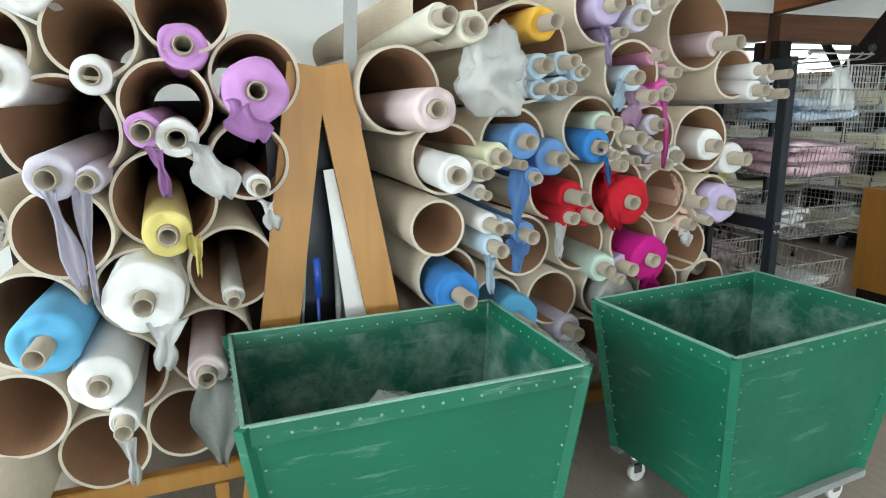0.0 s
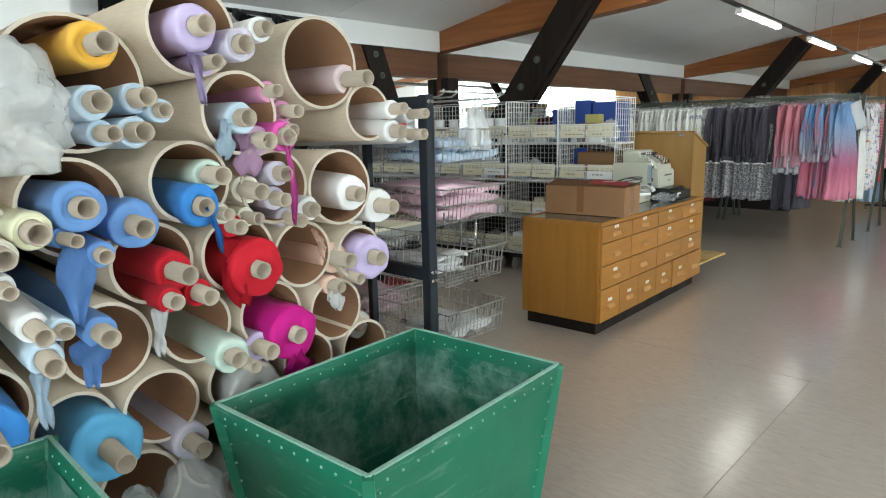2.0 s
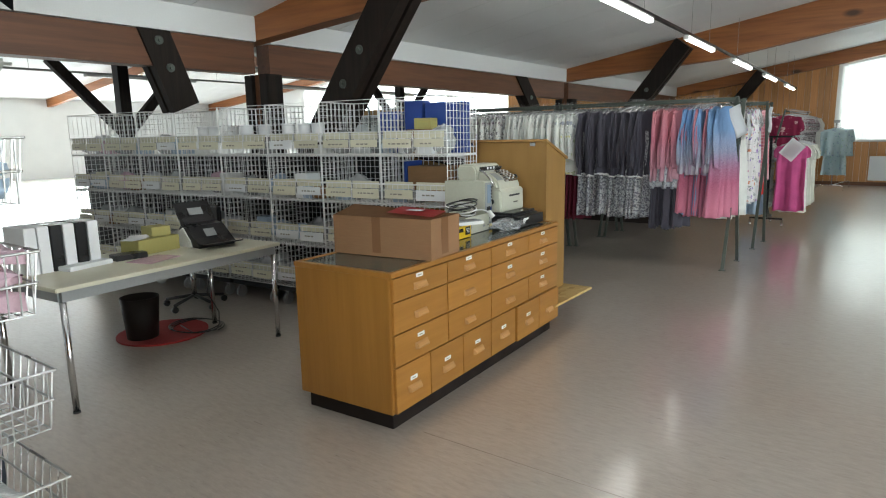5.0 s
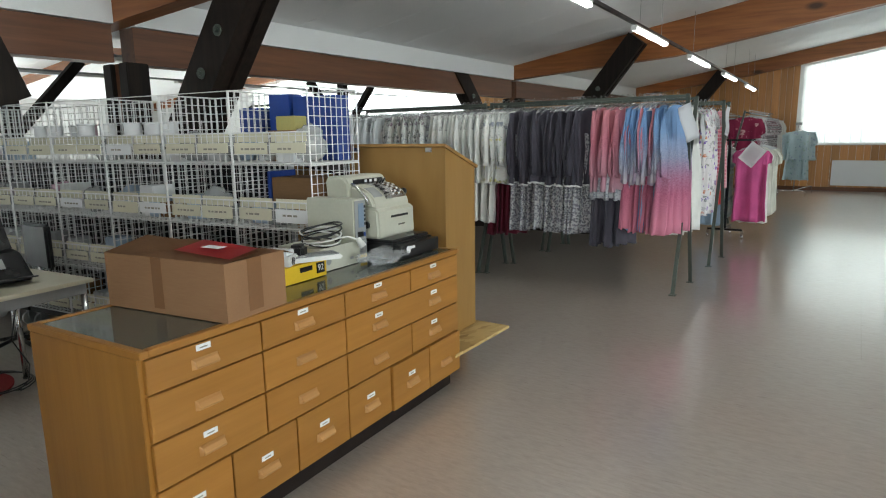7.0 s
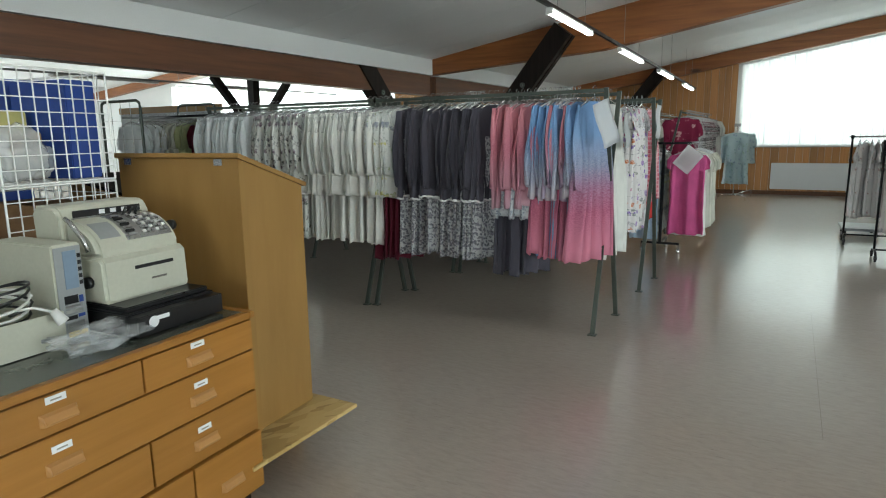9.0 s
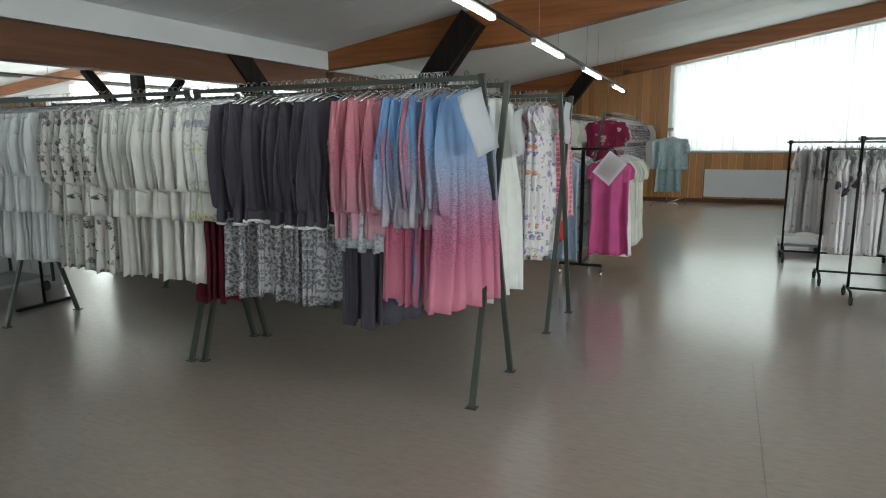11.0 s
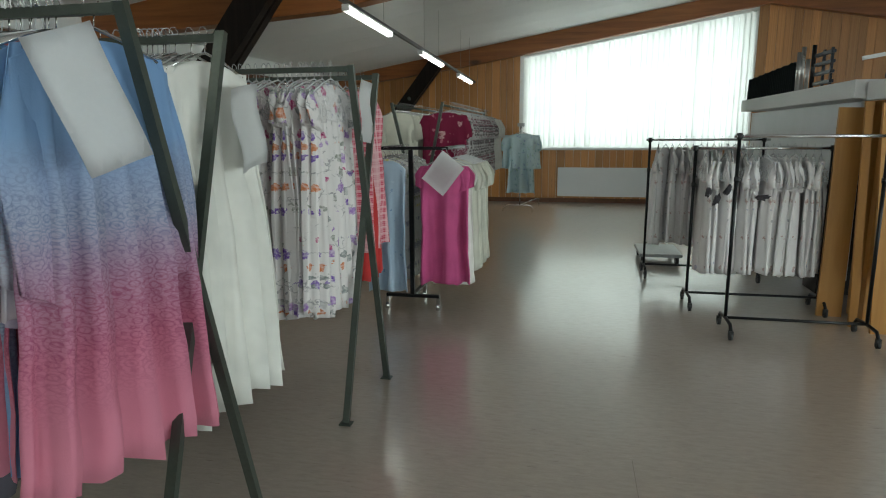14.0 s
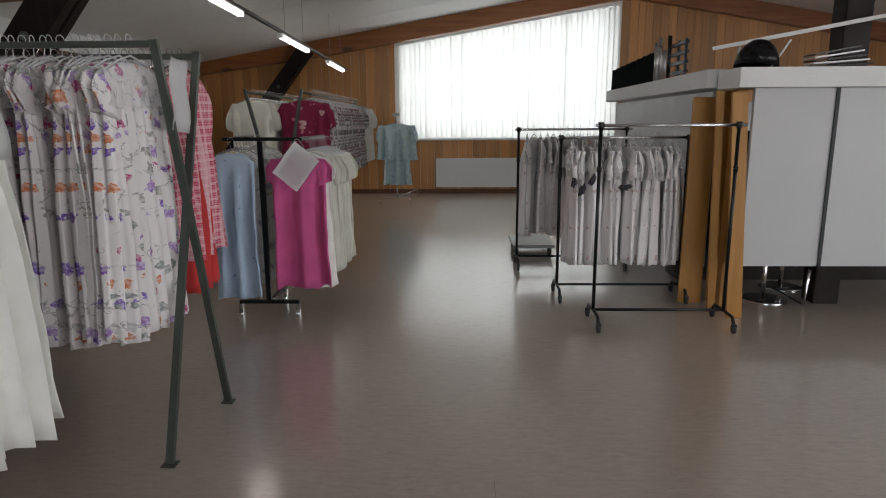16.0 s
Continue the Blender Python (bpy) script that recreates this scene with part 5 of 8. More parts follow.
# ---- drawer counter ----
counter = root("drawer_counter", "golden-brown veneered counter with rows of shallow drawers", "counter", pose(-2.355, 4.185, 0, 0, 0, 2.6))
LEN, DEP = 2.2, 0.715
boxpart("plinth", counter, M["plinth"], (-DEP + 0.03, -0.05, 0.04, LEN - 0.04, 0, 0.1))
boxpart("carcass", counter, M["counter"], (-DEP, -0.02, 0, LEN, 0.101, 0.872), 0.003)
bm = B()
for a in ((-DEP - 0.004, 0.004, -0.004, 0.03), (-DEP - 0.004, 0.004, LEN - 0.026, LEN + 0.004)):
    box(bm, *a, 0.8725, 0.9, 0.003)
box(bm, -0.03, 0.004, 0.0302, LEN - 0.0262, 0.8725, 0.9, 0.003)
box(bm, -DEP - 0.004, -DEP + 0.03, 0.0302, LEN - 0.0262, 0.8725, 0.9, 0.003)
part("top_edging", bm, M["drawer"], counter, "wooden edging round the top")
boxpart("glass_top", counter, M["glass_top"], (-DEP + 0.031, -0.031, 0.031, LEN - 0.027, 0.873, 0.896), 0, "dark glass inset top")


def drawer(y0, y1, z0, z1, handles, proud=0.0, tags=True):
    g = boxpart("drawer", counter, M["drawer"], (-0.0195, 0.0 + proud, y0 + 0.004, y1 - 0.004, z0 + 0.004, z1 - 0.004), 0.002)
    for hy in handles:
        bm = B()
        zc = z0 + (z1 - z0) * 0.42
        w = 0.06
        prof = [(0.001, -0.02), (0.018, -0.017), (0.024, -0.008), (0.012, 0.012), (0.001, 0.02)]
        for s0, s1 in ((-w, w),):
            ra = [bm.verts.new((proud + a, hy + s0 + (0.008 if a > 0.01 else 0), zc + b)) for a, b in prof]
            rb = [bm.verts.new((proud + a, hy + s1 - (0.008 if a > 0.01 else 0), zc + b)) for a, b in prof]
            for i in range(len(prof) - 1):
                bm.faces.new((ra[i], rb[i], rb[i + 1], ra[i + 1]))
            bm.faces.new(ra)
            bm.faces.new(rb[::-1])
            bm.faces.new((ra[0], ra[-1], rb[-1], rb[0]))
        part("handle", bm, M["handle_wood"], g, "moulded pale handle")
        if tags:
            boxpart("label_card", g, M["paper"], (proud, proud + 0.002, hy - 0.035, hy + 0.03, zc + 0.045, zc + 0.068), 0, "small white label")
            boxpart("label_mark", g, M["ink"], (proud + 0.002, proud + 0.0025, hy - 0.02, hy + 0.015, zc + 0.053, zc + 0.058))


rows = (0.868, 0.735, 0.555, 0.37, 0.104)
cols = (0.012, 0.54, 1.076, 2.188)
for c in range(3):
    for r in range(3):
        y0, y1 = cols[c], cols[c + 1]
        tag = (c, r) in ((0, 0), (0, 2), (1, 0), (2, 0), (2, 1), (2, 2))
        if c < 2:
            drawer(y0, y1, rows[r + 1], rows[r], [(y0 + y1) / 2 - 0.02], tags=tag)
        elif r == 1:
            drawer(y0, y1, rows[r + 1], rows[r], [y0 + 0.27, y0 + 0.82])
        else:
            mid = y0 + 0.575
            drawer(y0, mid, rows[r + 1], rows[r], [y0 + 0.27], tags=r == 0)
            drawer(mid, y1, rows[r + 1], rows[r], [y0 + 0.82])
low = (0.012, 0.345, 0.71, 1.072, 1.437, 1.815, 2.188)
for i, (a, b) in enumerate(zip(low, low[1:])):
    drawer(a, b, rows[4], rows[3], [(a + b) / 2], 0.012 if i >= 4 else 0.0, tags=i != 5)


# things on the counter (placed in the counter's own axes)
def on_counter(name, label, category, x, y, rz=0, z=0.9):
    return root(name, label, category, counter.matrix_world @ pose(x, y, z, 0, 0, rz))


bx = on_counter("cardboard_box", "brown cardboard box, taped and half open, with a red label", "box", -0.36, 0.52, 4)
bm = B()
w, d, h = 0.7, 0.34, 0.235
for a in ((-w / 2, w / 2, -d / 2, -d / 2 + 0.005), (-w / 2, w / 2, d / 2 - 0.005, d / 2), (-w / 2, -w / 2 + 0.005, -d / 2 + 0.0051, d / 2 - 0.0051), (w / 2 - 0.005, w / 2, -d / 2 + 0.0051, d / 2 - 0.0051)):
    boxpart("side", bx, M["box"], (*a, 0.004, h))
boxpart("bottom", bx, M["box"], (-w / 2, w / 2, -d / 2, d / 2, 0, 0.004))
bm.free()
bm = B()
for p in (((-w / 2, -d / 2, h), (w / 2, -d / 2, h), (w / 2, 0.03, h + 0.02), (-w / 2, 0.05, h + 0.045)), ((-w / 2, d / 2, h), (w / 2, d / 2, h), (w / 2 - 0.05, d / 2 + 0.13, h - 0.04), (-w / 2, d / 2 + 0.12, h - 0.01))):
    bm.faces.new([bm.verts.new(q) for q in p])
bmesh.ops.solidify(bm, geom=bm.faces[:], thickness=0.005)
part("flap", bm, M["box"], bx)
bm = B()
bm.faces.new([bm.verts.new(q) for q in ((0.0, -0.1, h + 0.022), (w / 2 - 0.01, -0.13, h + 0.012), (w / 2 - 0.01, 0.03, h + 0.03), (0.02, 0.045, h + 0.045))])
bmesh.ops.solidify(bm, geom=bm.faces[:], thickness=0.003)
part("red_label", bm, M["red_label"], bx, "red printed label")
boxpart("tape", bx, M["tape"], (-0.06, 0.0, -d / 2 - 0.001, -d / 2, 0.02, h), 0, "brown parcel tape")
boxpart("tape", bx, M["tape"], (w / 2, w / 2 + 0.001, -0.05, 0.03, 0.02, h), 0, "brown parcel tape")

boxpart("white_panel", bx, M["paper"], (0.12, 0.22, -0.07, -0.02, h + 0.036, h + 0.038), 0, "white field on the red label")
tray = on_counter("yellow_tray", "yellow card tray with a black number square", "tray", -0.40, 1.07, 0)
bm = B()
box(bm, -0.15, 0.15, -0.165, 0.165, 0.0, 0.006)
for a in ((-0.15, 0.15, -0.165, -0.16), (-0.15, 0.15, 0.16, 0.165), (-0.15, -0.145, -0.1599, 0.1599), (0.145, 0.15, -0.1599, 0.1599)):
    box(bm, *a, 0.0061, 0.085)
part("body", bm, M["yellow_box"], tray)
boxpart("slot", tray, M["black_plastic"], (0.15, 0.152, -0.03, 0.06, 0.045, 0.07), 0.0008, "dark hand slot")
boxpart("sign", tray, M["black_plastic"], (0.15, 0.152, 0.09, 0.15, 0.02, 0.075), 0, "black printed square")
digits = bpy.data.curves.new("digits", "FONT")
digits.body, digits.size, digits.align_x, digits.align_y, digits.extrude = "92", 0.045, "CENTER", "CENTER", 0.0003
digits.materials.append(M["paper"])
dg = new("digits", digits)
dg.parent = tray
dg.matrix_local = pose(0.1527, 0.12, 0.0475, 90, 0, 90)
dev = on_counter("power_supply", "flat white power supply with a fan lying across the tray", "device", -0.38, 0.98, 24, 0.986)
boxpart("body", dev, M["white_plastic"], (-0.2, 0.12, -0.06, 0.06, 0, 0.05), 0.008)
boxpart("lid", dev, M["paper"], (-0.2, 0.1, -0.055, 0.055, 0.051, 0.075), 0.004)
boxpart("black_plug", dev, M["black_plastic"], (0.06, 0.14, 0.065, 0.15, 0.0, 0.085), 0.015, "black mains adapter")
for k in range(3):
    bm = B()
    rr = 0.02 - 0.006 * k
    wirepath(bm, [(0.121 + 0.001 * k, -0.02 + rr * math.cos(a), 0.025 + rr * math.sin(a)) for a in [i * 0.5 for i in range(14)]], 0.0018, 5)
    part("fan_ring", bm, M["black_plastic"], dev)
kb = on_counter("keyboard", "pale flat keyboard lying askew on the tray", "keyboard", -0.28, 1.14, 62, 0.992)
boxpart("body", kb, M["white_plastic"], (-0.16, 0.16, -0.065, 0.065, 0, 0.022), 0.006)
bm = B()
for i in range(14):
    for j in range(4):
        box(bm, -0.15 + i * 0.0215, -0.133 + i * 0.0215, -0.05 + j * 0.025, -0.03 + j * 0.025, 0.0225, 0.029)
part("keys", bm, M["grey_plastic"], kb)["kind"] = "stuff"
bm = B()
rod(bm, (0, -0.04, 0.035), (0, 0.04, 0.035), 0.034, 20)
rod(bm, (0, -0.042, 0.035), (0, 0.042, 0.035), 0.012, 12)
solid("paper_roll", bm, M["paper"], "small white paper roll on the counter", "paper roll", "", "", counter.matrix_world @ pose(-0.3, 0.86, 0.9, 0, 0, 60))
carton = on_counter("grey_carton", "open pale grey carton holding coiled cables", "box", -0.45, 1.415, 0)
bm = B()
box(bm, -0.15, 0.15, -0.17, 0.17, 0.0, 0.005)
for a in ((-0.15, 0.15, -0.17, -0.165), (-0.15, 0.15, 0.165, 0.17), (-0.15, -0.145, -0.1649, 0.1649), (0.145, 0.15, -0.1649, 0.1649)):
    box(bm, *a, 0.0051, 0.125)
part("body", bm, M["beige_plastic"], carton)
bm = B()
rod(bm, (0.15, -0.1, 0.05), (0.1505, -0.1, 0.05), 0.02, 16)
part("printed_mark", bm, M["grey_plastic"], carton)
boxpart("printed_mark", carton, M["grey_plastic"], (0.15, 0.1505, 0.08, 0.11, 0.03, 0.045))
cab = on_counter("cable_tangle", "tangle of black and white cables with a white plug", "cable", -0.45, 1.43, 0, 0.91)
for k, mt in enumerate(("black_plastic", "white_plastic", "white_plastic", "black_plastic", "black_plastic")):
    bm = B()
    pts = [(0.1 * math.cos(a * 0.7 + k) * (1 + 0.2 * math.sin(a + k)), 0.12 * math.sin(a * 0.7 + k), 0.1 + 0.03 * (1 + math.sin(a * 0.5 + k * 1.4)) + 0.015 * k) for a in [i * 0.5 for i in range(26)]]
    wirepath(bm, pts, 0.005, 6)
    part("cable", bm, M[mt], cab)
bm = B()
wirepath(bm, [(0.08, 0.0, 0.14), (0.14, 0.06, 0.15), (0.18, 0.1, 0.13)], 0.005, 6)
rod(bm, (0.18, 0.1, 0.135), (0.2, 0.12, 0.09), 0.014, 10, 0.022)
part("plug", bm, M["white_plastic"], cab, "white mains plug")

pc = on_counter("computer_tower", "pale grey computer tower seen from its rear panel", "computer", -0.52, 1.645, 0)
boxpart("case", pc, M["beige_plastic"], (-0.18, 0.18, -0.055, 0.055, 0, 0.355), 0.006)
boxpart("rear_panel", pc, M["grey_plastic"], (0.1801, 0.184, -0.05, 0.05, 0.01, 0.345), 0.001)
boxpart("fan_grille", pc, plain("grille_blue", (0.2, 0.27, 0.36), 0.4), (0.184, 0.187, -0.02, 0.03, 0.19, 0.33), 0.001, "blue-grey fan grille")
for z0 in (0.2, 0.225, 0.25, 0.275, 0.3):
    boxpart("port", pc, M["black_plastic"], (0.184, 0.1865, 0.034, 0.046, z0, z0 + 0.015))
for z0, z1, y0, y1, c in ((0.135, 0.165, -0.03, 0.02, "black_plastic"), (0.12, 0.13, -0.03, 0.03, "wire"), (0.1, 0.112, -0.03, 0.03, "wire"), (0.075, 0.09, -0.03, 0.01, "black_plastic"), (0.05, 0.065, -0.03, 0.03, "wire"), (0.135, 0.16, 0.025, 0.04, "blue_box"), (0.08, 0.092, 0.015, 0.04, "blue_box")):
    boxpart("port", pc, M[c], (0.184, 0.1865, y0, y1, z0, z1))
boxpart("yellow_sticker", pc, M["yellow_box"], (0.184, 0.19, -0.03, 0.04, 0.012, 0.03), 0, "yellow-green connector")

reg = on_counter("cash_register", "old beige cash register on a black cash drawer", "cash register", -0.36, 1.93, 0)
boxpart("cash_drawer", reg, M["black_plastic"], (-0.33, 0.2, -0.205, 0.215, 0.0, 0.088), 0.006, "black steel cash drawer")
boxpart("drawer_lid", reg, M["black_plastic"], (-0.3, 0.18, -0.19, 0.2, 0.0885, 0.108), 0.004)
boxpart("drawer_front", reg, M["black_plastic"], (0.2005, 0.25, -0.2, 0.21, 0.004, 0.08), 0.003)
bm = B()
rod(bm, (0.25, -0.13, 0.05), (0.2515, -0.13, 0.05), 0.022, 14)
box(bm, 0.25, 0.2512, -0.13, -0.06, 0.052, 0.068)
part("sticker", bm, M["paper"], reg, "torn white sticker")


def slab(prof, w, bevel):
    """A side profile drawn out to a width, with rounded sides."""
    bm = B()
    ra = [bm.verts.new((a, -w, b)) for a, b in prof]
    rb = [bm.verts.new((a, w, b)) for a, b in prof]
    sides = [bm.faces.new(ra), bm.faces.new(rb[::-1])]
    for i in range(len(prof)):
        j = (i + 1) % len(prof)
        bm.faces.new((ra[i], rb[i], rb[j], ra[j]))
    bmesh.ops.recalc_face_normals(bm, faces=bm.faces[:])
    bmesh.ops.bevel(bm, geom=list({e for f in sides for e in f.edges}), offset=bevel, segments=3, affect="EDGES")
    return bm


part("housing", slab([(-0.3, 0.1085), (0.075, 0.1085), (0.085, 0.12), (0.08, 0.268), (0.06, 0.285), (-0.3, 0.285)], 0.193, 0.012), M["beige_plastic"], reg)
arc = [(-0.13 + 0.185 * math.cos(radians(a)), 0.284 + 0.135 * math.sin(radians(a))) for a in range(0, 91, 10)]
part("dome", slab([(-0.13, 0.284)] + arc, 0.185, 0.016), M["beige_plastic"], reg, "rounded key dome")
part("rear_block", slab([(-0.3, 0.2855), (-0.1305, 0.2855), (-0.1305, 0.425), (-0.15, 0.46), (-0.175, 0.472), (-0.29, 0.472), (-0.31, 0.44)], 0.2, 0.014), M["beige_plastic"], reg)


def on_dome(name, a0, a1, y0, y1, mat, lift=0.004, label=""):
    """A thin curved piece lying on the key dome, from angle a0 to a1."""
    bm = B()
    n = 6
    rings = []
    for k in range(n + 1):
        a = radians(a0 + (a1 - a0) * k / n)
        ring = []
        for r, y in ((0.0005, y0), (0.0005, y1), (lift, y1), (lift, y0)):
            ring.append(bm.verts.new((-0.13 + (0.185 + r) * math.cos(a), y, 0.284 + (0.135 + r) * math.sin(a))))
        rings.append(ring)
    for a, b in zip(rings, rings[1:]):
        for i in range(4):
            bm.faces.new((a[i], a[(i + 1) % 4], b[(i + 1) % 4], b[i]))
    bm.faces.new(rings[0][::-1])
    bm.faces.new(rings[-1])
    part(name, bm, M[mat], reg, label)


on_dome("key_band", 22, 84, -0.05, 0.16, "wire", 0.003, "brushed metal key band")
on_dome("receipt_window", 30, 62, -0.155, -0.07, "grey_plastic", 0.003, "grey receipt window")
for k in range(7):
    on_dome("key", 28 + k * 6.5, 31.5 + k * 6.5, -0.04, -0.005, "black_plastic" if k % 2 else "chrome", 0.012)
for k in range(6):
    for c in range(6):
        on_dome("key", 30 + k * 7.5, 34 + k * 7.5, 0.03 + c * 0.02, 0.044 + c * 0.02, "chrome" if (k + c) % 3 else "white_plastic", 0.01)
boxpart("display_window", reg, M["black_plastic"], (-0.131, -0.1275, -0.15, 0.15, 0.425, 0.452), 0.001, "dark display slot")
boxpart("display_trim", reg, M["chrome"], (-0.131, -0.126, -0.155, 0.155, 0.418, 0.4245))
for c in range(3):
    boxpart("numeral", reg, M["paper"], (-0.1275, -0.1265, -0.04 + c * 0.05, -0.015 + c * 0.05, 0.43, 0.447))
    bm = B()
    rod(bm, (-0.1, 0.04 + c * 0.028, 0.41), (-0.07, 0.04 + c * 0.028, 0.45), 0.006, 8)
    part("lever", bm, M["black_plastic"], reg)
bm = B()
wirepath(bm, [(-0.1, -0.199, 0.43), (-0.06, -0.21, 0.42), (0.0, -0.205, 0.36), (0.02, -0.2, 0.31)], 0.009, 8)
part("crank_arm", bm, M["chrome"], reg, "bright metal side arm")
boxpart("slot", reg, M["black_plastic"], (0.081, 0.0835, -0.06, 0.12, 0.222, 0.236), 0, "narrow dark slot")
boxpart("nameplate", reg, M["chrome"], (0.083, 0.086, 0.01, 0.08, 0.17, 0.178), 0, "thin metal emblem")
for y, s in ((-0.193, -1), (0.185, 1)):
    bm = B()
    rod(bm, (0.0, y, 0.19 if s < 0 else 0.36), (0.0, y + 0.02 * s, 0.19 if s < 0 else 0.36), 0.022, 14)
    part("knob", bm, M["black_plastic"], reg, "black side knob")
o = crumpled("plastic_wrap", "crumpled glossy clear plastic wrap on the counter", "plastic film", (0, 0, 0), (0.08, 0.13, 0.035), M["film"], 31, 0.7)
o.matrix_world = counter.matrix_world @ pose(-0.17, 1.64, 0.9)

# ---- lectern on its board ----
lect = root("lectern_cabinet", "tall golden-brown plain cabinet with a sloping top", "lectern", pose(-2.66, 6.55, 0, 0, 0, 3))
bm = B()
prof = [(0.0, 0.222), (0.43, 0.222), (0.43, 1.38), (0.0, 1.53)]
ra = [bm.verts.new((-0.79, a, b)) for a, b in prof]
rb = [bm.verts.new((0.0, a, b)) for a, b in prof]
bm.faces.new(ra)
bm.faces.new(rb[::-1])
for i in range(4):
    bm.faces.new((ra[i], rb[i], rb[(i + 1) % 4], ra[(i + 1) % 4]))
part("body", bm, M["lectern"], lect)
bm = B()
bar(bm, (-0.395, -0.015, 1.547), (-0.395, 0.45, 1.385), 0.82, 0.02)
part("sloping_lid", bm, M["lectern"], lect)
for x in (-0.72, -0.12):
    boxpart("hinge", lect, M["chrome"], (x - 0.025, x + 0.025, -0.004, 0.0, 1.5, 1.53), 0, "small metal hinge")
boxpart("corner_lath", lect, M["lectern"], (0.0, 0.012, -0.012, 0.03, 0.222, 1.52), 0.002)
lect2 = root("lectern_cabinet", "lower brown cabinet with a sloping dark-edged top behind the tall one", "lectern", pose(-3.72, 6.72, 0, 0, 0, 3))
bm = B()
prof = [(-0.5, 0.0), (0.0, 0.0), (0.0, 1.31), (-0.5, 1.4)]
ra = [bm.verts.new((a, 0.0, b)) for a, b in prof]
rb = [bm.verts.new((a, 0.45, b)) for a, b in prof]
bm.faces.new(ra)
bm.faces.new(rb[::-1])
for i in range(4):
    bm.faces.new((ra[i], rb[i], rb[(i + 1) % 4], ra[(i + 1) % 4]))
part("body", bm, M["lectern"], lect2)
bm = B()
bar(bm, (-0.51, 0.22, 1.412), (0.02, 0.22, 1.317), 0.48, 0.018)
part("sloping_lid", bm, M["plinth"], lect2, "dark sloping lid")
boxthing("osb_board", M["osb"], (-3.6, -2.43, 6.3, 7.04, 0.2, 0.22), "rough oriented strand board under the cabinet", "board", 0.002)
for y in (6.5, 6.85):
    boxthing("batten", M["plank"], (-3.5, -2.72, y, y + 0.07, 0.0, 0.199), "wooden bearer carrying the board", "timber", 0.003)


# ---- wire cages with haberdashery ----
CW, CD = 0.64, 0.5


def cage_mesh(h, step=0.052):
    """A white wire cage open above half height at the front."""
    bm = B()
    r = 0.003
    nx, nz, ny = int(CW / step), int(h / step), int(CD / step)
    for i in range(nx + 1):
        x = CW * i / nx
        rod(bm, (x, CD, 0), (x, CD, h), r, 4, cap=False)
        rod(bm, (x, 0, 0), (x, 0, h * 0.42), r, 4, cap=False)
        rod(bm, (x, 0, 0), (x, CD, 0), r, 4, cap=False)
    for i in range(nz + 1):
        z = h * i / nz
        rod(bm, (0, CD, z), (CW, CD, z), r, 4, cap=False)
        for x in (0, CW):
            rod(bm, (x, 0, z), (x, CD, z), r, 4, cap=False)
        if z <= h * 0.44:
            rod(bm, (0, 0, z), (CW, 0, z), r, 4, cap=False)
    for i in range(ny + 1):
        y = CD * i / ny
        for x in (0, CW):
            rod(bm, (x, y, 0), (x, y, h), r, 4, cap=False)
        rod(bm, (0, y, 0), (CW, y, 0), r, 4, cap=False)
    for x in (0, CW):
        for y in (0, CD):
            rod(bm, (x, y, 0), (x, y, h), 0.0048, 6, cap=False)
        for z in (0, h):
            rod(bm, (x, 0, z), (x, CD, z), 0.0048, 6, cap=False)
    for z in (0, h * 0.42):
        rod(bm, (0, 0, z), (CW, 0, z), 0.0048, 6, cap=False)
    rod(bm, (0, CD, h), (CW, CD, h), 0.0048, 6, cap=False)
    rod(bm, (0, 0, h), (CW, 0, h), 0.003, 6, cap=False)
    return finish("wire_cage", bm, M["white_wire"])


TIERS = [(0.2, 0.41), (0.62, 0.41), (1.04, 0.4), (1.45, 0.46)]
cage_meshes = [cage_mesh(h) for _, h in TIERS]
row_dir, row_back = Vector((-0.995, -0.1, 0)), Vector((-0.1, 0.995, 0))
row_turn = pose(0, 0, 0, 0, 0, 5.7)


def row_pose(i, z, fx=0.0, fy=0.0):
    """A place in the row of cages: i cages along it, fx and fy metres within the cage."""
    p = Vector((-3.15, 5.82, z)) + row_dir * (i * 0.65 + 0.64 - fx) + row_back * fy
    return Matrix.Translation(p) @ row_turn


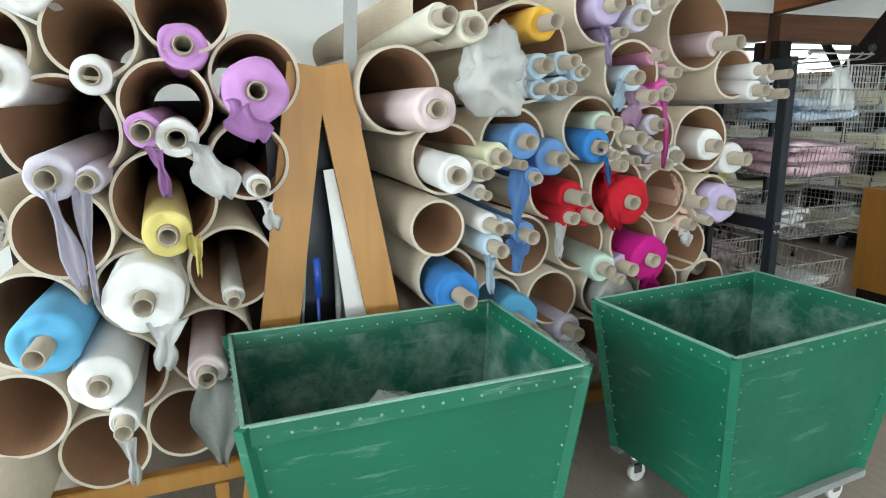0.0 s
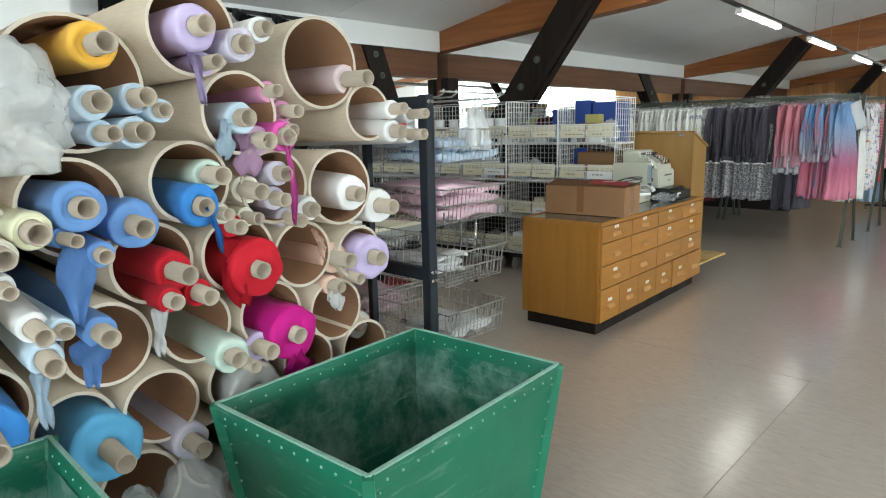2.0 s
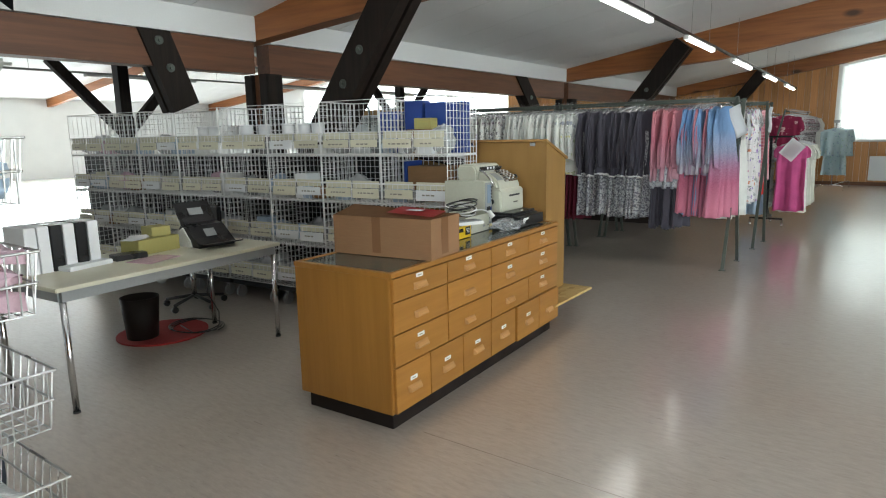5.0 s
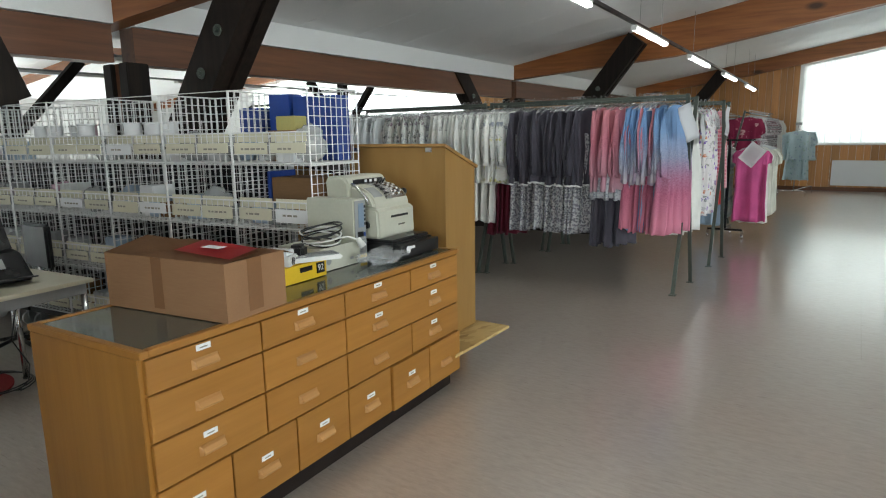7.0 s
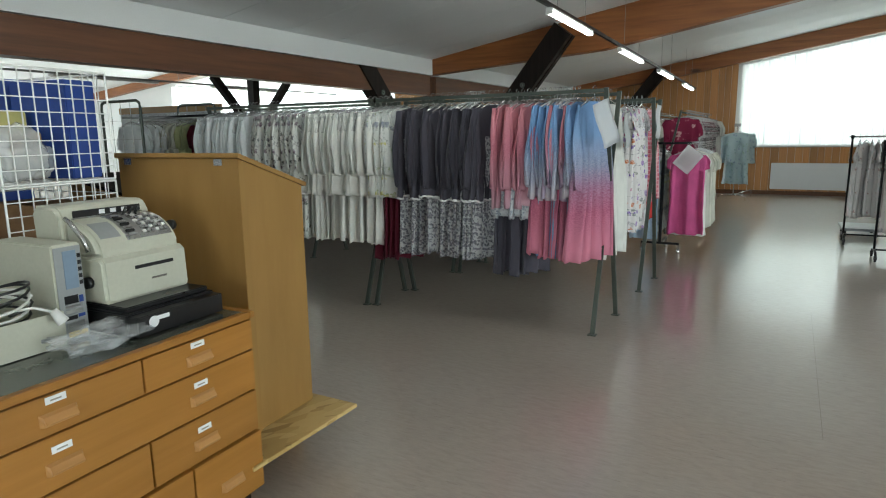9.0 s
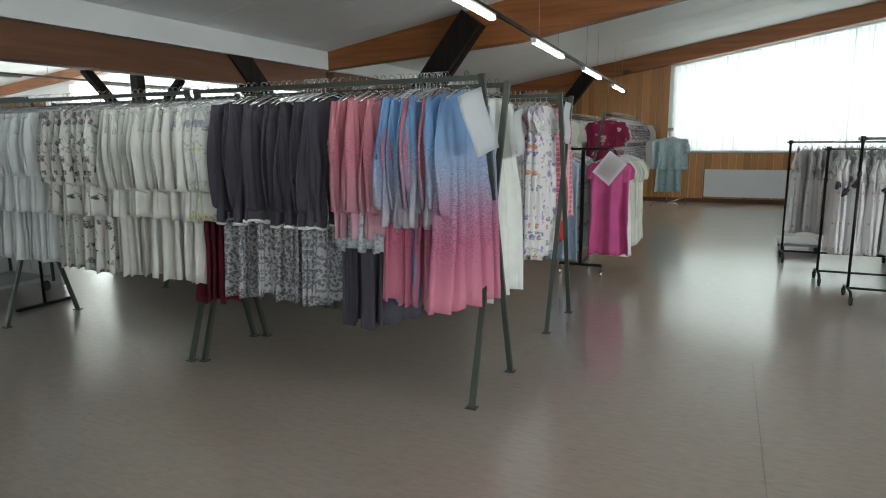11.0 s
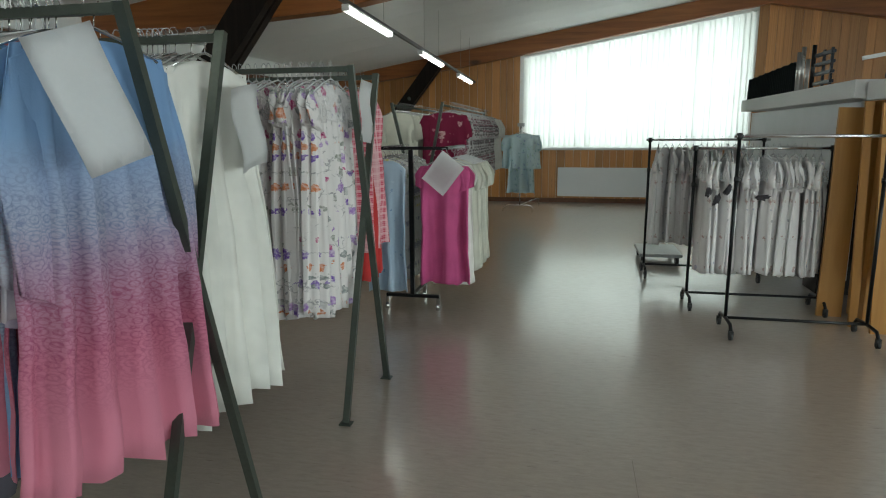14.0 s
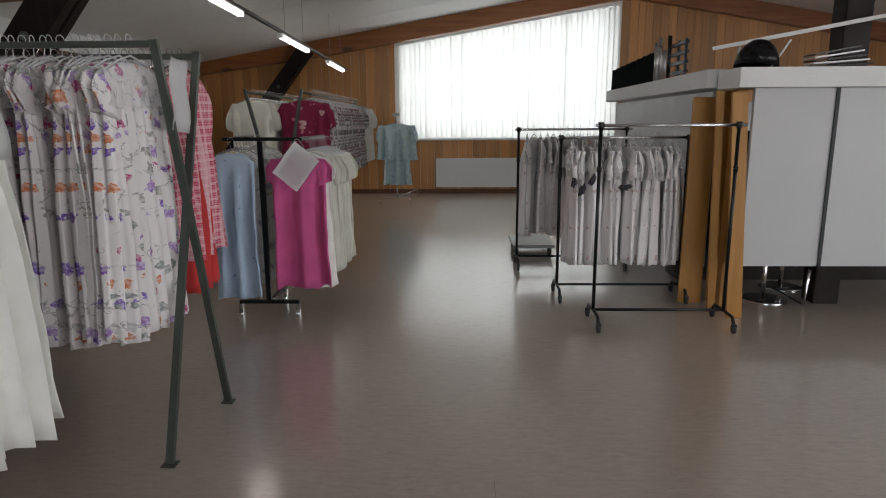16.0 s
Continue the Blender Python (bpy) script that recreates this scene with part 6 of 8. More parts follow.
rg = random.Random(11)
bulk = ["bag_white", "paper", "white_plastic", "grey_plastic", "bag_pink", "brown_box", "label", "bag_blue", "bag_white"]
for i in range(8):
    for k, (z, h) in enumerate(TIERS):
        c = root("wire_cage", "white wire cage stacked with others, with paper label strips", "cage", row_pose(i, z), "stacked wire cages")
        part("wire_grid", cage_meshes[k], None, c)["kind"] = "stuff"
        for s in range(2):
            a = 0.02 + s * 0.31 + rg.uniform(0, 0.02)
            boxpart("label_strip", c, M["label"] if rg.random() < 0.7 else M["paper"], (a, a + 0.28, -0.008, -0.004, h * 0.1 + rg.uniform(0, 0.02), h * 0.1 + 0.085), 0, "cream paper label strip")
            bm = B()
            u = a + 0.06
            for _ in range(rg.randint(3, 5)):
                wd = rg.uniform(0.015, 0.04)
                box(bm, u, u + wd, -0.0095, -0.0081, h * 0.1 + 0.04, h * 0.1 + 0.052)
                u += wd + 0.012
            part("writing", bm, M["ink"], c)["kind"] = "stuff"
            boxpart("label_strip", c, M["label"], (a, a + 0.28, 0.004, 0.008, h * 0.1 + 0.09, h * 0.1 + 0.15), 0, "cream paper label strip")
        # goods lying in the cage
        n = rg.randint(3, 5)
        for q in range(n):
            fx, fy = 0.1 + 0.46 * q / n + rg.uniform(0, 0.05), rg.uniform(0.14, 0.36)
            mt = M[rg.choice(bulk)]
            if k == 3 and i in (2, 3, 4) and q < 3:
                bm = B()
                rod(bm, (0, 0, 0), (0, 0, 0.17), 0.06, 20)
                for zz in (0.0, 0.16):
                    rod(bm, (0, 0, zz), (0, 0, zz + 0.012), 0.068, 20)
                solid("ribbon_spool", bm, M["bag_pink"] if i == 3 and q == 0 else M["paper"], "spool wound with pale ribbon", "spool", "goods in the cages", "", row_pose(i, z + 0.008 + 0.11, fx, fy))
            elif rg.random() < 0.4:
                sx, sy, sz = rg.uniform(0.1, 0.16), rg.uniform(0.12, 0.2), rg.uniform(0.08, 0.24)
                bm = B()
                box(bm, -sx / 2, sx / 2, -sy / 2, sy / 2, 0, sz, 0.006)
                solid("small_carton", bm, mt, "small carton of sewing goods in a cage", "carton", "goods in the cages", "", row_pose(i, z + 0.008, fx, fy))
            else:
                o = crumpled("goods_bag", "clear bag of small sewing goods in a cage", "bag", (0, 0, 0), (rg.uniform(0.06, 0.1), rg.uniform(0.08, 0.14), rg.uniform(0.06, 0.11)), mt if mt in (M["bag_white"], M["bag_pink"], M["bag_blue"]) else M["milky"], rg.randint(1, 99), 0.3)
                o["group"] = "goods in the cages"
                o.matrix_world = row_pose(i, z + 0.008, fx, fy)
for i in range(8):
    tr = root("cage_trolley", "black wheeled base under the wire cages", "trolley", row_pose(i, 0), "trolleys under the cages")
    boxpart("frame", tr, M["black"], (0, 0.62, 0.02, 0.48, 0.14, 0.195), 0.004)
    for x in (0.08, 0.55):
        for y in (0.06, 0.44):
            bm = B()
            rod(bm, (x - 0.012, y, 0.06), (x + 0.012, y, 0.06), 0.06, 16)
            box(bm, x - 0.022, x + 0.022, y - 0.015, y + 0.02, 0.06, 0.139)
            part("castor", bm, M["grey_plastic"], tr)
for i, fx, fy, z, sx, sy, sz, mt in ((0, 0.42, 0.4, 1.458, 0.36, 0.14, 0.42, "blue_box"), (0, 0.12, 0.4, 1.458, 0.18, 0.14, 0.44, "blue_box"), (1, 0.5, 0.4, 1.458, 0.2, 0.14, 0.36, "blue_box"), (0, 0.3, 0.24, 1.458, 0.3, 0.14, 0.2, "brown_box"),
                                 (0, 0.3, 0.24, 1.6585, 0.16, 0.12, 0.09, "olive_card"), (0, 0.35, 0.34, 1.048, 0.45, 0.26, 0.3, "brown_box"), (0, 0.1, 0.34, 1.048, 0.03, 0.26, 0.34, "blue_box"), (0, 0.4, 0.1, 1.458, 0.14, 0.1, 0.19, "paper")):
    bm = B()
    box(bm, -sx / 2, sx / 2, -sy / 2, sy / 2, 0, sz, 0.004)
    solid("storage_box", bm, M[mt], {"blue_box": "tall dark blue storage box in a wire cage", "brown_box": "brown cardboard storage box in a wire cage", "olive_card": "small yellow box on a brown one", "paper": "small white carton in a wire cage"}[mt], "box", "", "", row_pose(i, z, fx, fy))
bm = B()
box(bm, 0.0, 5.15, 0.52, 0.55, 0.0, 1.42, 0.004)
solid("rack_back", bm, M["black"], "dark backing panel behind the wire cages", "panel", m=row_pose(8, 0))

# ---- work table with printer ----
tb = root("work_table", "cream-topped work table with a grey apron on steel tube legs", "table", pose(-4.25, 5.02, 0, 0, 0, 5))
boxpart("tabletop", tb, M["formica"], (-0.86, 0, -1.75, 0, 0.755, 0.78), 0.004)
for a in ((-0.05, -0.02, -1.71, -0.04), (-0.84, -0.81, -1.71, -0.04), (-0.809, -0.051, -0.06, -0.03), (-0.809, -0.051, -1.72, -1.69)):
    boxpart("apron", tb, M["grey_plastic"], (*a, 0.69, 0.7545))
for x, y in ((-0.04, -0.05), (-0.82, -0.05), (-0.04, -1.7), (-0.82, -1.7)):
    bm = B()
    rod(bm, (x, y, 0.012), (x, y, 0.6895), 0.019, 14)
    leg = part("leg", bm, M["chrome"], tb, "bright steel tube leg")
    bm = B()
    rod(bm, (x, y, 0), (x, y, 0.0119), 0.022, 14)
    part("rubber_foot", bm, M["rubber"], leg)
T = tb.matrix_world
pr = root("document_scanner", "black desktop document scanner with an open feeder and white side", "scanner", T @ pose(-0.5, -0.32, 0.78, 0, 0, -8))
bm = B()
prof = [(-0.14, 0), (0.17, 0), (0.19, 0.03), (0.1, 0.07), (0.02, 0.16), (-0.08, 0.17), (-0.14, 0.1)]
ra = [bm.verts.new((a, -0.16, b)) for a, b in prof]
rb = [bm.verts.new((a, 0.16, b)) for a, b in prof]
f2 = [bm.faces.new(ra), bm.faces.new(rb[::-1])]
for i in range(len(prof)):
    bm.faces.new((ra[i], rb[i], rb[(i + 1) % len(prof)], ra[(i + 1) % len(prof)]))
bmesh.ops.bevel(bm, geom=list({e for f in f2 for e in f.edges}), offset=0.01, segments=2, affect="EDGES")
part("body", bm, M["black_plastic"], pr)
bm = B()
bar(bm, (-0.07, 0, 0.15), (-0.19, 0, 0.33), 0.3, 0.014, (1, 0, 0))
fd = part("feeder", bm, M["black_plastic"], pr)
bm = B()
bar(bm, (-0.11, 0, 0.226), (-0.145, 0, 0.279), 0.12, 0.004, (1, 0, 0))
ob = part("window", bm, M["grey_plastic"], fd)
ob.location = (0.008, 0, 0.006)
bm = B()
bar(bm, (0.18, 0, 0.025), (0.32, 0, 0.045), 0.27, 0.008)
part("output_tray", bm, M["black_plastic"], pr)
bm = B()
bar(bm, (0.1, 0, 0.075), (0.05, 0, 0.128), 0.09, 0.004, (1, 0, 0))
ob = part("control_panel", bm, M["grey_plastic"], pr)
ob.location = (0.004, 0, 0.004)
sp = [(-0.13, 0.002), (0.09, 0.002), (0.07, 0.05), (-0.03, 0.15), (-0.13, 0.1)]
bm = B()
ra = [bm.verts.new((a, -0.172, b)) for a, b in sp]
rb = [bm.verts.new((a, -0.161, b)) for a, b in sp]
bm.faces.new(ra)
bm.faces.new(rb[::-1])
for i in range(len(sp)):
    bm.faces.new((ra[i], rb[i], rb[(i + 1) % len(sp)], ra[(i + 1) % len(sp)]))
part("side_panel", bm, M["white_plastic"], pr, "white side panel")


def table_box(name, size, p, rz, mat, label, category):
    bm = B()
    box(bm, -size[0] / 2, size[0] / 2, -size[1] / 2, size[1] / 2, 0, size[2], 0.003)
    return solid(name, bm, M[mat], label, category, "", "", T @ pose(*p, 0, 0, rz))


table_box("carton", (0.2, 0.36, 0.11), (-0.62, -0.72, 0.78), 4, "olive_card", "yellow-olive carton on the work table", "carton")
table_box("carton", (0.16, 0.15, 0.07), (-0.66, -0.64, 0.891), -6, "olive_card", "small yellow-olive carton on a larger one", "carton")
for k in range(5):
    table_box("letter", (0.12, 0.2, 0.004), (-0.62 + 0.012 * k, -0.85, 0.8915 + k * 0.0045), 20 + k * 9, "paper", "pale letter in a loose fan on the carton", "paper")
table_box("pink_sheet", (0.22, 0.3, 0.004), (-0.3, -0.92, 0.78), 12, "bag_pink", "pale pink paper sheet on the table", "paper")
table_box("black_pouch", (0.12, 0.22, 0.04), (-0.5, -0.98, 0.78), -10, "black_plastic", "flat black pouch on the work table", "pouch")
table_box("paper_pile", (0.24, 0.32, 0.03), (-0.55, -1.3, 0.78), 8, "paper", "stack of white paper on the work table", "paper pile")
for i in range(6):
    bm = B()
    box(bm, -0.13, 0.13, -0.035, 0.035, 0, 0.3, 0.003)
    solid("file_binder", bm, M["paper"] if i not in (2, 4) else M["black_plastic"], "upright office file binder on the table", "binder", "binders on the table", "", T @ pose(-0.65, -1.6 + i * 0.08, 0.78))
bm = B()
prev = [(math.cos(a) * (0.28 - a * 0.006), math.sin(a) * 0.2, 0.022 + 0.004 * math.sin(a * 3)) for a in [i * 0.35 for i in range(50)]]
wirepath(bm, prev, 0.005, 6)
solid("floor_cable", bm, M["black_plastic"], "coiled black cable lying under the table", "cable", "", "", T @ pose(-0.85, -0.22, 0))
bm = B()
wirepath(bm, [(-0.8, -0.1, 0.75), (-0.78, -0.08, 0.5), (-0.8, -0.12, 0.3), (-0.74, -0.06, 0.12), (-0.7, -0.1, 0.02), (-0.62, -0.2, 0.01), (-0.72, -0.35, 0.01), (-0.95, -0.3, 0.03)], 0.005, 6)
solid("hanging_cable", bm, M["black_plastic"], "black cable hanging down a table leg", "cable", "", "", T)
bm = B()
rod(bm, (0, 0, 0), (0, 0, 0.015), 0.36, 36)
solid("red_mat", bm, M["red_wool"], "round red mat on the floor under the table", "mat", "", "", T @ pose(-0.98, -0.45, 0))
wb = root("waste_bin", "dark brown waste paper bin under the table", "waste bin", T @ pose(-1.0, -0.62, 0.0151))
bm = B()
revolve(bm, [(0.0, 0.001), (0.0, 0.12), (0.34, 0.15), (0.34, 0.144), (0.012, 0.115), (0.012, 0.001)], 28, 0.0, 3)
bm.transform(Matrix.Rotation(-math.pi / 2, 4, "Y"))
part("body", bm, M["plinth"], wb)
ch = root("office_chair", "dark office chair on a five-star base", "chair", pose(-5.75, 5.15, 0))
boxpart("seat", ch, M["black_plastic"], (-0.22, 0.22, -0.22, 0.22, 0.44, 0.5), 0.02)
boxpart("backrest", ch, M["black_plastic"], (-0.2, 0.2, 0.2, 0.25, 0.62, 0.98), 0.02)
bm = B()
rod(bm, (0, 0, 0.1), (0, 0, 0.44), 0.025, 12)
rod(bm, (0, 0.21, 0.45), (0, 0.23, 0.7), 0.018, 8)
part("column", bm, M["chrome"], ch)
for a in range(5):
    bm = B()
    e = (0.28 * math.cos(a * 1.257), 0.28 * math.sin(a * 1.257))
    rod(bm, (0, 0, 0.11), (e[0], e[1], 0.07), 0.016, 8)
    rod(bm, (e[0] - 0.015, e[1], 0.03), (e[0] + 0.015, e[1], 0.03), 0.03, 12)
    part("leg", bm, M["black_plastic"], ch)


# ---- garments ----
def body_mesh(name, mat, width, length, flare, thick, seed, top=-0.095, drop=0.07, neck=0.07, waves=5, n=44, levels=14):
    """A hanging garment seen as a flattened, folded tube; the rail is at the origin, its width along y."""
    n = 84 if waves > 8 else n
    rg = random.Random(seed)
    length *= rg.uniform(0.975, 1.02)
    ph, ph2 = rg.uniform(0, 6.28), rg.uniform(0, 6.28)
    lean = rg.uniform(-0.02, 0.02)
    bm = B()
    rings = []
    zs = [0, 0.3, 1] + [1 + (k + 1) * (1.0 / levels) * ((length - drop) / drop) for k in range(levels)]
    for s in zs:
        z = top - s * drop
        if s <= 1:
            w = neck + (width / 2 - neck) * s ** 0.7
            t = thick * (0.35 + 0.35 * s)
            amp = 0.0
        else:
            q = (s - 1) * drop / (length - drop)
            w = width / 2 * (1 - 0.06 * math.sin(q * 3.1) + flare * q)
            t = thick * (0.7 + 0.5 * q)
            amp = 0.75 * thick * min(1, q * 2.2)
        hem = 0.012 if s == zs[-1] else 0.0
        ring = []
        for i in range(n):
            a = 2 * math.pi * i / n
            c, sn = math.cos(a), math.sin(a)
            y = w * math.copysign(abs(c) ** 0.85, c)
            u = y / max(w, 1e-4)
            f = amp * (math.asin(0.97 * math.sin(u * math.pi * waves / 2 + ph)) * 0.7 + 0.55 * math.asin(0.95 * math.sin(u * math.pi * waves * 1.13 + ph2 + s * 0.1)) * 0.7)
            x = t * 0.5 * math.copysign(abs(sn) ** 0.7, sn) + f + lean * (-z)
            ring.append(bm.verts.new((x, y + 0.012 * noise.noise(Vector((seed, s * 0.4, c * 2))), z - hem * math.sin(u * 9 + ph))))
        rings.append(ring)
    for a, b in zip(rings, rings[1:]):
        for i in range(n):
            bm.faces.new((a[i], a[(i + 1) % n], b[(i + 1) % n], b[i])).smooth = True
    bm.faces.new(rings[0][::-1])
    bm.faces.new(rings[-1])
    return finish(name, bm, mat)


def sleeve_mesh(mat, width, length, side, seed, sw=0.15, thick=0.04):
    """A sleeve hanging from the shoulder, with a fold down its middle and an open cuff."""
    rg = random.Random(seed)
    bm = B()
    rings = []
    n = 20
    out = rg.uniform(-0.01, 0.04)
    kink = rg.uniform(0.3, 0.8)
    for k in range(11):
        q = k / 10
        c = Vector((0.012 * math.sin(q * 4 + seed), side * (width / 2 - 0.055 + out * q + 0.015 * math.sin(q * 3)), -0.125 - q * length))
        w = sw * (0.62 + 0.38 * min(1, q * 2.2)) * (1 + 0.06 * math.sin(q * 7 + seed))
        t = thick * (0.75 + 0.25 * math.sin(q * 8 + seed))
        ring = []
        for i in range(n):
            a = 2 * math.pi * i / n
            crease = 0.013 * min(1, q * 3) * math.sin(3 * a + seed * 1.7 + q * 2.2) + 0.007 * math.sin(7 * a + seed + q * 5 * kink)
            ring.append(bm.verts.new(c + Vector((t * 0.5 * math.sin(a) + crease, w * 0.5 * math.cos(a), 0.03 * side * math.cos(a) * q + 0.006 * math.sin(5 * a + seed) * q))))
        rings.append(ring)
    for a, b in zip(rings, rings[1:]):
        for i in range(n):
            bm.faces.new((a[i], a[(i + 1) % n], b[(i + 1) % n], b[i])).smooth = True
    bm.faces.new(rings[0][::-1])
    bm.faces.new(rings[-1])
    return finish("sleeve", bm, mat)


def hanger_mesh(mat):
    bm = B()
    hook = [(0, 0.024 * math.cos(a), 0.004 + 0.024 * math.sin(a)) for a in [radians(d) for d in (200, 160, 120, 80, 40, 0, -40)]]
    wirepath(bm, hook[::1] + [(0, 0.004, -0.03), (0, 0, -0.06)], 0.0022, 5)
    wirepath(bm, [(0, -0.2, -0.135), (0, -0.1, -0.09), (0, 0, -0.062), (0, 0.1, -0.09), (0, 0.2, -0.135)], 0.005, 6)
    wirepath(bm, [(0, -0.2, -0.137), (0, 0, -0.14), (0, 0.2, -0.137)], 0.003, 5)
    return finish("hanger", bm, mat)


HANGER = hanger_mesh(M["chrome"])
HANGER_W = hanger_mesh(film_mat("clear_hanger", (0.8, 0.82, 0.84), 0.35))
mesh_store = {}


def stored(key, build):
    if key not in mesh_store:
        mesh_store[key] = build()
    return mesh_store[key]


def garment(m, name, label, category, group, mat, width=0.44, length=0.9, flare=0.1, thick=0.045, sleeve=0.45, lower=None, middle=None, cover=False, trim=False, variant=0, clear=False, waves=5):
    """A garment on a hanger. lower: (material, total length) of trousers or a skirt hung below it."""
    g = root(name, label, category, m, group)
    key = (name, mat.name, width, length, flare, thick, variant, waves)
    part("body", stored(("b",) + key, lambda: body_mesh("body", mat, width, length, flare, thick, variant * 13 + 3, waves=waves)), None, g)
    if sleeve:
        for s in (-1, 1):
            part("sleeve", stored(("s", s, sleeve) + key, lambda: sleeve_mesh(mat, width, sleeve, s, variant * 7 + 2)), None, g)
    if lower:
        lm, ll = lower
        part("lower_piece", stored(("l", lm.name, ll) + key, lambda: body_mesh("lower_piece", lm, width * 0.72, ll - 0.35, 0.12, thick * 0.9, variant * 5 + 1, top=-0.35, neck=0.14)), None, g, "matching lower piece")
    if middle:
        mm, ml = middle
        part("middle_piece", stored(("m", mm.name, ml) + key, lambda: body_mesh("middle_piece", mm, width * 0.85, ml - 0.35, 0.1, thick * 0.9, variant * 5 + 4, top=-0.35, neck=0.16)), None, g, "printed middle piece")
    if trim:
        bm_key = ("t",) + key

        def tr():
            bm = B()
            hem = [v.co.copy() for v in mesh_store[("b",) + key].vertices[-44:]]
            wirepath(bm, [p * 1.0 + Vector((0.004 if p.x > 0 else -0.004, 0, 0.004)) for p in hem + hem[:1]], 0.009, 5)
            return finish("hem_trim", bm, M["trim"])
        part("hem_trim", stored(bm_key, tr), None, g, "white piped hem")
    if cover:
        part("dust_cover", stored(("c", width, variant), lambda: body_mesh("dust_cover", M["cover"], width * 1.03, 0.2, 0.06, thick * 1.35, variant * 3, top=-0.085)), None, g, "clear plastic shoulder cover")
    part("hanger", HANGER_W if clear else HANGER, None, g, "hanger")
    return g


rgg = random.Random(21)
RAIL_Z = 1.945


def hang_x(x0, x1, y, step, rail_z=RAIL_Z, turn=True, **kw):
    """Garments along a rail that runs in x, from x0 to x1; with turn the last one is turned to the aisle."""
    n = max(1, round((x1 - x0) / step))
    for i in range(n):
        x = x0 + (i + 0.5) * (x1 - x0) / n + rgg.uniform(-0.006, 0.006)
        garment(pose(x, y + rgg.uniform(-0.012, 0.012), rail_z + 0.014, rgg.uniform(-1.5, 1.5), rgg.uniform(-1.2, 1.2), rgg.uniform(-26, -18) if turn and i == n - 1 and n > 2 else rgg.uniform(-22, 6) if turn else rgg.uniform(-12, 14)), variant=rgg.randint(0, 5), **kw)


A_Y, A_Y2, B_Y, B_Y2 = 9.47, 10.02, 11.17, 11.7
WH = dict(name="pyjama_set", category="pyjamas", group="garments on the racks")
ND = dict(name="nightdress", category="nightdress", group="garments on the racks")
hang_x(-6.1, -5.32, A_Y, 0.052, label="pale blue-white pyjama top on a hanger under clear film", mat=M["g_ice"], width=0.44, length=0.8, sleeve=0.5, lower=(M["g_ice"], 1.3), cover=True, **WH)
hang_x(-5.32, -4.66, A_Y, 0.052, label="white pyjama top with dark flower print on a hanger", mat=M["g_blackflower"], width=0.46, length=0.8, sleeve=0.55, lower=(M["g_blackflower"], 1.33), cover=True, **WH)
hang_x(-4.64, -3.74, A_Y, 0.058, label="white cotton pyjama set on a hanger", mat=M["g_white"], width=0.47, length=0.79, sleeve=0.58, lower=(M["g_white"], 1.33), cover=True, **WH)
hang_x(-3.84, -3.55, A_Y, 0.055, label="white pyjama top with grey and yellow flowers", mat=M["g_yellowflower"], width=0.47, length=0.8, sleeve=0.58, lower=(M["g_maroon"], 1.47), cover=True, **WH)
hang_x(-3.53, -2.68, A_Y, 0.056, label="charcoal pyjama top with leaf-patterned trousers below", mat=M["g_charcoal"], width=0.48, length=0.8, flare=0.05, sleeve=0.68, lower=(M["g_char_print"], 1.39), trim=True, **WH)
hang_x(-2.66, -2.28, A_Y, 0.054, label="salmon pink pyjama top with grey trousers below", mat=M["g_salmon"], width=0.48, length=0.84, sleeve=0.67, middle=(M["g_sprig"], 1.02), lower=(M["g_charcoal"], 1.5), **WH)
shades = ("g_grade", "g_grade_r", "g_grade", "g_grade", "g_grade_r", "g_grade", "g_grade_r", "g_grade")
for i, k in enumerate(shades):
    x = -2.28 + i * 0.041
    garment(pose(x, A_Y + rgg.uniform(-0.012, 0.012), RAIL_Z + 0.014, rgg.uniform(-1.5, 1.5), rgg.uniform(-1, 1), rgg.uniform(-16, 2)), label="pyjama top dyed %s with a lacy print" % ("from blue to grey-rose" if k == "g_grade" else "from rose to grey-blue"), mat=M[k], width=0.46, length=0.76, sleeve=0.64, variant=rgg.randint(0, 5), lower=(M["g_rose"] if i % 3 != 1 else M["g_dusk"], 1.33), **WH)
garment(pose(-1.875, A_Y, RAIL_Z + 0.014, 0, 0, -14), "nightdress", "long nightdress dyed from blue to rose with lacy print", "nightdress", "garments on the racks", M["g_dress"], 0.47, 1.24, 0.42, 0.065, 0.66, variant=3, waves=10)
hang_x(-6.0, -2.5, A_Y2, 0.07, label="pale cotton nightdress on a hanger", mat=M["g_pastel"], width=0.42, length=1.0, sleeve=0.3, **ND)
hang_x(-2.5, -2.26, A_Y2, 0.05, turn=False, label="pale lilac cotton nightdress on a hanger", mat=M["g_lilac"], width=0.44, length=1.2, sleeve=0.3, cover=True, **ND)
hang_x(-2.26, -2.02, A_Y2, 0.05, turn=False, label="mint green cotton nightdress on a hanger", mat=M["g_mint"], width=0.44, length=1.28, sleeve=0.3, cover=True, **ND)
hang_x(-2.02, -1.86, A_Y2, 0.06, turn=False, label="long white cotton nightdress on a hanger", mat=M["g_white"], width=0.46, length=1.3, flare=0.3, thick=0.09, sleeve=0.32, waves=11, **ND)
hang_x(-6.0, -2.6, B_Y, 0.075, label="white flower-printed nightdress on a hanger", mat=M["g_yellowflower"], width=0.42, length=1.1, sleeve=0.25, **ND)
hang_x(-2.62, -1.85, B_Y, 0.043, turn=False, label="white nightdress with violet and orange flower print", mat=M["g_flower"], width=0.45, length=1.24, flare=0.2, thick=0.042, sleeve=0.2, cover=True, clear=True, waves=13, **ND)
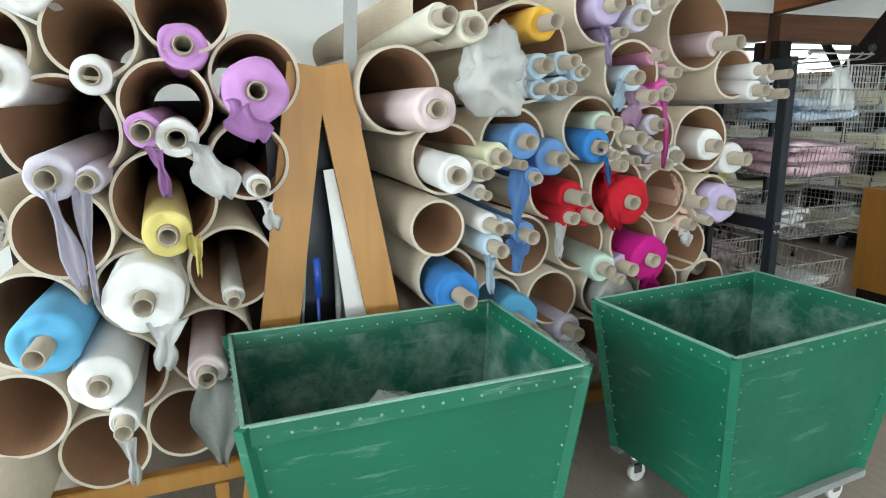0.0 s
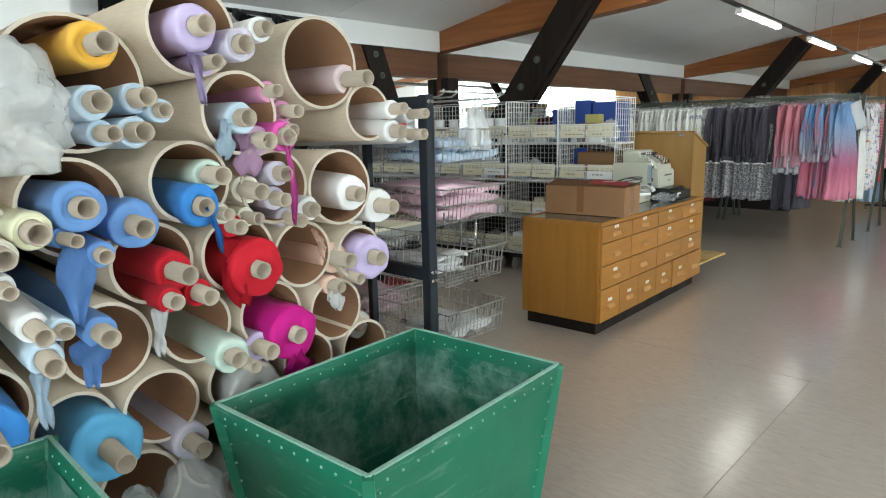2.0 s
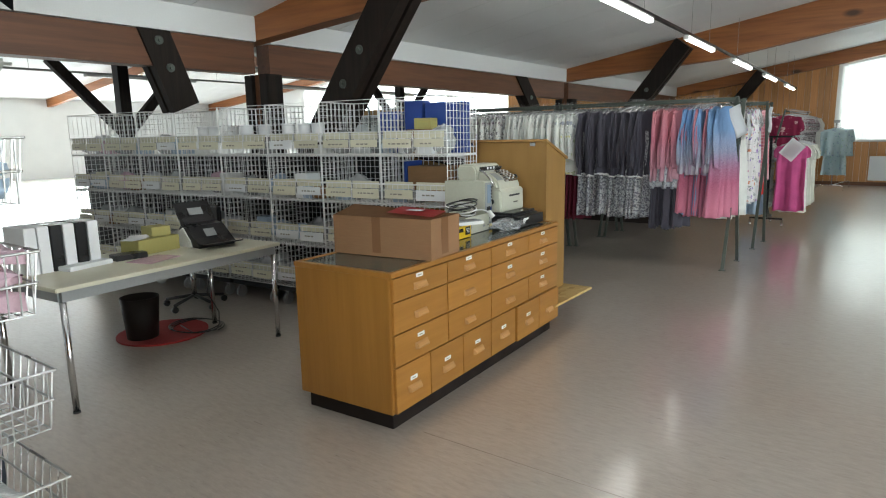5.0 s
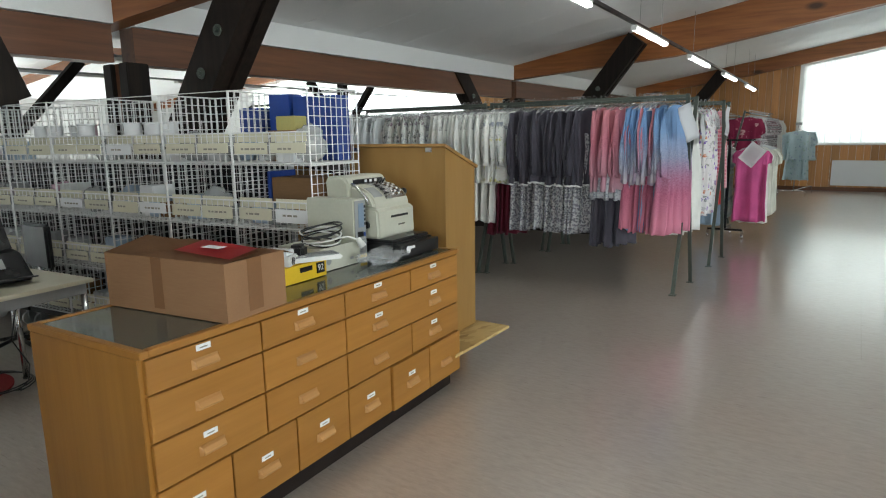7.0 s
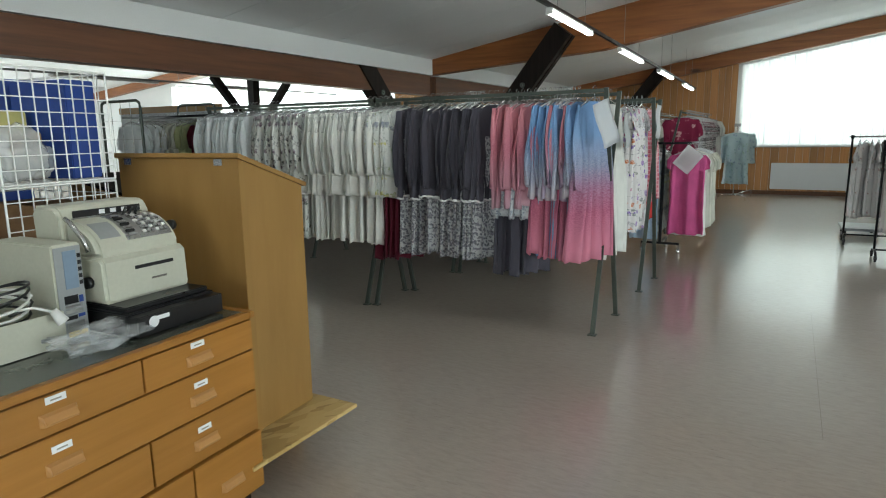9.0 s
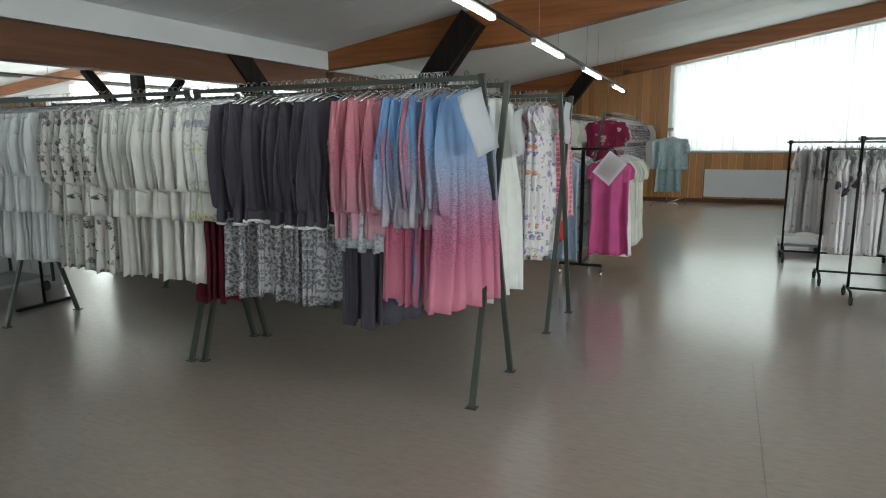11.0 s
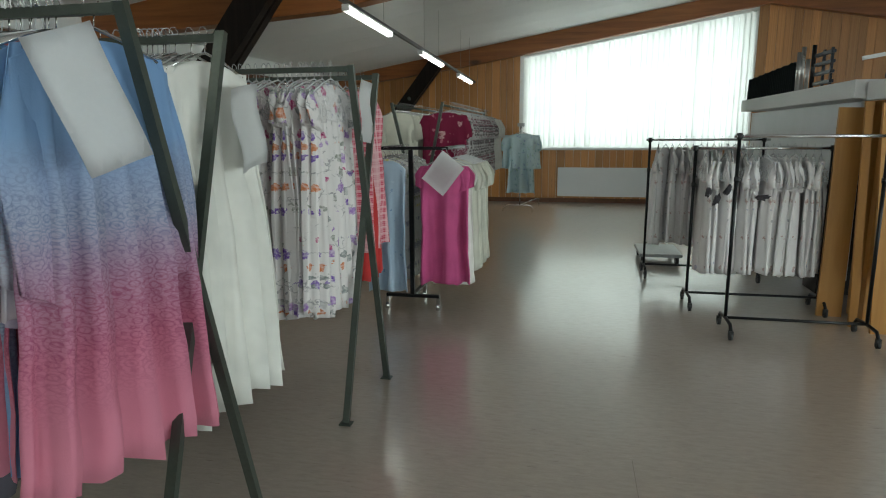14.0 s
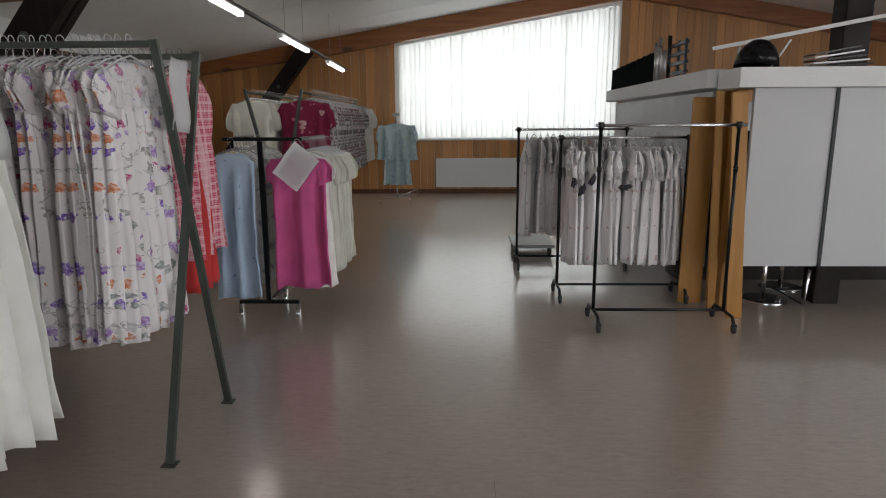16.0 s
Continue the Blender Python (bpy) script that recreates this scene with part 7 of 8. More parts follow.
hang_x(-5.0, -2.25, B_Y2, 0.08, label="pink cotton nightdress on a hanger", mat=M["g_salmon"], width=0.42, length=1.0, sleeve=0.3, **ND)
hang_x(-2.25, -1.85, B_Y2, 0.05, turn=False, label="red checked pyjama top with plain red trousers below", mat=M["g_plaid"], width=0.44, length=0.98, sleeve=0.36, flare=0.2, thick=0.07, waves=9, lower=(M["g_red"], 1.26), **WH)


def x_rack(y0, y1, xs, rails, label):
    """A clothes rack of crossed steel legs at both ends with two rails along x."""
    g = root("clothes_rack", label, "clothes rack", None, "long clothes racks")
    t0, t1 = rails
    for x in xs:
        for a, b, o in ((y0, t1, -0.014), (y1, t0, 0.014)):
            bm = B()
            bar(bm, (x + o, a, 0.008), (x + o, b, 1.965), 0.026, 0.036, (1, 0, 0))
            lg = part("leg", bm, M["olive"], g)
            bm = B()
            box(bm, x + o - 0.035, x + o + 0.035, a - 0.03, a + 0.03, 0, 0.008, 0.002)
            part("foot_plate", bm, M["olive"], lg)
    for y in rails:
        bm = B()
        bar(bm, (xs[0], y, RAIL_Z), (xs[-1], y, RAIL_Z), 0.026, 0.028)
        part("rail", bm, M["olive"], g)
    return g


x_rack(9.385, 10.05, (-3.93, -1.80), (A_Y, A_Y2), "olive-grey steel clothes rack with crossed legs")
x_rack(9.35, 10.0, (-6.2, -4.02), (A_Y, A_Y2), "olive-grey steel clothes rack with crossed legs")
x_rack(11.0, 11.69, (-3.86, -1.765), (B_Y, B_Y2), "olive-grey steel clothes rack with crossed legs")
x_rack(11.0, 11.69, (-6.1, -3.95), (B_Y, B_Y2), "olive-grey steel clothes rack with crossed legs")
for i in range(34):
    tagged(new("hanger", HANGER_W if i % 3 else HANGER), "empty clear plastic hanger hooked on the rail", "hanger", "empty hangers").matrix_world = pose(-2.02 - i * 0.011 - (0.6 if i > 16 else 0), A_Y2 if i % 2 else A_Y, RAIL_Z + 0.014, rgg.uniform(-4, 4), 0, rgg.uniform(-25, 5))


def paper_sheet(m, w, h, seed, name="paper_sheet", label="blank white paper sheet pinned to the garment"):
    bm = B()
    n = 6
    g = [[bm.verts.new((0.012 * math.sin(i * 0.8 + seed) + 0.01 * math.sin(j * 1.1), (i / n - 0.5) * w, (j / n - 0.5) * h)) for j in range(n + 1)] for i in range(n + 1)]
    for i in range(n):
        for j in range(n):
            bm.faces.new((g[i][j], g[i + 1][j], g[i + 1][j + 1], g[i][j + 1])).smooth = True
    bmesh.ops.solidify(bm, geom=bm.faces[:], thickness=0.001)
    return solid(name, bm, M["paper"], label, "paper", m=m)


paper_sheet(pose(-1.72, 9.25, 1.69, 20, 0, -40), 0.16, 0.34, 1)
bag = root("carrier_bag", "white plastic carrier bag hanging on the shelf rail", "bag", pose(-1.9, 2.22, 1.81, 0, 0, 20))
part("body", body_mesh("body", M["milky"], 0.19, 0.19, 0.02, 0.05, 4, top=-0.09, drop=0.015, neck=0.085, waves=3), None, bag)
for s in (-1, 1):
    bm = B()
    wirepath(bm, [(0.01, s * 0.05, -0.1), (0.008, s * 0.045, -0.06), (0.0, s * 0.02, -0.035), (0.0, 0, -0.03)], 0.006, 6)
    part("handle", bm, M["milky"], bag)
paper_sheet(pose(-1.755, 10.06, 1.63, 10, 0, 0), 0.2, 0.3, 2)
paper_sheet(pose(-1.73, 11.33, 1.73, -8, 0, 0), 0.16, 0.34, 3)

# rolling cage beyond the counter
cg = root("rolling_cage", "tall steel rolling cage with wire sides and a few garments", "rolling rack", pose(-7.56, 9.36, 0, 0, 0, -90))
for x in (0.0, -1.1):
    bm = B()
    wirepath(bm, [(x, -0.365, 0.1), (x, -0.365, 1.99), (x, -0.35, 2.045), (x, -0.3, 2.07), (x, 0.3, 2.07), (x, 0.35, 2.045), (x, 0.365, 1.99), (x, 0.365, 0.1)], 0.017, 8)
    part("end_frame", bm, M["olive"], cg)
    bm = B()
    for z in [0.3 + k * 0.22 for k in range(8)]:
        rod(bm, (x, -0.365, z), (x, 0.365, z), 0.004, 4, cap=False)
    for y in (-0.18, 0, 0.18):
        rod(bm, (x, y, 0.2), (x, y, 2.06), 0.004, 4, cap=False)
    part("mesh", bm, M["wire"], cg)
bm = B()
rod(bm, (0, 0, 1.88), (-1.1, 0, 1.88), 0.013, 10)
part("rail", bm, M["grey_plastic"], cg)
boxpart("base", cg, M["grey_plastic"], (-1.1, 0, -0.36, 0.36, 0.12, 0.16), 0.004)
for x in (-0.05, -1.05):
    for y in (-0.3, 0.3):
        bm = B()
        rod(bm, (x - 0.015, y, 0.06), (x + 0.015, y, 0.06), 0.06, 14)
        part("castor", bm, M["rubber"], cg)
for i in range(8):
    garment(cg.matrix_world @ pose(-0.12 - i * 0.1, 0, 1.894, 0, 0, rgg.uniform(-6, 6)), "garment", "pale blue cotton garment hanging in the rolling cage", "garment", "garments in the rolling cage", M["g_ice"], 0.4, 0.9, variant=i % 4, sleeve=0.3)
bk = root("clothes_rack", "plain black clothes rail behind the rolling cage", "clothes rack")
bm = B()
rod(bm, (-8.1, 9.98, 1.9), (-6.62, 9.98, 1.9), 0.014, 10)
part("rail", bm, M["black"], bk)
for x in (-8.08, -6.64):
    bm = B()
    rod(bm, (x, 9.98, 0.03), (x, 9.98, 1.886), 0.014, 10)
    part("upright", bm, M["black"], bk)
    boxpart("foot", bk, M["black"], (x - 0.02, x + 0.02, 9.7, 10.26, 0.0, 0.03), 0.004)
LM = dict(name="garment", category="garment", group="garments behind the rolling cage", width=0.4, length=0.85, sleeve=0.3)
hang_x(-8.0, -7.5, 9.98, 0.06, 1.9, label="white cotton garment on a hanger", mat=M["g_white"], **LM)
hang_x(-7.5, -7.12, 9.98, 0.06, 1.9, label="pastel cotton garment on a hanger", mat=M["g_pastel"], **LM)
hang_x(-7.12, -6.86, 9.98, 0.06, 1.9, label="lime green cotton garment on a hanger", mat=M["g_lime"], **LM)
hang_x(-6.86, -6.7, 9.98, 0.06, 1.9, label="maroon cotton garment on a hanger", mat=M["g_maroon"], **LM)
pt = root("partition", "pale partition with a brown top rail behind the rolling cage", "partition")
boxpart("panel", pt, M["panel_white"], (-9.4, -7.3, 10.62, 10.65, 0.0, 1.99), 0.003)
boxpart("top_rail", pt, M["lectern"], (-9.42, -7.28, 10.6, 10.67, 1.991, 2.08), 0.004)

# ---- dress stand and rack beyond ----
st = root("display_stand", "black steel T-shaped display stand on castors", "stand", pose(-1.99, 13.32, 0))
boxpart("base_bar", st, M["black"], (-0.25, 0.25, -0.018, 0.018, 0.12, 0.15), 0.004)
boxpart("base_bar", st, M["black"], (-0.018, 0.018, 0.0185, 0.5, 0.12, 0.15), 0.004)
boxpart("post", st, M["black"], (-0.02, 0.02, -0.017, 0.017, 0.1505, 1.46), 0.003)
boxpart("arm", st, M["black"], (-0.3, 0.34, -0.015, 0.015, 1.461, 1.49), 0.003)
boxpart("arm", st, M["black"], (0.3, 0.33, 0.0155, 0.9, 1.461, 1.49), 0.003)
boxpart("arm", st, M["black"], (-0.3, -0.27, 0.0155, 0.7, 1.461, 1.49), 0.003)
for x, y in ((-0.24, 0), (0.24, 0), (0, 0.48)):
    bm = B()
    box(bm, x - 0.016, x + 0.016, y - 0.016, y + 0.016, 0.06, 0.1195)
    rod(bm, (x - 0.014, y, 0.032), (x + 0.014, y, 0.032), 0.032, 16)
    part("castor", bm, M["chrome"], st)


def hang_y(y0, y1, x, step, rail_z, **kw):
    n = max(1, round((y1 - y0) / step))
    for i in range(n):
        y = y0 + (i + 0.5) * (y1 - y0) / n
        garment(pose(x, y, rail_z + 0.014, 0, 0, 90 + rgg.uniform(-7, 7)), variant=rgg.randint(0, 3), **kw)


SG = dict(name="nightdress", category="nightdress", group="dresses on the display stand")
garment(pose(-1.67, 13.24, 1.45, 0, 0, 90), "nightdress", "hot pink short-sleeved jersey nightdress on a hanger", "nightdress", "dresses on the display stand", M["g_pink"], 0.44, 1.06, 0.06, 0.09, 0.2, variant=5, clear=True, waves=4)
garment(pose(-1.66, 13.4, 1.45, 0, 0, 90), "nightdress", "white nightdress hanging behind the pink one", "nightdress", "dresses on the display stand", M["g_white"], 0.42, 1.1, 0.1, 0.07, 0.2, variant=2, clear=True)
garment(pose(-2.2, 13.25, 1.46, 0, 0, 90), "nightdress", "pale blue sleeveless nightdress with small flowers", "nightdress", "dresses on the display stand", M["g_blue"], 0.36, 1.16, 0.15, 0.08, 0, variant=3)
hang_y(13.48, 14.2, -1.63, 0.07, 1.44, label="pastel printed nightdress on the display stand", mat=M["g_pastel"], width=0.44, length=1.0, sleeve=0.25, clear=True, **SG)
hang_y(13.35, 14.0, -2.2, 0.08, 1.46, label="pale printed nightdress on the display stand", mat=M["g_yellowflower"], width=0.38, length=1.1, sleeve=0.2, **SG)
paper_sheet(pose(-1.66, 13.12, 1.27, 0, 0, 90) @ pose(0, 0, 0, 38, 0, 0), 0.24, 0.3, 4)

rc = root("clothes_rack", "olive-grey clothes rack with V-shaped ends and two rails", "clothes rack")
for y in (15.0, 18.4):
    for x0, x1 in ((-2.65, -2.2), (-2.05, -2.45)):
        bm = B()
        bar(bm, (x1, y, 0.0), (x0, y, 1.95), 0.03, 0.04, (0, 1, 0))
        part("leg", bm, M["olive"], rc)
for x in (-2.62, -2.06):
    bm = B()
    rod(bm, (x, 15.0, 1.92), (x, 18.4, 1.92), 0.013, 10)
    part("rail", bm, M["olive"], rc)
hang_y(15.1, 15.2, -2.06, 0.1, 1.92, label="wine red blouse with pale flowers on a hanger", mat=M["g_wine"], width=0.52, length=0.75, sleeve=0.28, name="blouse", category="blouse", group="garments on the far rack")
hang_y(15.25, 17.6, -2.0, 0.085, 1.92, label="black and white printed blouse on a hanger", mat=M["g_stripe"], width=0.46, length=0.85, sleeve=0.3, name="blouse", category="blouse", group="garments on the far rack", clear=True)
hang_y(17.6, 18.3, -1.98, 0.09, 1.92, label="white blouse on a hanger", mat=M["g_white"], width=0.46, length=0.8, sleeve=0.3, name="blouse", category="blouse", group="garments on the far rack")
hang_y(15.1, 17.8, -2.62, 0.09, 1.92, label="pale cotton blouse on a hanger", mat=M["g_pastel"], width=0.48, length=0.9, sleeve=0.3, name="blouse", category="blouse", group="garments on the far rack")

gs = root("chrome_stand", "chrome garment stand with a looped base", "stand", pose(-1.64, 20.7, 0))
bm = B()
wirepath(bm, [(-0.35, 0.0, 0.0), (-0.32, 0.0, 0.1), (-0.25, 0, 0.14), (0.2, 0, 0.14), (0.25, 0, 0.1), (0.26, 0, 0.0)], 0.014, 8)
wirepath(bm, [(0.0, 0.0, 0.14), (0.3, 0.9, 0.2), (0.32, 1.2, 0.16), (0.32, 1.24, 0.0)], 0.012, 8)
part("base", bm, M["chrome"], gs)
bm = B()
rod(bm, (0, 0, 0.14), (0, 0, 1.72), 0.014, 10)
part("post", bm, M["chrome"], gs)
boxpart("sign_clip", gs, M["grey_plastic"], (-0.07, 0.07, -0.012, 0.012, 1.721, 1.79), 0.003)
garment(pose(-1.62, 20.64, 1.68, 0, 0, 90), "pyjama_set", "pale aqua short-sleeved pyjama set with leaf print", "pyjamas", "", M["g_aqua"], 0.72, 0.7, 0.12, 0.2, 0.34, lower=(M["g_aqua"], 1.26), variant=1)


# ---- rolling racks by the booth ----
def rolling_rack(x0, x1, y, h, label, mat, castor=0.03, depth=0.42):
    g = root("rolling_rack", label, "clothes rack", None, "black rolling racks")
    for x, s in ((x0, -1), (x1, 1)):
        bm = B()
        rod(bm, (x, y, 0.12), (x, y, h), 0.014, 10)
        part("upright", bm, M[mat], g)
        for z0, z1, rr in ((h - 0.35, h - 0.31, 0.02), (h - 0.025, h + 0.025, 0.022)):
            bm = B()
            rod(bm, (x, y, z0), (x, y, z1), rr, 10)
            part("collar", bm, M["black_plastic"], g)
        bm = B()
        wirepath(bm, [(x, y - depth / 2, 0.07), (x, y - depth / 2 + 0.04, 0.115), (x, y, 0.125), (x, y + depth / 2 - 0.04, 0.115), (x, y + depth / 2, 0.07)], 0.014, 8)
        part("foot", bm, M[mat], g)
        for yy in (y - depth / 2, y + depth / 2):
            bm = B()
            rod(bm, (x - 0.012, yy, castor), (x + 0.012, yy, castor), castor, 14)
            box(bm, x - 0.018, x + 0.018, yy - 0.014, yy + 0.014, castor, 0.075)
            part("castor", bm, M["rubber"], g)
    bm = B()
    rod(bm, (x0 - 0.04, y, h), (x1 + 0.06, y, h), 0.0125, 10)
    part("rail", bm, M["chrome"], g, "chrome hanging rail")
    bm = B()
    rod(bm, (x0, y, 0.125), (x1, y, 0.125), 0.012, 10)
    part("base_bar", bm, M[mat], g)


rolling_rack(0.67, 1.7, 13.15, 1.57, "empty black rolling clothes rack with a chrome rail", "black")
rolling_rack(0.5, 1.62, 13.95, 1.46, "black rolling clothes rack full of white nightdresses", "black")
rolling_rack(0.24, 1.4, 15.2, 1.52, "black rolling clothes rack with pale nightdresses", "black", 0.05)
RG = dict(category="nightdress", group="nightdresses on the rolling racks")
hang_x(0.56, 1.56, 13.95, 0.055, 1.46, name="nightdress", label="white short-sleeved nightdress with faint sprig print", mat=M["g_greywhite"], width=0.42, length=1.02, flare=0.2, sleeve=0.25, clear=True, cover=True, **RG)
hang_x(0.3, 1.3, 15.2, 0.07, 1.52, name="nightdress", label="pale grey-white nightdress with sprig print", mat=M["g_greywhite"], width=0.42, length=1.05, flare=0.15, sleeve=0.25, clear=True, **RG)
for x, z in ((0.56, 1.09), (0.63, 1.03), (0.72, 1.12), (1.02, 1.07)):
    o = crumpled("ribbon_bow", "dark ribbon bow pinned on a nightdress sleeve", "ribbon", (x, 13.7, z), (0.034, 0.008, 0.02), M["ribbon"], int(x * 50), 1.2)
    o.rotation_euler = (0, x * 3.0, 0)

# ---- white booth ----
booth = root("booth", "white panelled booth with ledge tops and wooden corner posts", "booth", kind="structure")
boxpart("front_panel", booth, M["panel_white"], (1.92, 4.6, 13.42, 13.46, 0.42, 1.85), 0.002)
boxpart("panel_joint", booth, M["black"], (2.545, 2.573, 13.408, 13.4195, 0.42, 1.85), 0, "black joint strip between panels")
boxpart("side_panel", booth, M["panel_white"], (1.78, 1.82, 13.9, 17.3, 0.3, 1.85), 0.002)
boxpart("front_ledge", booth, M["fascia"], (1.74, 4.7, 13.3, 13.72, 1.852, 2.0), 0.004)
boxpart("side_ledge", booth, M["fascia"], (1.66, 2.05, 13.75, 17.4, 1.872, 2.02), 0.004)
boxpart("back_panel", booth, M["panel_white"], (1.83, 4.6, 17.26, 17.3, 0.0, 1.85), 0.002)
for x, y in ((1.86, 13.62), (4.5, 13.62), (1.95, 17.2), (1.86, 13.85)):
    boxpart("corner_post", booth, M["plank"], (x, x + 0.09, y, y + 0.09, 0, 1.851), 0.003)
for name, label, p0, p1, w in (("upright_plank", "yellow-brown plank standing against the booth", (1.865, 13.33, 0.0), (1.785, 13.38, 1.82), 0.12),
                               ("leaning_plank", "wide yellow-brown plank leaning against the booth", (1.665, 13.8, 0.0), (1.7, 13.86, 1.8), 0.2),
                               ("leaning_plank", "narrow yellow-brown plank leaning against the booth", (1.74, 13.5, 0.0), (1.72, 13.6, 1.84), 0.06)):
    bm = B()
    bar(bm, p0, p1, w, 0.03, (0, 1, 0))
    solid(name, bm, M["plank"], label, "plank")
bm = B()
cols = []
for k in range(241):
    yy, off = 15.5 + k * 0.0077, 0.028 * math.sin(k * 0.7)
    top = 2.34 - 0.0002 * k + 0.006 * math.sin(k * 0.9)
    cols.append([bm.verts.new((1.74 + off, yy, 2.021)), bm.verts.new((1.74 + off * 0.8, yy, top))])
for a, b in zip(cols, cols[1:]):
    bm.faces.new((a[0], b[0], b[1], a[1])).smooth = True
bmesh.ops.solidify(bm, geom=bm.faces[:], thickness=0.006)
solid("folded_curtain", bm, fabric("dark_curtain", (0.03, 0.04, 0.042)), "pleated black curtain standing on the booth ledge", "curtain")
for k, (y, h) in enumerate(((15.38, 0.4), (15.25, 0.44), (15.1, 0.3), (14.95, 0.42))):
    bm = B()
    rod(bm, (1.72, y, 2.021), (1.72, y, 2.021 + h), 0.02, 12)
    solid("metal_pole", bm, M["wire"] if k < 3 else M["black"], "short bare metal pole on the booth ledge", "pole")
lb = root("lamp_bracket", "dark perforated metal bracket on the booth ledge", "bracket")
for z in (2.05, 2.14, 2.23, 2.32):
    boxpart("crossbar", lb, M["slate"], (1.72, 1.76, 14.5, 14.95, z, z + 0.03), 0.003)
for y in (14.6, 14.8):
    boxpart("upright", lb, M["slate"], (1.7605, 1.78, y, y + 0.04, 2.021, 2.38), 0.003)
um = root("photo_umbrella", "black photographic umbrella lying on the ledge", "umbrella", pose(1.95, 13.52, 2.002, 0, 8, 30) @ Matrix.Diagonal((1.0, 1.0, 1.05, 1)))
bm = B()
n = 16
tip = bm.verts.new((0, 0, 0.22))
rgs = []
for q in range(1, 5):
    rr = 0.17 * math.sin(q / 4 * 1.5)
    rgs.append([bm.verts.new((rr * math.cos(2 * math.pi * i / n), rr * math.sin(2 * math.pi * i / n), 0.22 * math.cos(q / 4 * 1.5) - (0.008 if i % 2 and q == 4 else 0) + 0.001)) for i in range(n)])
for i in range(n):
    bm.faces.new((tip, rgs[0][i], rgs[0][(i + 1) % n])).smooth = True
    for a, b in zip(rgs, rgs[1:]):
        bm.faces.new((a[i], b[i], b[(i + 1) % n], a[(i + 1) % n])).smooth = True
bmesh.ops.solidify(bm, geom=bm.faces[:], thickness=0.003)
part("canopy", bm, M["black_plastic"], um)
bm = B()
rod(bm, (0.1, -0.05, 0.01), (0.05, -0.22, 0.2), 0.008, 8)
part("shaft", bm, M["white_plastic"], um)
for k in range(5):
    bm = B()
    bar(bm, (2.36, 13.52, 2.012 + k * 0.022), (2.8 - 0.02 * k, 13.5 + 0.01 * k, 2.03 + k * 0.034), 0.16, 0.012)
    solid("frame_stack", bm, M["paper"] if k % 2 else M["black_plastic"], "flat dark frame in a loose stack on the ledge", "frame", "frames on the ledge")
bm = B()
bar(bm, (1.75, 13.9, 2.2), (3.6, 13.55, 2.52), 0.05, 0.03)
rod(bm, (1.95, 13.86, 2.021), (1.95, 13.86, 2.21), 0.012, 8)
rod(bm, (3.5, 13.56, 2.001), (3.5, 13.56, 2.5), 0.012, 8)
solid("white_tube_light", bm, M["white_plastic"], "long white batten propped over the booth", "batten")
boxthing("booth_post", M["plinth"], (2.74, 2.96, 13.75, 13.95, 0, roof(2.85) - 0.42), "dark timber post rising through the booth", "post", 0.006, kind="structure")


def swivel_stool(x, y, label):
    s = root("swivel_chair_base", label, "stool", pose(x, y, 0))
    bm = B()
    rod(bm, (0, 0, 0.0), (0, 0, 0.02), 0.2, 26, 0.17)
    part("foot", bm, M["chrome"], s)
    bm = B()
    rod(bm, (0, 0, 0.02), (0, 0, 0.5), 0.02, 12)
    part("column", bm, M["chrome"], s)
    bm = B()
    rod(bm, (0, 0, 0.5), (0, 0, 0.57), 0.19, 26)
    part("seat", bm, M["black_plastic"], s)


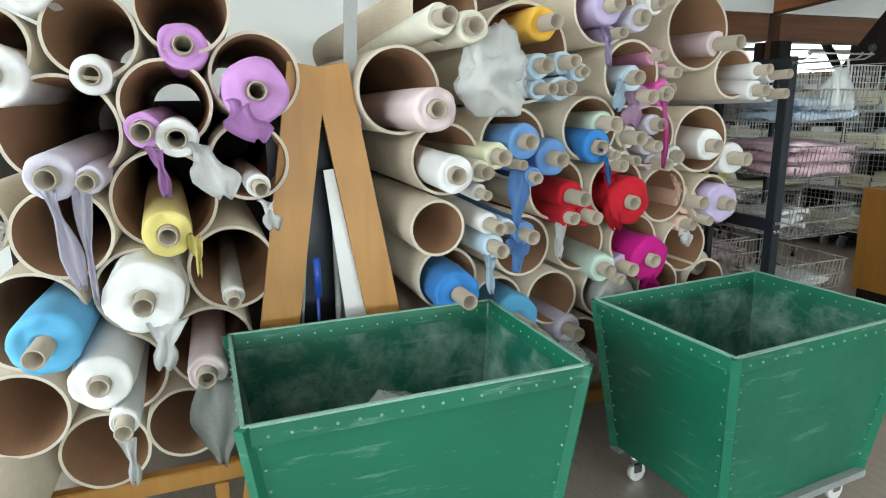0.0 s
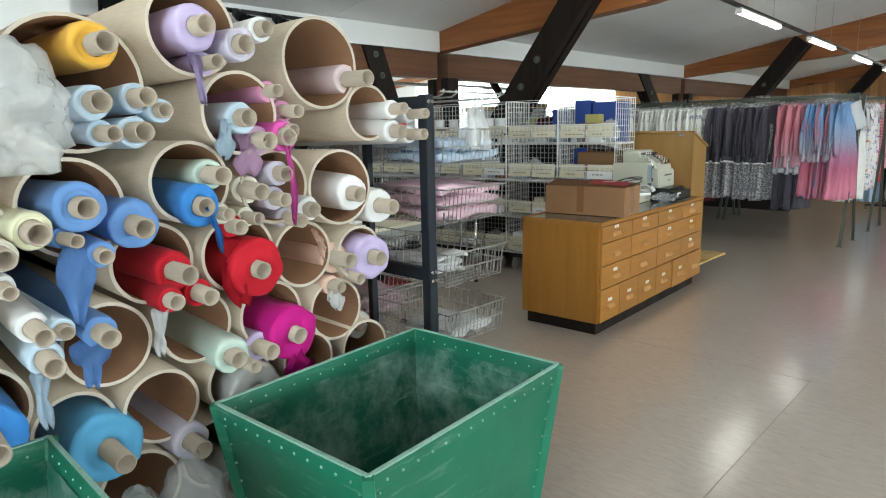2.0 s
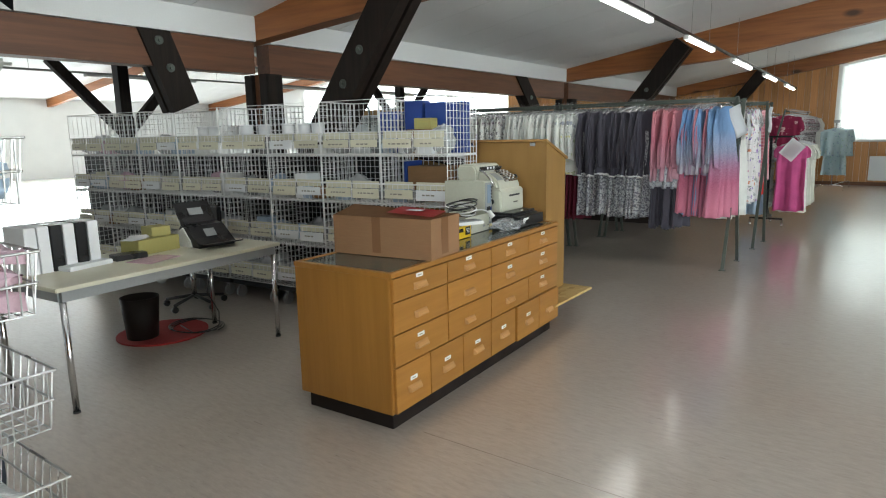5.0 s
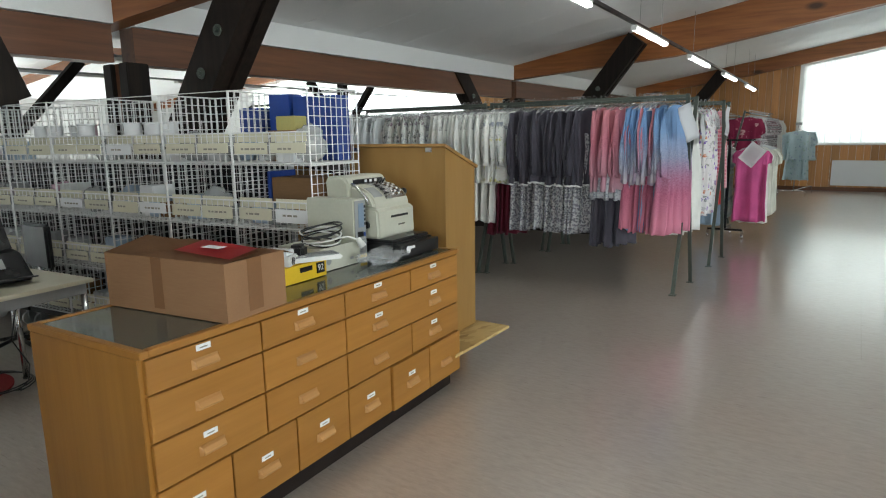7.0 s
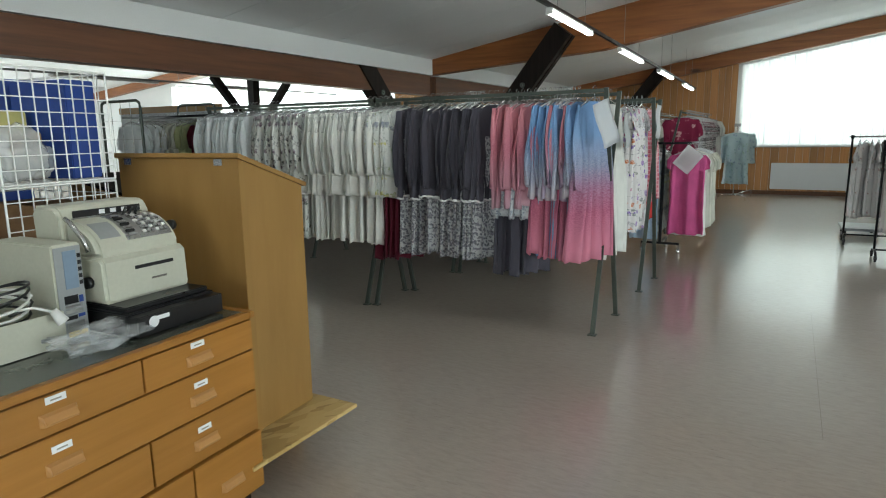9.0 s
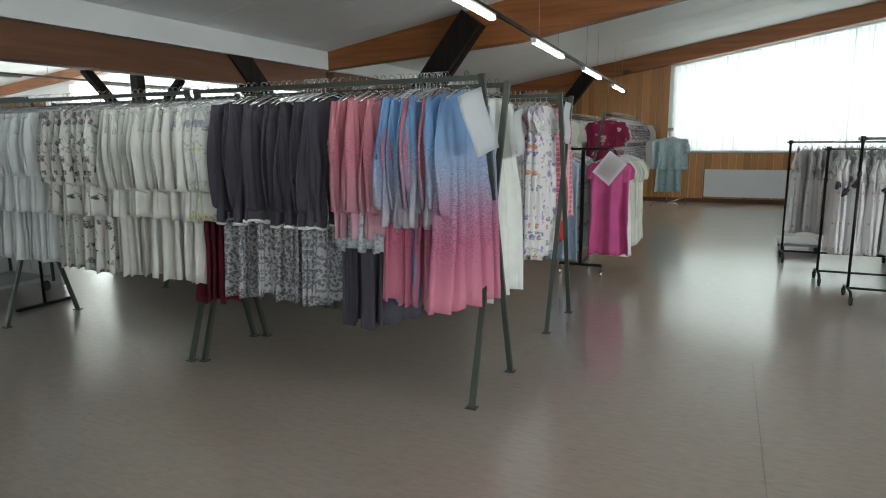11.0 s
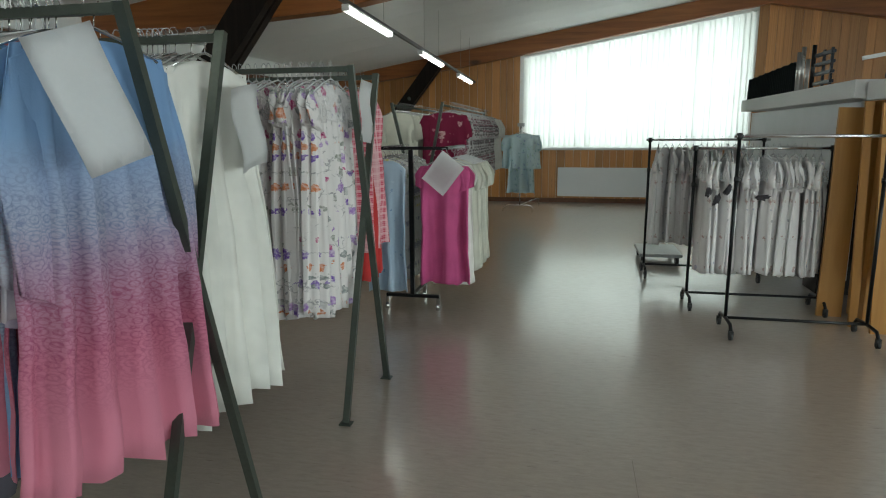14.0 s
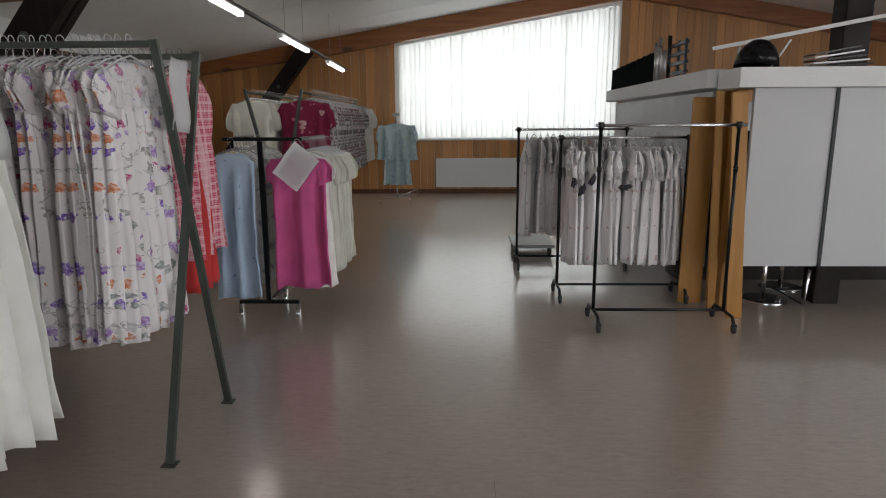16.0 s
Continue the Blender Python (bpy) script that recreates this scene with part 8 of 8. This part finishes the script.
swivel_stool(2.36, 13.88, "chrome-footed stool with a black seat behind the booth")
swivel_stool(2.74, 14.33, "chrome-footed stool with a black seat behind the booth")
bm = B()
wirepath(bm, [(2.6, 13.6, 0.35), (2.6, 13.65, 0.02), (2.62, 14.2, 0.02), (2.9, 14.25, 0.02), (2.95, 13.85, 0.02), (2.95, 13.8, 0.35), (2.75, 13.78, 0.45), (2.55, 13.75, 0.35)], 0.013, 8)
solid("tubular_chair_frame", bm, M["chrome"], "bent chrome tube frame of a chair", "chair frame")
# made-up dark block that gives the shaded look below the front panel
boxthing("dark_cabinet", M["plinth"], (1.84, 4.5, 14.62, 15.0, 0, 1.5), "dark block added inside the booth to stand for its shade", "cabinet", 0.004)
pl = root("platform_trolley", "low grey platform trolley on black wheels", "trolley", pose(0.5, 16.12, 0))
boxpart("platform", pl, M["grey_plastic"], (-0.25, 0.25, -0.37, 0.37, 0.1, 0.14), 0.006)
for x in (-0.2, 0.2):
    for y in (-0.27, 0.28):
        bm = B()
        rod(bm, (x - 0.02, y, 0.05), (x + 0.02, y, 0.05), 0.05, 14)
        part("wheel", bm, M["rubber"], pl)

# ---- radiator and small fixtures ----
rad = root("radiator", "long flat white panel radiator under the window", "radiator")
boxpart("panel", rad, M["radiator"], (-0.94, 1.9, 22.6, 22.66, 0.15, 0.81), 0.01)
bm = B()
x = -0.9
while x < 1.86:
    box(bm, x, x + 0.018, 22.5965, 22.6, 0.19, 0.77)
    x += 0.036
part("ribs", bm, M["radiator"], rad)["kind"] = "stuff"
for xx in (-0.7, 1.6):
    boxpart("bracket", rad, M["white_plastic"], (xx, xx + 0.04, 22.66, 22.684, 0.2, 0.76))
bm = B()
rod(bm, (1.95, 22.63, 0.0), (1.95, 22.63, 0.22), 0.01, 8)
rod(bm, (1.89, 22.63, 0.22), (1.96, 22.63, 0.22), 0.01, 8)
part("pipe", bm, M["radiator"], rad)
sg = root("exit_sign", "green emergency exit sign hanging in the side aisle", "sign", pose(-7.4, 8.6, 2.45, 0, 0, 30))
boxpart("plate", sg, M["exit_green"], (-0.15, 0.15, -0.015, 0.015, 0, 0.14), 0.003)
boxpart("arrow", sg, M["paper"], (-0.1, 0.02, -0.018, -0.0155, 0.05, 0.09))
bm = B()
rod(bm, (0, 0, 0.14), (0, 0, roof(-7.4) - 2.452), 0.005, 6)
part("hanger_rod", bm, M["grey_plastic"], sg)
